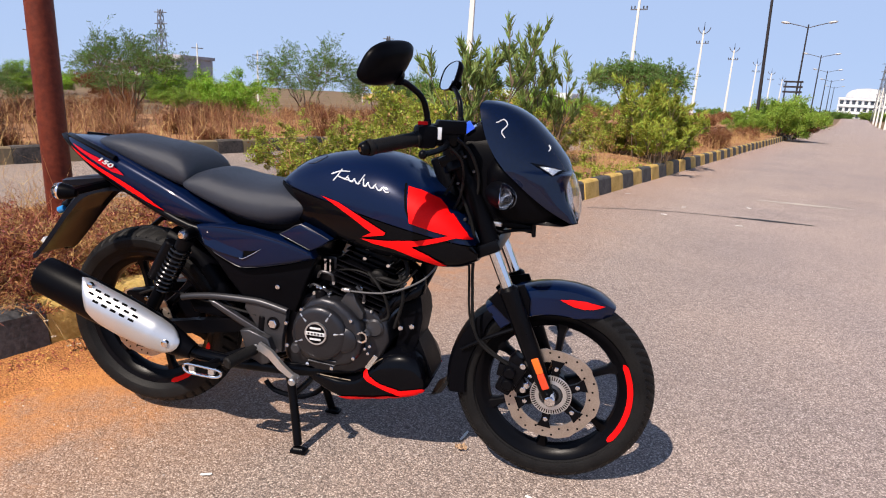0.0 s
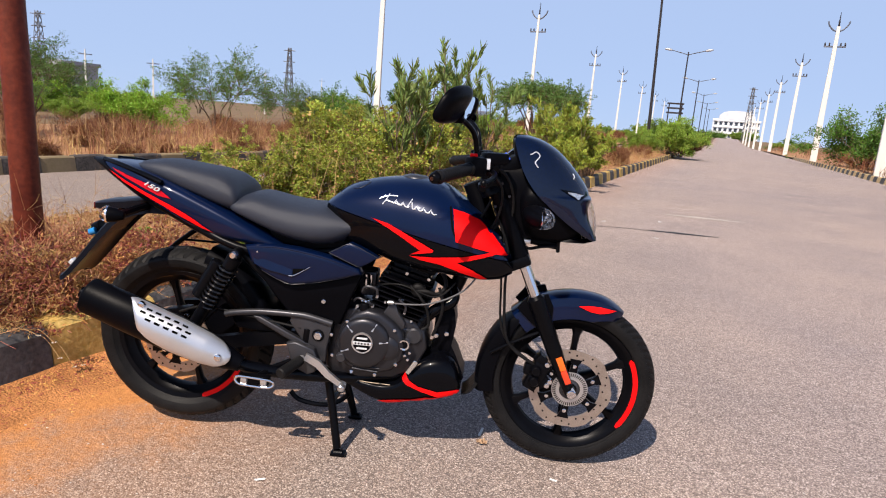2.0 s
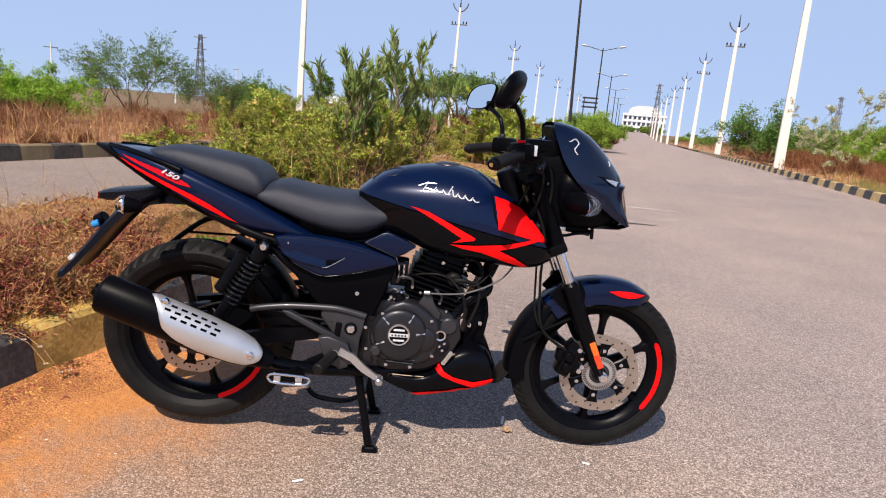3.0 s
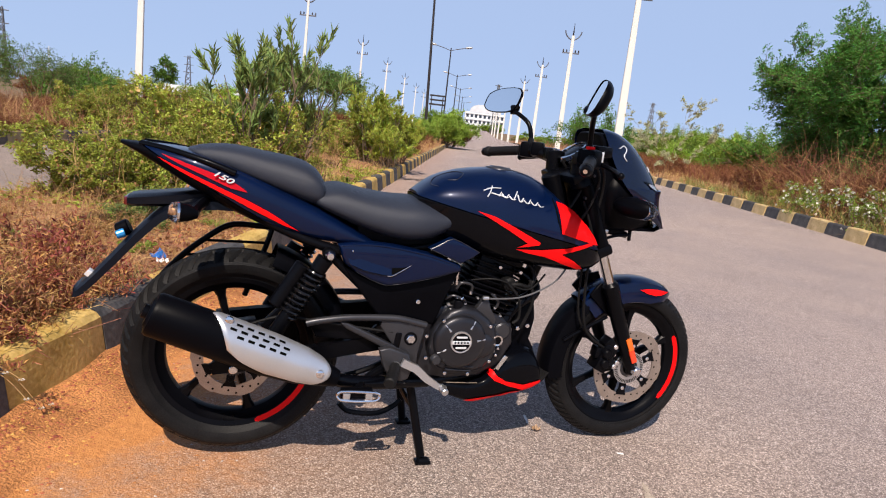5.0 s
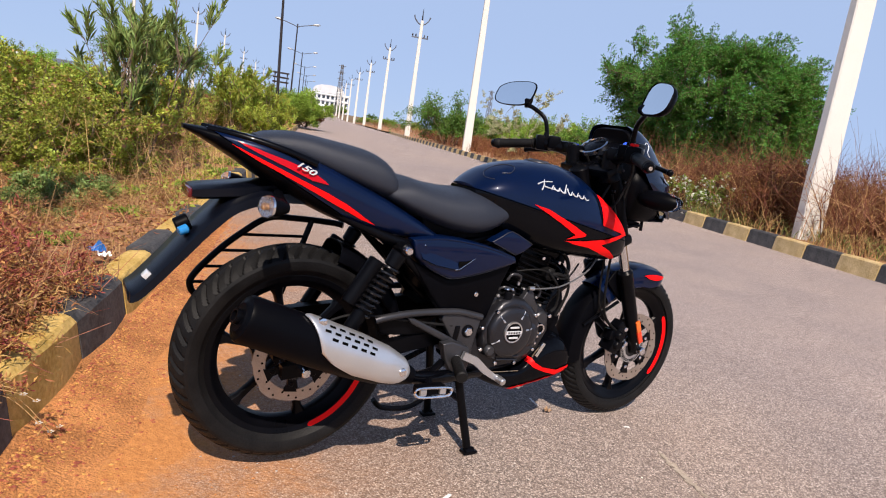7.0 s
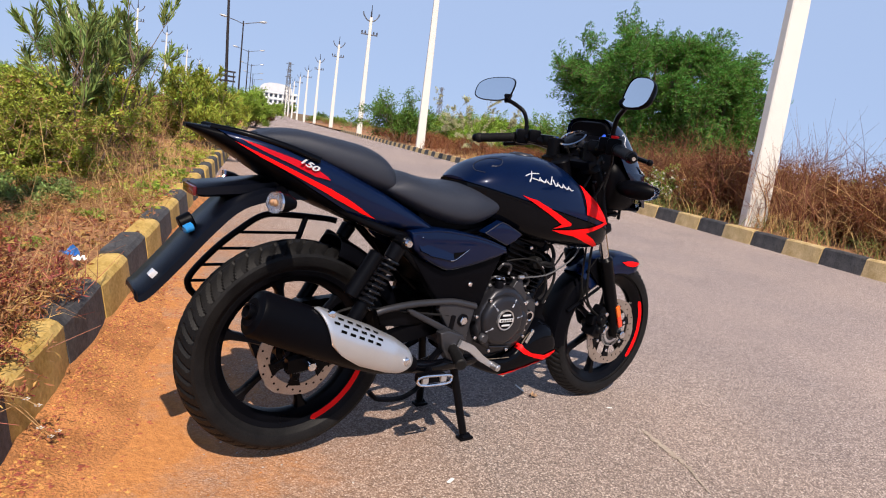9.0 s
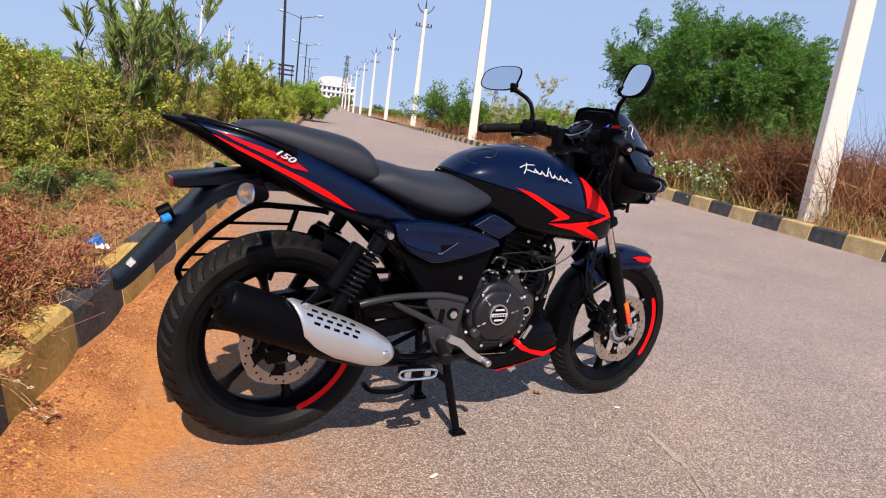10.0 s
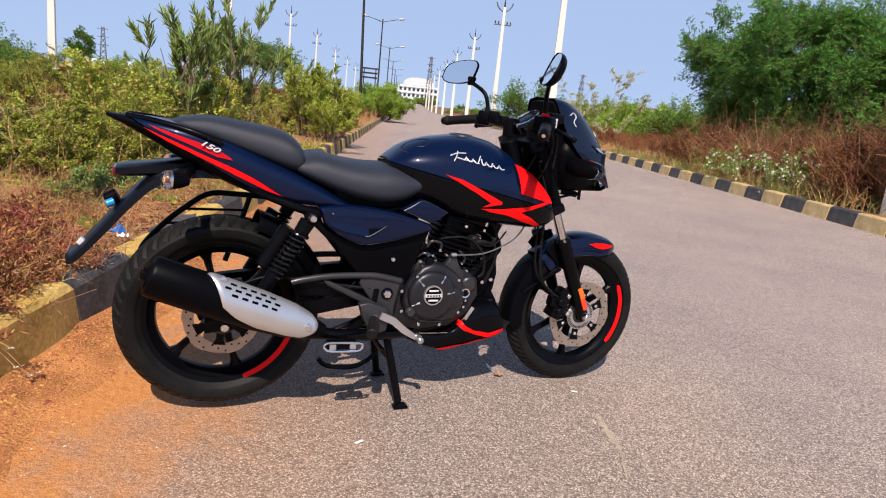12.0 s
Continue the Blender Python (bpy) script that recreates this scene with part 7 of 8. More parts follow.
BUSH = dict(trunks=26, tilt=1.15, foot=0.3, height=0.95, girth=0.010, kids=(5, 4), wander=(0.16, 0.25, 0.3), lift=(0.05, 0.02, 0.0), leaves=12, along=0.6, splay=0.8, leaf_up=0.3, fuzz=0.02, start=0.25, angle=(0.6, 0.7), shrink=0.42, leaf=(0.040, 0.020))
OLEANDER = dict(trunks=9, tilt=0.40, foot=0.14, height=1.15, girth=0.014, kids=(4, 2), wander=(0.09, 0.10, 0.08), lift=(0.07, 0.14, 0.12), leaves=8, along=0.9, splay=0.34, leaf_up=0.25, fuzz=0.006, start=0.22, angle=(0.36, 0.40), shrink=0.42, leaf=(0.11, 0.016))
SHRUB = dict(trunks=14, tilt=0.95, foot=0.25, height=1.3, girth=0.02, kids=(5, 4), wander=(0.14, 0.22, 0.25), lift=(0.06, 0.03, 0.0), leaves=17, along=0.6, splay=0.8, leaf_up=0.25, fuzz=0.06, start=0.3, angle=(0.55, 0.6), shrink=0.5, leaf=(0.078, 0.03))
LANCE = dict(trunks=14, tilt=0.55, foot=0.25, height=1.05, girth=0.012, kids=(4, 3), wander=(0.08, 0.12, 0.1), lift=(0.08, 0.08, 0.06), leaves=7, along=0.9, splay=0.5, leaf_up=0.25, fuzz=0.01, start=0.3, angle=(0.4, 0.5), shrink=0.42, leaf=(0.10, 0.020))


def put(ob, s, v, z=0.15, scale=1.0, turn=0.0, squash=1.0):
    m = Matrix.Translation(at_road(s, v, z)) @ pose(0, 0, 0, 0, 0, turn)
    return m @ Matrix.Diagonal((scale, scale, scale * squash, 1))


def again(ob, s, v, z=0.15, scale=1.0, turn=0.0, squash=1.0, label=""):
    c = copy_thing(ob, put(ob, s, v, z))
    c.matrix_basis = put(ob, s, v, z, scale, turn, squash)
    if label:
        c["label"] = label
    return c


def feather_tree(name, label, seed, r, zc, leaf_mat, at, clumps=70, twigs=16, leaflets=34, twig=0.42, leaf=(0.055, 0.017), limbs=7, foot=0.2, girth=0.05, shoots=(), low=0.25, stem_mat=None):
    """A thorn tree: limbs fan out to clumps of arching twigs, each a flat spray of tiny leaflets."""
    rng = np.random.default_rng(seed)
    th = thing(name, label, "tree", at=at)
    r = np.array(r, float)
    stems, sites, ds = [], [], []
    knots = []
    for k in range(limbs):
        a = 2 * math.pi * (k + 0.6 * rng.random()) / limbs
        tip = np.array([math.cos(a), math.sin(a), rng.uniform(-0.3, 0.5)]) * r * rng.uniform(0.35, 0.65) + np.array([0, 0, zc])
        base = np.array([math.cos(a), math.sin(a), 0]) * foot * rng.random() - np.array([0, 0, 0.1])
        t = np.linspace(0, 1, 7)[:, None]
        path = base + (tip - base) * np.concatenate([t ** 1.25, t ** 1.25, t ** 0.8], 1) + rng.normal(size=(7, 3)) * 0.06 * r[2] * np.sin(math.pi * t)
        stems.append((path, girth))
        knots += list(path[3:])
    knots = np.array(knots)
    centres = []
    while len(centres) < clumps:
        d = rng.normal(size=3)
        d /= np.linalg.norm(d)
        if d[2] < -low:
            continue
        lump = 0.9 + 0.35 * noise.noise(Vector(d) * 1.9 + Vector((seed, 0, 0)))
        q = d * r * lump * rng.uniform(0.5, 1.0) ** 0.5 + np.array([0, 0, zc])
        centres.append((q, d))
    for q, d in [(np.array(p, float), np.array([0.1, 0, 1.0])) for p in shoots] + centres:
        i = int(np.argmin(((knots - q) ** 2).sum(1)))
        t = np.linspace(0, 1, 5)[:, None]
        path = knots[i] + (q - knots[i]) * t + np.array([0, 0, 0.12]) * np.sin(math.pi * t) + rng.normal(size=(5, 3)) * 0.05 * t
        stems.append((path, girth * 0.35))
        for _ in range(twigs):
            o = path[2] + (q - path[2]) * rng.uniform(0.3, 1.05) + rng.normal(size=3) * 0.1 * twig / 0.42
            td = d * 0.75 + rng.normal(size=3) * 0.55 + np.array([0, 0, 0.25])
            td /= np.linalg.norm(td)
            ln = twig * rng.uniform(0.5, 1.25)
            u = np.linspace(0, 1, 4)[:, None]
            tp = o + td * ln * u - np.array([0, 0, 0.22 * ln]) * u ** 2
            stems.append((tp, girth * 0.10))
            side = np.cross(td, np.array([0, 0, 1.0]) + rng.normal(size=3) * 0.4)
            side /= np.linalg.norm(side) + 1e-9
            w = rng.uniform(0.12, 1.0, leaflets)
            sg = np.where(rng.random(leaflets) < 0.5, -1.0, 1.0)
            reach = rng.uniform(0.0, 0.30, leaflets) * ln * (1.15 - w)
            pos = o + td * ln * w[:, None] - np.array([0, 0, 0.22 * ln]) * (w ** 2)[:, None] + side * (sg * reach)[:, None] + rng.normal(size=(leaflets, 3)) * 0.012
            sites.append(pos)
            ds.append(td * 0.6 + side * sg[:, None] * 0.7 + rng.normal(size=(leaflets, 3)) * 0.3)
    ribbons("stem", [p for p, _ in stems], [max(g, 0.003) for _, g in stems], rng, stem_mat or BARK, th)
    leaves_mesh("crown", np.concatenate(sites), np.concatenate(ds), leaf[0], leaf[1], rng, leaf_mat, th)
    return th


# the median
bush = plant("bush", "sprawling yellow-green bush growing in the median", "bush", 11, BUSH, LEAF_YELLOW, at=put(None, 5.3, -2.35, 0.15, 1.08, 0, 0.88), extra=(LEAF_STRAW, 1500, 0.04))
again(bush, 4.1, -2.1, 0.15, 0.82, 80, 0.8)
again(bush, 6.6, -2.2, 0.15, 0.98, 200, 0.85)
again(bush, 3.25, -2.3, 0.15, 0.72, 150, 0.8, "low yellow-green bush beside bare red soil")
again(bush, 8.6, -2.5, 0.15, 0.95, 300, 0.8)
greenbush = plant("bush", "leafy yellow-green bush spilling over the kerb", "bush", 12, LANCE, LEAF_YELLOW, at=put(None, 10.6, -1.25, 0.15, 1.05), extra=(LEAF_GREEN, 900, 0.05))
again(greenbush, 9.9, -0.85, 0.12, 0.75, 70, 0.8)
again(greenbush, 11.5, -0.8, 0.12, 0.85, 190, 0.85)
again(greenbush, 13.2, -1.5, 0.15, 0.9, 30)
again(bush, 11.8, -2.2, 0.15, 1.0, 20, 0.85)
again(greenbush, 15.4, -1.7, 0.15, 0.55, 120)
again(bush, 18.5, -1.8, 0.15, 0.6, 210, 0.7)
oleander = plant("oleander", "upright oleander shrub with long narrow leaves", "shrub", 15, OLEANDER, LEAF_OLEANDER, at=put(None, 5.0, -1.75, 0.15, 1.12))
again(oleander, 7.5, -1.85, 0.15, 1.22, 140)
again(oleander, 11.9, -1.55, 0.15, 0.9, 250, 1.05, "thin pale oleander by the kerb")
shrub = plant("shrub", "dusty olive shrub leaning over the road edge", "shrub", 16, SHRUB, LEAF_GREEN, at=put(None, 33.5, -0.9, 0.15, 1.25))
again(shrub, 36, -1.2, 0.15, 1.2, 130)
again(shrub, 30, -1.9, 0.15, 0.75, 40)
browny = plant("shrub", "half-withered brown shrub at the road edge", "shrub", 17, SHRUB, LEAF_BROWN, at=put(None, 34.5, -0.35, 0.1, 0.95, 33, 0.8))
for s, v, sc in ((42, -1.6, 1.1), (50, -1.4, 1.1), (63, -1.6, 1.2), (78, -1.5, 1.2), (95, -1.6, 1.3), (120, -1.6, 1.4)):
    again(shrub, s, v, 0.1, sc, s * 37, 0.9)

# the far side
lime = plant("shrub", "bright lime-green thorn shrub among brown weeds", "shrub", 21, SHRUB, LEAF_LIME, at=put(None, 10.3, -12.2, 0.1, 0.85, 0, 0.95))
thorn = feather_tree("thorn_tree", "feathery green thorn tree beyond the side road", 22, (1.5, 1.5, 0.75), 1.25, LEAF_DULL, put(None, 13.0, -12.0, 0.1), 46, 12, 26, 0.5, (0.06, 0.018), 7, 0.15, 0.03, ((0.9, -0.4, 2.2), (-0.8, 0.5, 2.1), (0.1, 0.9, 2.2)))
bigshrub = plant("shrub", "broad green thorn shrub behind the side road", "shrub", 23, SHRUB, LEAF_GREEN, at=put(None, -0.5, -12.5, 0.1, 0.95))
feather = feather_tree("thorn_tree", "feathery dark green thorn bush with gaps", 26, (1.25, 1.25, 0.6), 1.15, LEAF_DULL, put(None, 7.3, -12.0, 0.1), 44, 13, 28, 0.42, (0.05, 0.016), 8, 0.15, 0.025, ((0.5, 0.3, 1.85), (-0.7, 0.1, 1.8)))
again(feather, 4.6, -12.6, 0.1, 0.6, 110, 0.9)
feather_tree("thorn_tree", "flat-topped dark green thorn tree", 24, (2.3, 3.1, 0.6), 2.3, LEAF_DULL, put(None, 33, -7.9, 0.1), 80, 12, 24, 0.75, (0.12, 0.045), 8, 0.3, 0.07, (), 0.15)
feather_tree("small_tree", "small round dark green tree on a thin stem", 27, (0.5, 0.5, 0.55), 2.05, LEAF_DARK, put(None, 26.9, -13.4, 0.1), 30, 11, 22, 0.25, (0.07, 0.03), 4, 0.05, 0.03, (), 0.95)
again(thorn, 17.2, -12.5, 0.1, 0.8, 120)
again(feather, 1.8, -14.5, 0.1, 0.7, 200)
again(bush, 2.5, -10.2, 0.1, 1.0, 70)
dark = plant("shrub", "dark green far shrub", "shrub", 25, dict(SHRUB, leaves=7), LEAF_DARK, at=put(None, 20, -13, 0.1, 1.2))
again(bigshrub, 23.5, -14, 0.1, 0.9, 300)
again(lime, 30, -11, 0.1, 1.0, 30)
again(bush, 15, -8.2, 0.1, 1.1, 260)
again(bush, 19, -8.6, 0.1, 1.2, 310)
again(bush, 12, -7.9, 0.1, 0.9, 15)
rr = random.Random(7)
for k in range(46):
    s = rr.uniform(18, 150)
    again(rr.choice((shrub, bigshrub, dark, lime, thorn, browny)), s, -rr.uniform(16, 60), 0, rr.uniform(0.9, 1.7), rr.uniform(0, 360), rr.uniform(0.7, 1.0))
for k in range(14):
    again(rr.choice((bigshrub, dark, thorn)), rr.uniform(-12, 18), -rr.uniform(19, 45), 0, rr.uniform(0.7, 1.0), rr.uniform(0, 360), rr.uniform(0.6, 0.9))

# the right verge
tree = feather_tree("tree", "wide dense green thorn tree on the verge", 31, (3.1, 3.1, 2.15), 2.4, LEAF_THORN, put(None, 14.5, 11.1, 0.1), 270, 30, 38, 0.5, (0.075, 0.025), 14, 0.35, 0.06, ((-1.3, 0.9, 4.8), (-1.0, 0.8, 4.5), (-2.3, 1.4, 4.0), (0.9, -0.6, 4.5), (-2.8, 1.7, 3.3)), 0.85)
again(bush, 13.5, 8.6, 0.1, 0.8, 50, 0.8)
flower = plant("flowering_shrub", "pale shrub with white blossoms beside brown weeds", "shrub", 32, dict(BUSH, trunks=9, leaves=3, height=0.75), LEAF_GREEN, at=put(None, 9.3, 7.62, 0.12, 1.05), extra=(PETAL, 210, 0.06))
again(flower, 10.9, 7.66, 0.12, 0.95, 130)
plant("sapling", "slender sapling with pale dusty leaves on the verge", "sapling", 33, dict(BUSH, trunks=5, tilt=0.22, foot=0.12, height=2.5, kids=(8, 4), leaves=6, leaf=(0.075, 0.032), angle=(0.35, 0.5), shrink=0.32), LEAF_PALE, at=put(None, 22.0, 7.85, 0.1, 1.05))
again(bigshrub, 44, 10.5, 0, 1.2, 20)
again(dark, 42, 9.4, 0, 2.3, 70, 1.0, "large dark green rounded shrub on the verge")
band = random.Random(21)
for k in range(44):
    again(band.choice((dark, bigshrub, shrub, shrub)), 20 + 1.8 * k + band.uniform(-1, 1), 15 + 0.2 * k + band.uniform(-2, 4), 0, band.uniform(1.6, 2.25), band.uniform(0, 360), band.uniform(0.7, 0.95))
again(lime, 5.0, 11.5, 0, 1.0, 10)
again(dark, 2.0, 12.5, 0, 1.1, 10)
for k in range(40):
    s = rr.uniform(24, 170)
    again(rr.choice((shrub, bigshrub, dark, dark, lime)), s, rr.uniform(10, 60), 0, rr.uniform(0.8, 1.5), rr.uniform(0, 360), rr.uniform(0.6, 0.9))
for k in range(14):
    again(rr.choice((bigshrub, dark)), rr.uniform(-8, 24), rr.uniform(26, 60), 0, rr.uniform(1.0, 1.5), rr.uniform(0, 360), rr.uniform(0.6, 0.9))


for k in range(18):
    again(rr.choice((dark, bigshrub)), rr.uniform(285, 322), rr.uniform(-34, 34), 1.3, rr.uniform(2.2, 3.2), rr.uniform(0, 360), 0.8)
for k in range(26):
    s = rr.uniform(165, 285)
    again(rr.choice((dark, bigshrub, shrub)), s, rr.choice((-1, 1)) * rr.uniform(11, 60) + 3, rise(s) * 0.3 - 0.1, rr.uniform(1.5, 2.4), rr.uniform(0, 360), 0.75)


def weeds(name, label, n, area, height, width, mat, seed, z=0.15, bend=0.5, forks=2, wild=0.25, segs=4, edge=None, keep=None):
    """A stand of dry stalks over a patch of the road's plan: area is (s0, s1, v0, v1)."""
    rng = np.random.default_rng(seed)
    paths, widths = [], []
    while len(widths) < n:
        s, v = rng.uniform(area[0], area[1]), rng.uniform(area[2], area[3])
        if noise.noise(Vector((s * 0.9, v * 0.9, seed))) < -0.12 + 0.3 * rng.random() - 0.15:
            continue
        if keep and not keep(s, v):
            continue
        p = np.array(at_road(s, v, z + bumpy(s, v) * 0.5))
        h = rng.uniform(*height)
        a = rng.uniform(0, 2 * math.pi)
        lean = np.array([math.cos(a), math.sin(a), 0]) * bend * rng.random()
        t = np.linspace(0, 1, segs)[:, None]
        path = p + np.array([0, 0, 1]) * h * (t - 0.25 * bend * t ** 2) + lean * h * t ** 1.7 + rng.normal(size=(segs, 3)) * wild * h * 0.12 * t
        paths.append(path)
        widths.append(width * rng.uniform(0.6, 1.3))
        for _ in range(forks):
            i = rng.integers(1, segs - 1)
            d = rng.normal(size=3) * 0.5 + np.array([0, 0, 0.55])
            q = path[i]
            u = np.linspace(0, 1, 3)[:, None]
            paths.append(q + d * h * 0.35 * u + rng.normal(size=(3, 3)) * 0.03 * h * u)
            widths.append(width * 0.6)
    ob = ribbons(name, paths, widths, rng, mat)
    return tagged(ob, label, "weeds", "", "stuff")


weeds("straw_grass", "dry straw-coloured grass on the median", 6000, (-2.5, 3.6, -2.85, -0.70), (0.05, 0.24), 0.0020, STRAW, 41, 0.16, 1.0, 1, 0.5)
weeds("straw_grass", "dry straw-coloured grass further along the median", 5000, (3.6, 30, -2.8, -0.75), (0.12, 0.4), 0.0030, STRAW, 42, 0.16, 0.8, 1, 0.5)
weeds("red_weeds", "withered pink-red weeds by the kerb", 4600, (-1.3, 0.75, -1.75, -0.86), (0.10, 0.36), 0.0030, PINK, 43, 0.16, 1.3, 6, 1.8, 6)
weeds("fallen_twigs", "sprawling fallen pink-brown twigs on the median", 2600, (-2.4, 2.6, -2.4, -0.80), (0.05, 0.18), 0.0028, PINK, 48, 0.16, 2.6, 4, 1.2, 5)
weeds("fallen_twigs", "sprawling dead brown twigs on the median", 2600, (-2.4, 4.6, -2.6, -0.72), (0.05, 0.18), 0.0030, MIDSTEM, 49, 0.16, 2.6, 4, 1.2, 5)
weeds("kerb_tangle", "dense tangle of dark dead stalks along the kerb", 4200, (-1.6, 1.0, -1.5, -0.74), (0.03, 0.10), 0.0028, RUSTSTEM, 62, 0.17, 1.6, 4, 1.2, 5)
weeds("kerb_tangle", "dense dark red-brown stalks lying over the kerb top", 2200, (-0.6, 0.75, -1.0, -0.745), (0.03, 0.11), 0.0030, RUSTSTEM, 92, 0.185, 1.6, 4, 1.2, 5)
weeds("kerb_straw", "straw and pale stalks bent over the kerb top", 1400, (-0.6, 0.85, -1.1, -0.73), (0.04, 0.13), 0.0016, STRAW, 93, 0.19, 1.5, 3, 1.1, 5)
weeds("kerb_grass", "short green grass tufts on the kerb edge", 900, (-0.5, 1.1, -1.05, -0.72), (0.04, 0.12), 0.0022, GRASS, 94, 0.18, 1.2, 3, 0.9, 5, None, lambda s, v: noise.noise(Vector((s * 4.0, v * 4.0, 5.0))) > 0.05)
weeds("median_weeds", "brown dry weeds along the far median", 3200, (11.5, 33, -2.7, -0.85), (0.2, 0.6), 0.005, MIDSTEM, 64, 0.14, 0.8, 4, 0.7)
weeds("bush_grass", "dry stalks and grass growing through the bushes", 550, (2.6, 9.0, -2.7, -1.0), (0.3, 0.9), 0.0030, STRAW, 50, 0.16, 0.7, 4, 0.8)
weeds("bush_grass", "brown stalks growing through the bushes", 350, (2.6, 9.0, -2.7, -1.0), (0.4, 1.0), 0.0034, DRYSTEM, 58, 0.16, 0.7, 5, 0.8)
weeds("dead_stalks", "tangled brown dead stalks by the kerb", 1300, (-2.2, 1.5, -2.3, -0.68), (0.15, 0.45), 0.0022, MIDSTEM, 44, 0.16, 1.0, 4, 0.8)
weeds("tall_straw", "tall pale dry weeds round the post", 500, (-0.6, 1.1, -2.5, -1.15), (0.3, 0.62), 0.0016, STRAW, 45, 0.16, 0.6, 5, 0.7)
weeds("dead_stalks", "brown dead stalks scattered on the red soil", 2200, (1.0, 4.8, -2.7, -0.75), (0.06, 0.26), 0.0022, MIDSTEM, 46, 0.16, 1.2, 3, 0.8)
weeds("kerb_straw", "straw hanging over the kerb edge", 160, (-1.6, 1.1, -0.84, -0.76), (0.03, 0.10), 0.0016, STRAW, 47, 0.19, 1.4, 2, 0.9)
weeds("brown_thicket", "rust-brown dry weed thicket beyond the side road", 13000, (-5, 24, -13, -6.85), (0.3, 0.78), 0.006, DRYSTEM, 51, 0.1, 0.5, 3, 0.5)
weeds("tan_thicket", "tan dry stalks mixed into the brown thicket", 6000, (-5, 26, -12, -6.85), (0.3, 0.7), 0.006, MIDSTEM, 59, 0.1, 0.5, 2, 0.5)
weeds("brown_thicket", "rust-brown dry weeds further off", 4000, (30, 90, -22, -7.0), (0.6, 1.2), 0.016, DRYSTEM, 52, 0.05, 0.35, 3, 0.5)
weeds("brown_thicket", "rust-brown tangled dry thicket on the verge", 11000, (1.0, 14.0, 7.8, 11), (0.9, 1.9), 0.0068, RUSTSTEM, 53, 0.12, 1.2, 6, 0.9)
weeds("brown_thicket", "rust-brown dry weeds along the verge", 6000, (13.0, 42, 7.9, 14), (0.4, 0.9), 0.010, RUSTSTEM, 54, 0.12, 0.4, 4, 0.5)
weeds("tan_thicket", "tan curved stalks in the brown verge thicket", 2600, (1.0, 14.0, 7.7, 9.6), (0.6, 1.6), 0.006, MIDSTEM, 67, 0.12, 1.1, 4, 0.9)
weeds("verge_grass", "low green grass along the verge kerb", 4200, (1.0, 20, 7.0, 8.4), (0.1, 0.4), 0.006, GRASS, 68, 0.12, 0.9, 3, 0.6, 4, None, lambda s, v: v > right_kerb(s) + 0.18)
weeds("verge_straw", "straw and low grass behind the kerb", 3400, (0.5, 24, 7.0, 9.0), (0.15, 0.5), 0.005, STRAW, 55, 0.12, 0.8, 2, 0.6, 4, None, lambda s, v: v > right_kerb(s) + 0.18)
weeds("verge_straw", "dry straw along the far kerb", 2400, (-6, 30, -8.2, -6.8), (0.15, 0.5), 0.006, STRAW, 56, 0.1, 0.7, 2, 0.6)
weeds("brown_thicket", "rust-brown weeds far along the road", 3500, (40, 120, 8.3, 26), (0.6, 1.2), 0.016, DRYSTEM, 57, 0.05, 0.35, 2, 0.5)

# low red-brown clumps crowding the kerb
redclump = plant("dry_clump", "low withered red-brown weed clump spilling over the kerb", "weed", 65, dict(BUSH, trunks=26, height=0.28, girth=0.0045, kids=(5, 3), leaves=4, leaf=(0.030, 0.008), foot=0.14, tilt=1.3), LEAF_PINK, REDSTEM, at=put(None, 0.1, -1.05, 0.16, 0.8))
dryclump = plant("dry_clump", "low tangled straw-brown weed clump by the kerb", "weed", 66, dict(BUSH, trunks=24, height=0.26, girth=0.004, kids=(4, 3), leaves=3, leaf=(0.030, 0.006), foot=0.15, tilt=1.3), LEAF_STRAW, MIDSTEM, at=put(None, -0.3, -1.05, 0.16, 0.8))
clump_rng = random.Random(12)
for k in range(56):
    s = clump_rng.uniform(-1.5, 0.9)
    again(redclump if clump_rng.random() < 0.5 else dryclump, s, -clump_rng.uniform(1.0, 1.7), 0.15, clump_rng.uniform(0.7, 1.15), clump_rng.uniform(0, 360), clump_rng.uniform(0.7, 1.0))
for k in range(16):
    again(dryclump, clump_rng.uniform(0.9, 4.2), -clump_rng.uniform(0.95, 2.4), 0.15, clump_rng.uniform(0.5, 0.9), clump_rng.uniform(0, 360), clump_rng.uniform(0.6, 0.9))

for k in range(15):
    again((redclump, dryclump)[k % 2], -0.55 + 0.085 * k + clump_rng.uniform(-0.04, 0.04), -clump_rng.uniform(0.92, 1.02), 0.17, clump_rng.uniform(0.60, 0.80), clump_rng.uniform(0, 360), clump_rng.uniform(0.7, 0.9))
tuft = plant("green_tuft", "low bright green weed among dead stalks", "weed", 69, dict(BUSH, trunks=12, height=0.22, girth=0.003, kids=(4, 3), leaves=7, leaf=(0.026, 0.012), foot=0.10, tilt=1.1), LEAF_OLEANDER, GRASS, at=put(None, 2.62, -1.47, 0.16, 1.0))
for s, v, sc in ((2.85, -1.38, 0.95), (2.45, -1.62, 0.8), (3.3, -1.25, 0.6), (2.2, -1.35, 0.4), (0.72, -0.98, 0.62), (0.30, -1.12, 0.6), (0.05, -0.86, 0.5), (1.15, -1.25, 0.6)):
    again(tuft, s, v, 0.16, sc, 97 * s, 0.85)


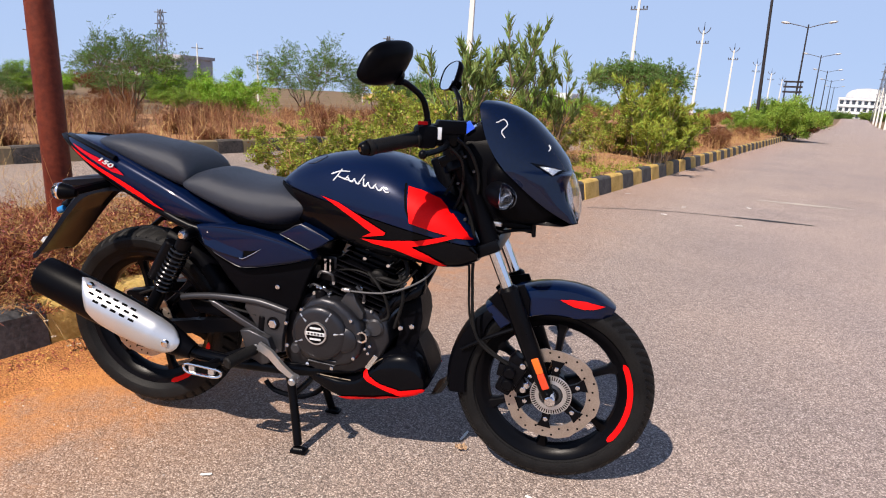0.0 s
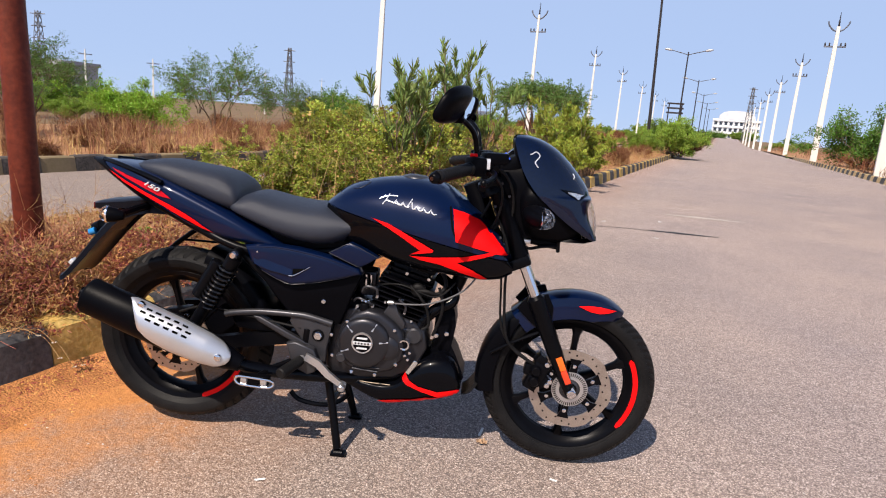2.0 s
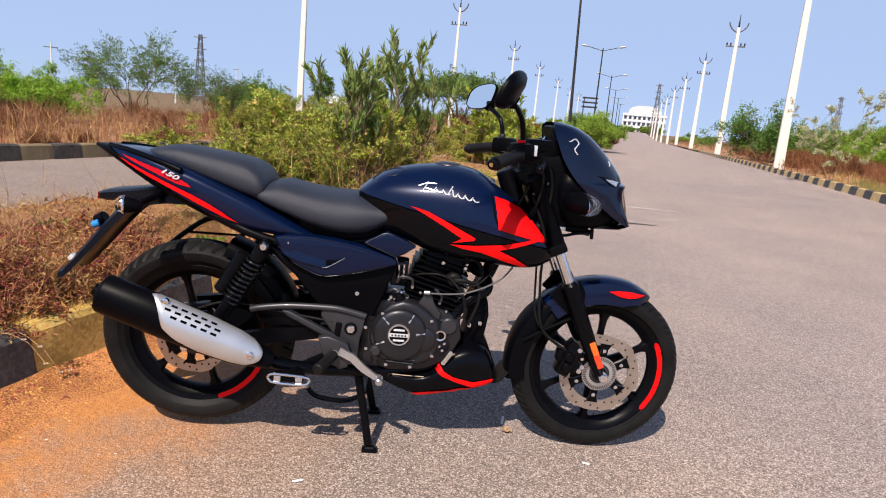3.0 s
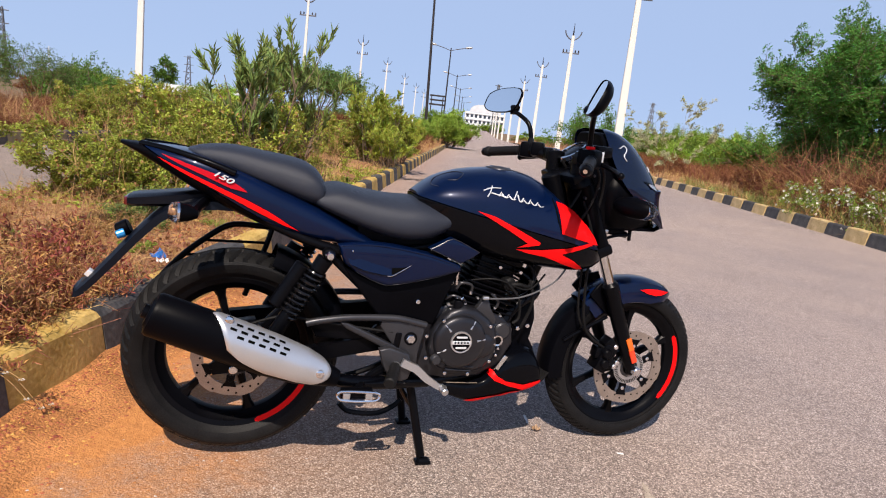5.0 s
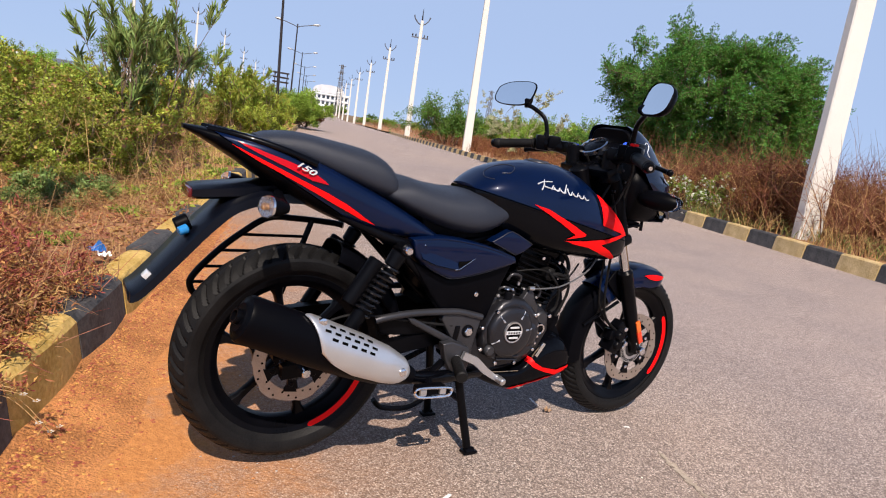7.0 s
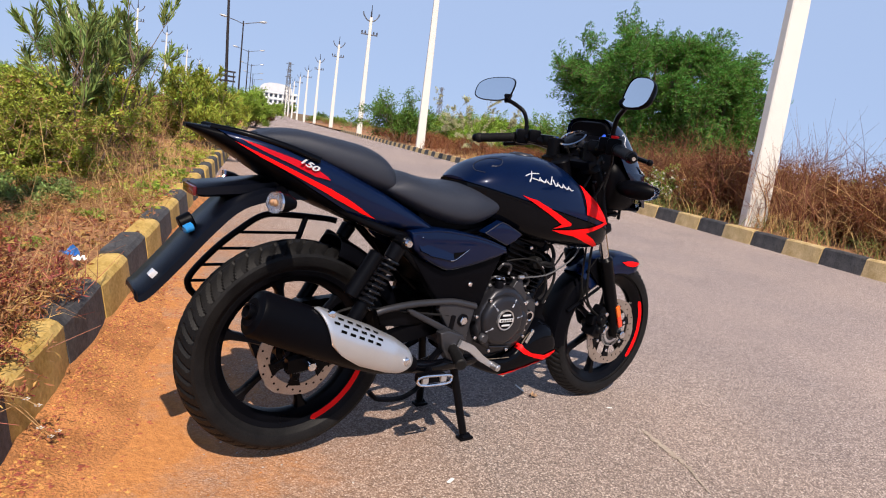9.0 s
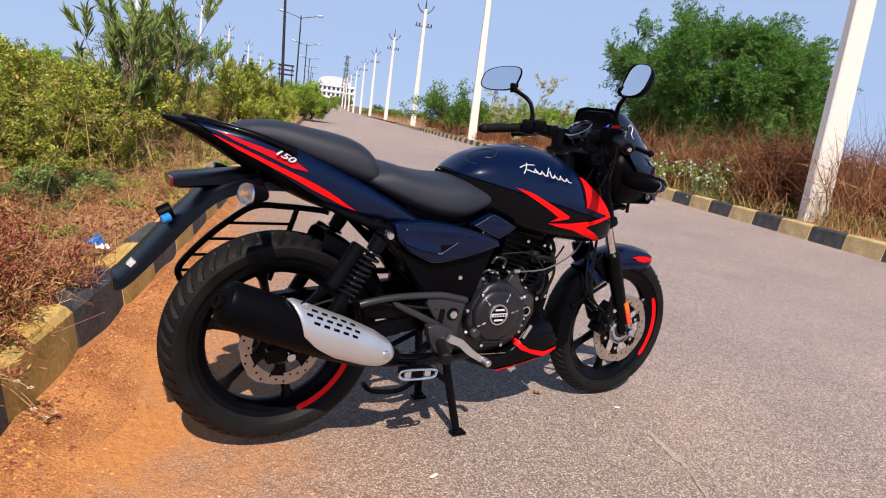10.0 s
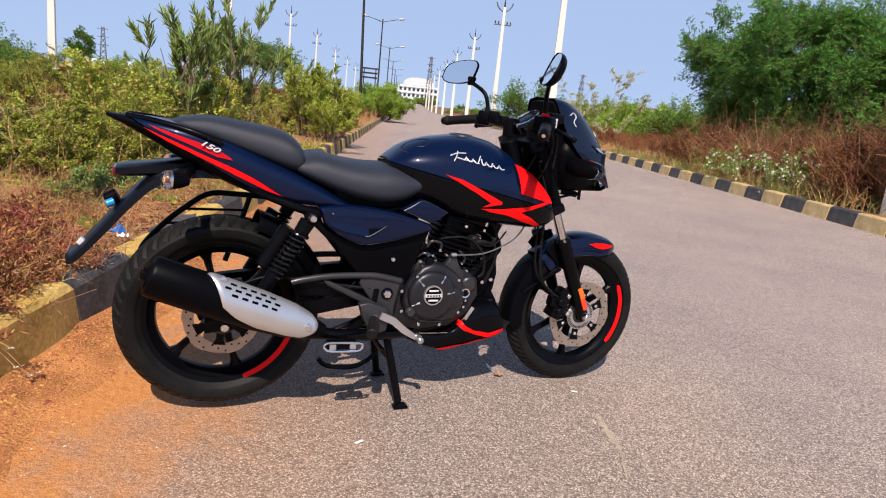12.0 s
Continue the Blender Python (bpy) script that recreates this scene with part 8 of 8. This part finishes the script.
def wild_flower(s, v, z, tip):
    """A small white bloom on a thin bent stalk."""
    th = thing("wild_flower", "tiny white bloom on a thin stalk at the kerb", "flower", "white blooms at the kerb", at=Matrix.Translation(at_road(s, v, z)))
    t = at_road(s + tip[0], v + tip[1], z + tip[2]) - at_road(s, v, z)
    bm = bmesh.new()
    tube(bm, [(0, 0, 0), t * 0.5 + Vector((0, 0, 0.03)), t], 0.0011, 5, 5)
    part("stalk", bm, STRAW, th)
    bm = bmesh.new()
    lathe(bm, [(0.0, 0.002), (0.0025, 0.002), (0.003, 0.0), (0.0, -0.001)], t, "z", 8)
    part("bloom_heart", bm, LEAF_STRAW, th)
    for k in range(5):
        a = radians(72 * k)
        o, w = Vector((math.cos(a), math.sin(a), 0.15)), Vector((-math.sin(a), math.cos(a), 0))
        bm = bmesh.new()
        bm.faces.new([bm.verts.new(t + q) for q in (o * 0.002, o * 0.006 + w * 0.0035, o * 0.010, o * 0.006 - w * 0.0035)])
        part("petal", bm, PETAL, th)


for s, v, z, tip in ((-0.10, -0.73, 0.20, (0.02, 0.14, -0.02)), (-0.08, -0.72, 0.19, (0.02, 0.13, -0.08)), (-0.05, -0.71, 0.19, (0.04, 0.13, -0.13)), (-0.16, -0.74, 0.19, (0.03, 0.14, 0.03)), (0.0, -0.62, 0.03, (0.02, 0.05, 0.03))):
    wild_flower(s, v, z, tip)

# withered shrubs that fill the thickets
wither = plant("dry_shrub", "rust-brown withered shrub among dead stalks", "shrub", 61, dict(SHRUB, trunks=18, height=0.75, leaves=9, leaf=(0.05, 0.016), shrink=0.55), LEAF_BROWN, DRYSTEM, at=put(None, 2.0, -8.0, 0.1, 1.0))
for k in range(75):
    again(wither, rr.uniform(-7, 34), -rr.uniform(8.6, 15.5), 0.08, rr.uniform(0.4, 0.7), rr.uniform(0, 360), rr.uniform(0.8, 1.1))
for k in range(34):
    again(wither, -7 + 1.2 * k + rr.uniform(-0.4, 0.4), -rr.uniform(7.0, 7.9), 0.05, rr.uniform(0.3, 0.5), rr.uniform(0, 360), 0.8)
for k in range(34):
    s = rr.uniform(2, 15)
    again(wither, s, rr.uniform(8.3, 10.5), 0.1, rr.uniform(0.75, 1.2), rr.uniform(0, 360), rr.uniform(0.8, 1.1))
for s, v, sc in ((4.4, 9.2, 1.35), (3.4, 9.6, 1.5), (5.3, 9.9, 1.4), (2.4, 9.3, 1.3), (4.0, 10.6, 1.7)):
    again(wither, s, v, 0.1, sc, 53 * s, 1.0)
again(dark, 3.2, 11.4, 0.05, 1.35, 140, 1.0)
for k in range(36):
    again(wither, rr.uniform(15, 60), rr.uniform(8.6, 15), 0.08, rr.uniform(0.7, 1.1), rr.uniform(0, 360), rr.uniform(0.7, 1.0))
for k in range(30):
    again(wither, rr.uniform(34, 90), -rr.uniform(7.6, 24), 0.05, rr.uniform(0.9, 1.4), rr.uniform(0, 360), rr.uniform(0.8, 1.1))
for k in range(9):
    again(wither, rr.uniform(12, 30), -rr.uniform(1.0, 2.6), 0.12, rr.uniform(0.4, 0.65), rr.uniform(0, 360), 0.9)
again(wither, 0.62, -1.80, 0.15, 0.24, 40, 0.9, "small withered brown shrub beside the rusty post")


def fallen_leaves(name, label, n, area, size, mat, seed, z=0.165):
    """Dead leaves lying at random over a strip of the plan."""
    rng = np.random.default_rng(seed)
    pos, ds = [], []
    while len(pos) < n:
        s, v = rng.uniform(area[0], area[1]), rng.uniform(area[2], area[3])
        if noise.noise(Vector((s * 1.7, v * 1.7, seed))) < rng.uniform(-0.35, 0.15):
            continue
        pos.append(np.array(at_road(s, v, z + bumpy(s, v) * 0.5 + abs(rng.normal()) * 0.03)))
        ds.append(rng.normal(size=3) * np.array([1, 1, 0.35]))
    ob = leaves_mesh(name, pos, ds, size, size * 0.55, rng, mat, None)
    return tagged(ob, label, "leaf litter", "", "stuff")


fallen_leaves("leaf_litter", "rust-brown dead leaves under the weeds", 7000, (-2.4, 4.5, -2.8, -0.72), 0.038, LEAF_RUST, 81)
fallen_leaves("leaf_litter", "straw-coloured dead leaves under the weeds", 13000, (-2.4, 4.5, -2.8, -0.72), 0.036, LEAF_STRAW, 82)
fallen_leaves("low_weeds", "low yellow-green weeds creeping over the median", 4200, (2.4, 9.5, -2.75, -0.75), 0.042, LEAF_YELLOW, 83, 0.20)
herb = plant("herb", "low green herb growing beside the kerb", "weed", 71, dict(BUSH, trunks=16, height=0.26, girth=0.004, kids=(4, 2), leaves=4, leaf=(0.05, 0.03), foot=0.16), LEAF_GREEN, at=put(None, 2.0, -1.55, 0.17, 0.42))
for s, v, sc, tn in ((0.75, -1.25, 0.8, 40), (0.35, -0.95, 0.7, 90), (1.3, -1.85, 1.1, 160), (2.5, -1.05, 0.7, 210), (1.6, -1.15, 0.6, 300), (3.1, -1.3, 1.0, 20), (0.1, -2.0, 0.9, 75), (-0.6, -1.2, 0.6, 130), (3.9, -0.95, 0.9, 10), (5.2, -0.9, 1.0, 66), (6.4, -1.0, 1.0, 190)):
    again(herb, s, v, 0.17, sc * 0.42, tn, 0.9)

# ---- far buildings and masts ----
# white wall with the bluish haze of distance put into its colour
HAZE_WHITE = material("haze_tinted_white_wall", (0.70, 0.72, 0.75), 0.8, 0, 0, 0.08, (0.4, 6), 0.05)
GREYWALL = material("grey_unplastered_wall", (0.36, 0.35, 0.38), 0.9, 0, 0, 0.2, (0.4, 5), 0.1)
PANE = material("dark_window", (0.05, 0.06, 0.08), 0.2, 0, 0.3, 0.2, (1, 9))
ROOF = material("pale_sheet_roof", (0.68, 0.70, 0.73), 0.5, 0.2, 0, 0.1, (0.5, 5))
MAST = material("mast_steel", (0.16, 0.16, 0.17), 0.6, 0.4, 0, 0.2, (1, 9))


def block(name, label, s, v, wide, deep, storeys, bays, mat, storey_h=3.4, dome=False, columns=False):
    th = thing(name, label, "building", at=Matrix.Translation(at_road(s, v, rise(s, v) - 0.3)) @ pose(0, 0, 0, 0, 0, math.degrees(ROAD_AZ) - 90))
    H = storeys * storey_h
    bm = bmesh.new()
    box(bm, (0, deep / 2, H / 2), (wide, deep, H))
    part("wall", bm, mat, th)
    bm = bmesh.new()
    box(bm, (0, deep / 2, H + 0.35), (wide + 0.8, deep + 0.8, 0.7), None, 0.05)
    part("parapet", bm, mat, th)
    for f in range(storeys):
        z = f * storey_h
        bm = bmesh.new()
        box(bm, (0, -0.4, z + storey_h - 0.15), (wide + 0.3, 0.8, 0.3))
        part("ledge", bm, mat, th)
        for b in range(bays):
            x = -wide / 2 + wide * (b + 0.5) / bays
            bm = bmesh.new()
            box(bm, (x, -0.02, z + storey_h * 0.5), (wide / bays * 0.55, 0.1, storey_h * 0.48))
            part("window", bm, PANE, th)
            if columns:
                bm = bmesh.new()
                box(bm, (x - wide / bays * 0.5, -0.45, z + storey_h * 0.5), (0.5, 0.5, storey_h))
                part("column", bm, mat, th)
    if dome:
        bm = bmesh.new()
        rings = []
        for k in range(9):
            a = math.pi * k / 8
            rings.append([Vector((wide * 0.40 * math.copysign(abs(math.cos(a)) ** 0.8, math.cos(a)), y, H + 0.6 + 4.2 * math.sin(a) ** 0.8)) for y in (-0.5, deep * 0.5, deep + 0.5)])
        loft(bm, rings, closed=False)
        for y in (-0.5, deep + 0.5):
            bm.faces.new([bm.verts.new((r[0].x, y, r[0].z)) for r in rings])
        part("roof", bm, ROOF, th, "curved pale sheet roof")
    return th


block("institute_building", "white three-storey building with a curved roof at the road's end", 335, 6.9, 20.5, 14, 3, 9, HAZE_WHITE, 2.95, True, True)
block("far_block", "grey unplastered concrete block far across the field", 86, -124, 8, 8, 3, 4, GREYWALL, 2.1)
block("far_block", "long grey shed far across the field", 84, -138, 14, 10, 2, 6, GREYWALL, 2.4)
block("far_shed", "low white far shed between the shrubs", 79, -34, 9, 6, 1, 4, HAZE_WHITE, 2.2)


def lattice(s, v, h, w, label, arms=3):
    th = thing("lattice_tower", label, "tower", at=Matrix.Translation(at_road(s, v, rise(s, v) - 0.1)))
    corners = ((-1, -1), (1, -1), (1, 1), (-1, 1))

    def half(z):
        return w * (1 - 0.72 * z / h)
    for cx, cy in corners:
        bm = bmesh.new()
        cyl(bm, (cx * half(0), cy * half(0), 0), (cx * half(h), cy * half(h), h), 0.10, 0.07, 5)
        part("leg", bm, MAST, th)
    bm = bmesh.new()
    n = 9
    for k in range(n):
        z0, z1 = h * k / n, h * (k + 1) / n
        for i in range(4):
            a, b = corners[i], corners[(i + 1) % 4]
            cyl(bm, (a[0] * half(z0), a[1] * half(z0), z0), (b[0] * half(z1), b[1] * half(z1), z1), 0.06, None, 4)
            cyl(bm, (b[0] * half(z0), b[1] * half(z0), z0), (a[0] * half(z1), a[1] * half(z1), z1), 0.06, None, 4)
    part("lattice", bm, MAST, th)
    for k in range(arms):
        bm = bmesh.new()
        z = h - 0.6 - 2.4 * k
        cyl(bm, (-w * 1.3, 0, z), (w * 1.3, 0, z), 0.10, None, 5)
        part("cross_arm", bm, MAST, th)
    return th


lattice(88.7, -130.4, 16.5, 1.2, "tall steel lattice pylon across the field")
lattice(117.8, -89.3, 14, 1.0, "steel lattice pylon far behind the shrubs")
lattice(210, -95, 15, 1.2, "small far steel lattice mast")
lattice(249, 9.2, 19, 1.1, "steel lattice mast beside the road's far poles")
lattice(241, 66.8, 19, 1.1, "thin lattice mast behind the verge")
for s, v, h in ((31.8, -42.2, 4.1), (35.3, -39.3, 3.9), (28.7, -44.3, 4.3), (30.2, -43.3, 2.5), (22.3, -47.9, 4.4), (64, -52, 5), (88, -60, 6)):
    concrete_pole(at_road(s, v), h, (0, 0), 0.17, False, 40)

# the bare hoarding frame beside the far lamps
hf = thing("hoarding", "dark bare hoarding frame on posts by the far road", "hoarding", at=Matrix.Translation(at_road(88, -4.6, 0)) @ pose(0, 0, 0, 0, 0, math.degrees(ROAD_AZ) - 90))
for x in (-0.8, 0.8):
    bm = bmesh.new()
    cyl(bm, (x, 0, -0.2), (x, 0, 5.5), 0.07, None, 8)
    part("post", bm, LAMP_STEEL, hf)
for z in (4.2, 4.8, 5.4):
    bm = bmesh.new()
    box(bm, (0, -0.1, z), (2.1, 0.08, 0.22))
    part("rail", bm, LAMP_STEEL, hf)

# ---- road marks, earth, litter ----
TAR = material("black_tar_seal", (0.02, 0.02, 0.022), 0.7, 0, 0, 0.4, (4, 60), 0.2)
SEAM = material("faded_tar_seam", (0.13, 0.11, 0.10), 0.8, 0, 0, 0.4, (4, 60), 0.2)
PAINT = material("worn_pale_road_paint", (0.44, 0.385, 0.33), 0.8, 0, 0, 0.2, (6, 80), 0.2)
mark_rng = random.Random(3)


def stain(name, label, pts, widths, mat, z=0.004, rag=0.25):
    """A ragged flat streak along the road surface."""
    ps = smooth_path([(x, y, 0) for x, y in pts], 12)
    n = len(ps)
    rows = [[], []]
    for i, p in enumerate(ps):
        d = (ps[min(i + 1, n - 1)] - ps[max(i - 1, 0)]).normalized()
        nn = Vector((-d.y, d.x, 0))
        w = float(np.interp(i / (n - 1), np.linspace(0, 1, len(widths)), widths))
        for r, sg in ((0, -1), (1, 1)):
            rows[r].append(p + nn * sg * w * (1 + rag * mark_rng.uniform(-1, 1)) + Vector((0, 0, z)))
    return sheet(name, rows, mat, label, "structure", False)


stain("tar_seam", "thin dark tar seam across the asphalt", [(1.4, 5.30), (2.0, 5.52), (2.6, 5.58), (3.1, 5.55)], [0.008, 0.012, 0.012, 0.02], SEAM)
stain("tar_patch", "dark oil streak on the asphalt", [(2.95, 5.56), (3.3, 5.53), (3.75, 5.47)], [0.02, 0.055, 0.01], TAR, 0.0045)
stain("paint_patch", "worn pale paint patch on the asphalt", [(3.6, 7.3), (4.1, 7.25), (4.7, 7.15)], [0.03, 0.10, 0.02], PAINT, 0.004, 0.6)
stain("paint_patch", "faint pale streak on the asphalt", [(1.262, -0.32), (1.245, -0.375), (1.215, -0.46), (1.185, -0.56), (1.14, -0.63), (1.10, -0.70)], [0.002, 0.009, 0.012, 0.010, 0.004, 0.002], material("sandy_streak", (0.40, 0.33, 0.26), 0.9, 0, 0, 0.3, (9, 120), 0.2), 0.003, 0.9)
stain("crack", "fine crack in the asphalt", [(0.15, -0.75), (0.24, -0.80), (0.30, -0.9), (0.34, -0.92)], [0.002, 0.003, 0.003, 0.001], TAR, 0.003, 0.5)

# loose red earth banked against the kerb
def bank_reach(s):
    return (0.25 if s < 0.6 else max(0.08, 0.25 - 0.10 * (s - 0.6))) * (1 + 0.35 * noise.noise(Vector((s * 2.2, 0.4, 0))) + 0.2 * noise.noise(Vector((s * 7, 3.4, 0))))


def bank_height(s, v):
    f = min(1.0, max(0.0, (v - LEFT_KERB + 0.03) / (bank_reach(s) + 0.03)))
    return 0.055 * (1 - f) ** 1.6 * (1 + 0.5 * noise.noise(Vector((s * 3, v * 3, 1)))) + 0.005 * (1 - f) * noise.noise(Vector((s * 22, v * 22, 4))) + 0.0015 * (1 - f) - 0.006 * f ** 3


rows = []
for j in range(15):
    f = j / 14
    rows.append([])
    for i in range(141):
        s = -3.0 + 0.06 * i
        v = LEFT_KERB - 0.03 + (bank_reach(s) + 0.03) * f
        z = bank_height(s, v)
        rows[-1].append(at_road(s, v, z))
EARTH = material("loose_red_earth", (0.48, 0.18, 0.05), 0.97, 0, 0, 0.4, (5, 130), 0.9, 0.02, (0.66, 0.31, 0.11), 0.5)
sheet("kerb_earth", rows, EARTH, "loose orange-red earth banked against the kerb")


def crumbs(name, label, n, area, size, mat, seed, falloff=True):
    """Small stones and clods, five-sided and squat."""
    rng = np.random.default_rng(seed)
    V, F = [], []
    for k in range(n):
        s = rng.uniform(area[0], area[1])
        v = area[2] + (area[3] - area[2]) * (rng.random() ** 2 if falloff else rng.random())
        c = np.array(at_road(s, v, max(0.0, bank_height(s, v)) if falloff else 0.0))
        r = size * rng.uniform(0.4, 1.5)
        b = len(V)
        a0 = rng.random() * 6.28
        for i in range(5):
            a = a0 + i * 1.2566
            V.append(c + np.array([math.cos(a), math.sin(a) * rng.uniform(0.6, 1), 0]) * r * rng.uniform(0.7, 1.2))
        V.append(c + np.array([rng.normal() * 0.2 * r, rng.normal() * 0.2 * r, r * rng.uniform(0.25, 0.6)]))
        F += [(b + i, b + (i + 1) % 5, b + 5) for i in range(5)]
    ob = raw(name, [tuple(v) for v in V], F, mat)
    return tagged(ob, label, "debris", "", "stuff")


LITTER = material("rust_leaf_crumbs", (0.46, 0.15, 0.045), 0.9, 0, 0, 0.35, (20, 200), 0, 0.05, (0.58, 0.28, 0.12), 0.5, 0.5)
crumbs("earth_clods", "crumbs of red earth along the kerb", 3000, (-2.2, 4.5, LEFT_KERB, -0.05), 0.004, EARTH, 71)
crumbs("leaf_litter", "brown leaf crumbs on the red earth", 3200, (-1.2, 3.5, LEFT_KERB, -0.36), 0.0055, LITTER, 72)
crumbs("leaf_litter", "rust-brown leaf crumbs swept against the kerb", 3600, (-1.2, 3.5, LEFT_KERB, -0.48), 0.0062, LITTER, 74)
GRAVEL = material("pale_grit", (0.5, 0.45, 0.4), 0.9, 0, 0, 0.3, (20, 200), 0.2, 0.05, None, 0.5, 0.4)
crumbs("grit", "pale grit scattered over the asphalt", 2600, (-3.0, 8.0, -0.6, 4.0), 0.0035, GRAVEL, 73, False)
PAPER = material("white_paper", (0.8, 0.79, 0.76), 0.7, 0, 0, 0.08, (20, 200), 0.1)
BLUEBAG = material("blue_plastic_film", (0.03, 0.16, 0.5), 0.3, 0, 0.2, 0.3, (20, 200), 0.2)


def scrap(at, size, mat, seed, label, crumple=0.4):
    rng = np.random.default_rng(seed)
    n = 7
    V = []
    for i in range(n):
        for j in range(n):
            u, v = (i / (n - 1) - 0.5), (j / (n - 1) - 0.5)
            V.append((u * size[0] * (1 - 0.3 * abs(v)), v * size[1] * (1 - 0.25 * abs(u)), abs(rng.normal()) * crumple * min(size) * 0.4 + 0.002))
    F = [(i * n + j, i * n + j + 1, (i + 1) * n + j + 1, (i + 1) * n + j) for i in range(n - 1) for j in range(n - 1)]
    ob = raw("litter", V, F, mat)
    ob.matrix_world = at
    return tagged(ob, label, "litter")


scrap(Matrix.Translation((-0.40, 1.49, 0.235)) @ pose(0, 0, 0, 10, 5, 30), (0.08, 0.05, 1), BLUEBAG, 1, "crumpled blue plastic wrapper on the dry grass", 1.0)
scrap(Matrix.Translation((-0.37, 1.43, 0.225)) @ pose(0, 0, 0, 0, 5, 10), (0.06, 0.035, 1), PAPER, 2, "crumpled white wrapper on the dry grass", 0.8)
scrap(Matrix.Translation((0.383, -0.327, 0.002)) @ pose(0, 0, 0, 0, 0, 25), (0.034, 0.012, 1), PAPER, 3, "small white paper chip on the asphalt", 0.1)
scrap(Matrix.Translation((1.289, -0.147, 0.002)) @ pose(0, 0, 0, 0, 0, -25), (0.026, 0.012, 1), PAPER, 4, "small white paper chip beside the front wheel", 0.1)
CURL = material("tan_dry_leaf", (0.42, 0.27, 0.16), 0.8, 0, 0, 0.3, (20, 200), 0.1)
scrap(Matrix.Translation((1.049, 0.118, 0.004)) @ pose(0, 0, 0, 0, 0, 78), (0.07, 0.010, 1), PAPER, 5, "thin curled white paper strip beside the front wheel", 0.5)
scrap(Matrix.Translation((1.052, 0.038, 0.004)) @ pose(0, 0, 0, 0, 8, 20), (0.040, 0.028, 1), CURL, 6, "curled tan dead leaf beside the front wheel", 0.7)
for k, (x, y) in enumerate(((2.9, 5.0), (2.5, 6.0), (3.3, 6.4), (2.2, 5.3), (1.9, 6.8))):
    scrap(Matrix.Translation((x, y, 0.003)) @ pose(0, 0, 0, 0, 0, 50 * k), (0.07, 0.035, 1), PAPER, 10 + k, "pale scrap on the asphalt", 0.15)

# ---- kerb stones ----
kerb_line("kerb", -8.62, 46, lambda s: LEFT_KERB, True, "old yellow and black painted concrete kerb with red earth against it", 0.505, True)
kerb_line("kerb_right", -11.67, 60, right_kerb, False, "yellow and black painted concrete kerb along dry weeds", 0.62, False, (KERB_CREAM, KERB_K))
kerb_line("kerb_far", -16, 42, lambda s: FAR_KERB, True, "grimy black and pale kerb beyond the side carriageway", 0.5, False, GRIMY)
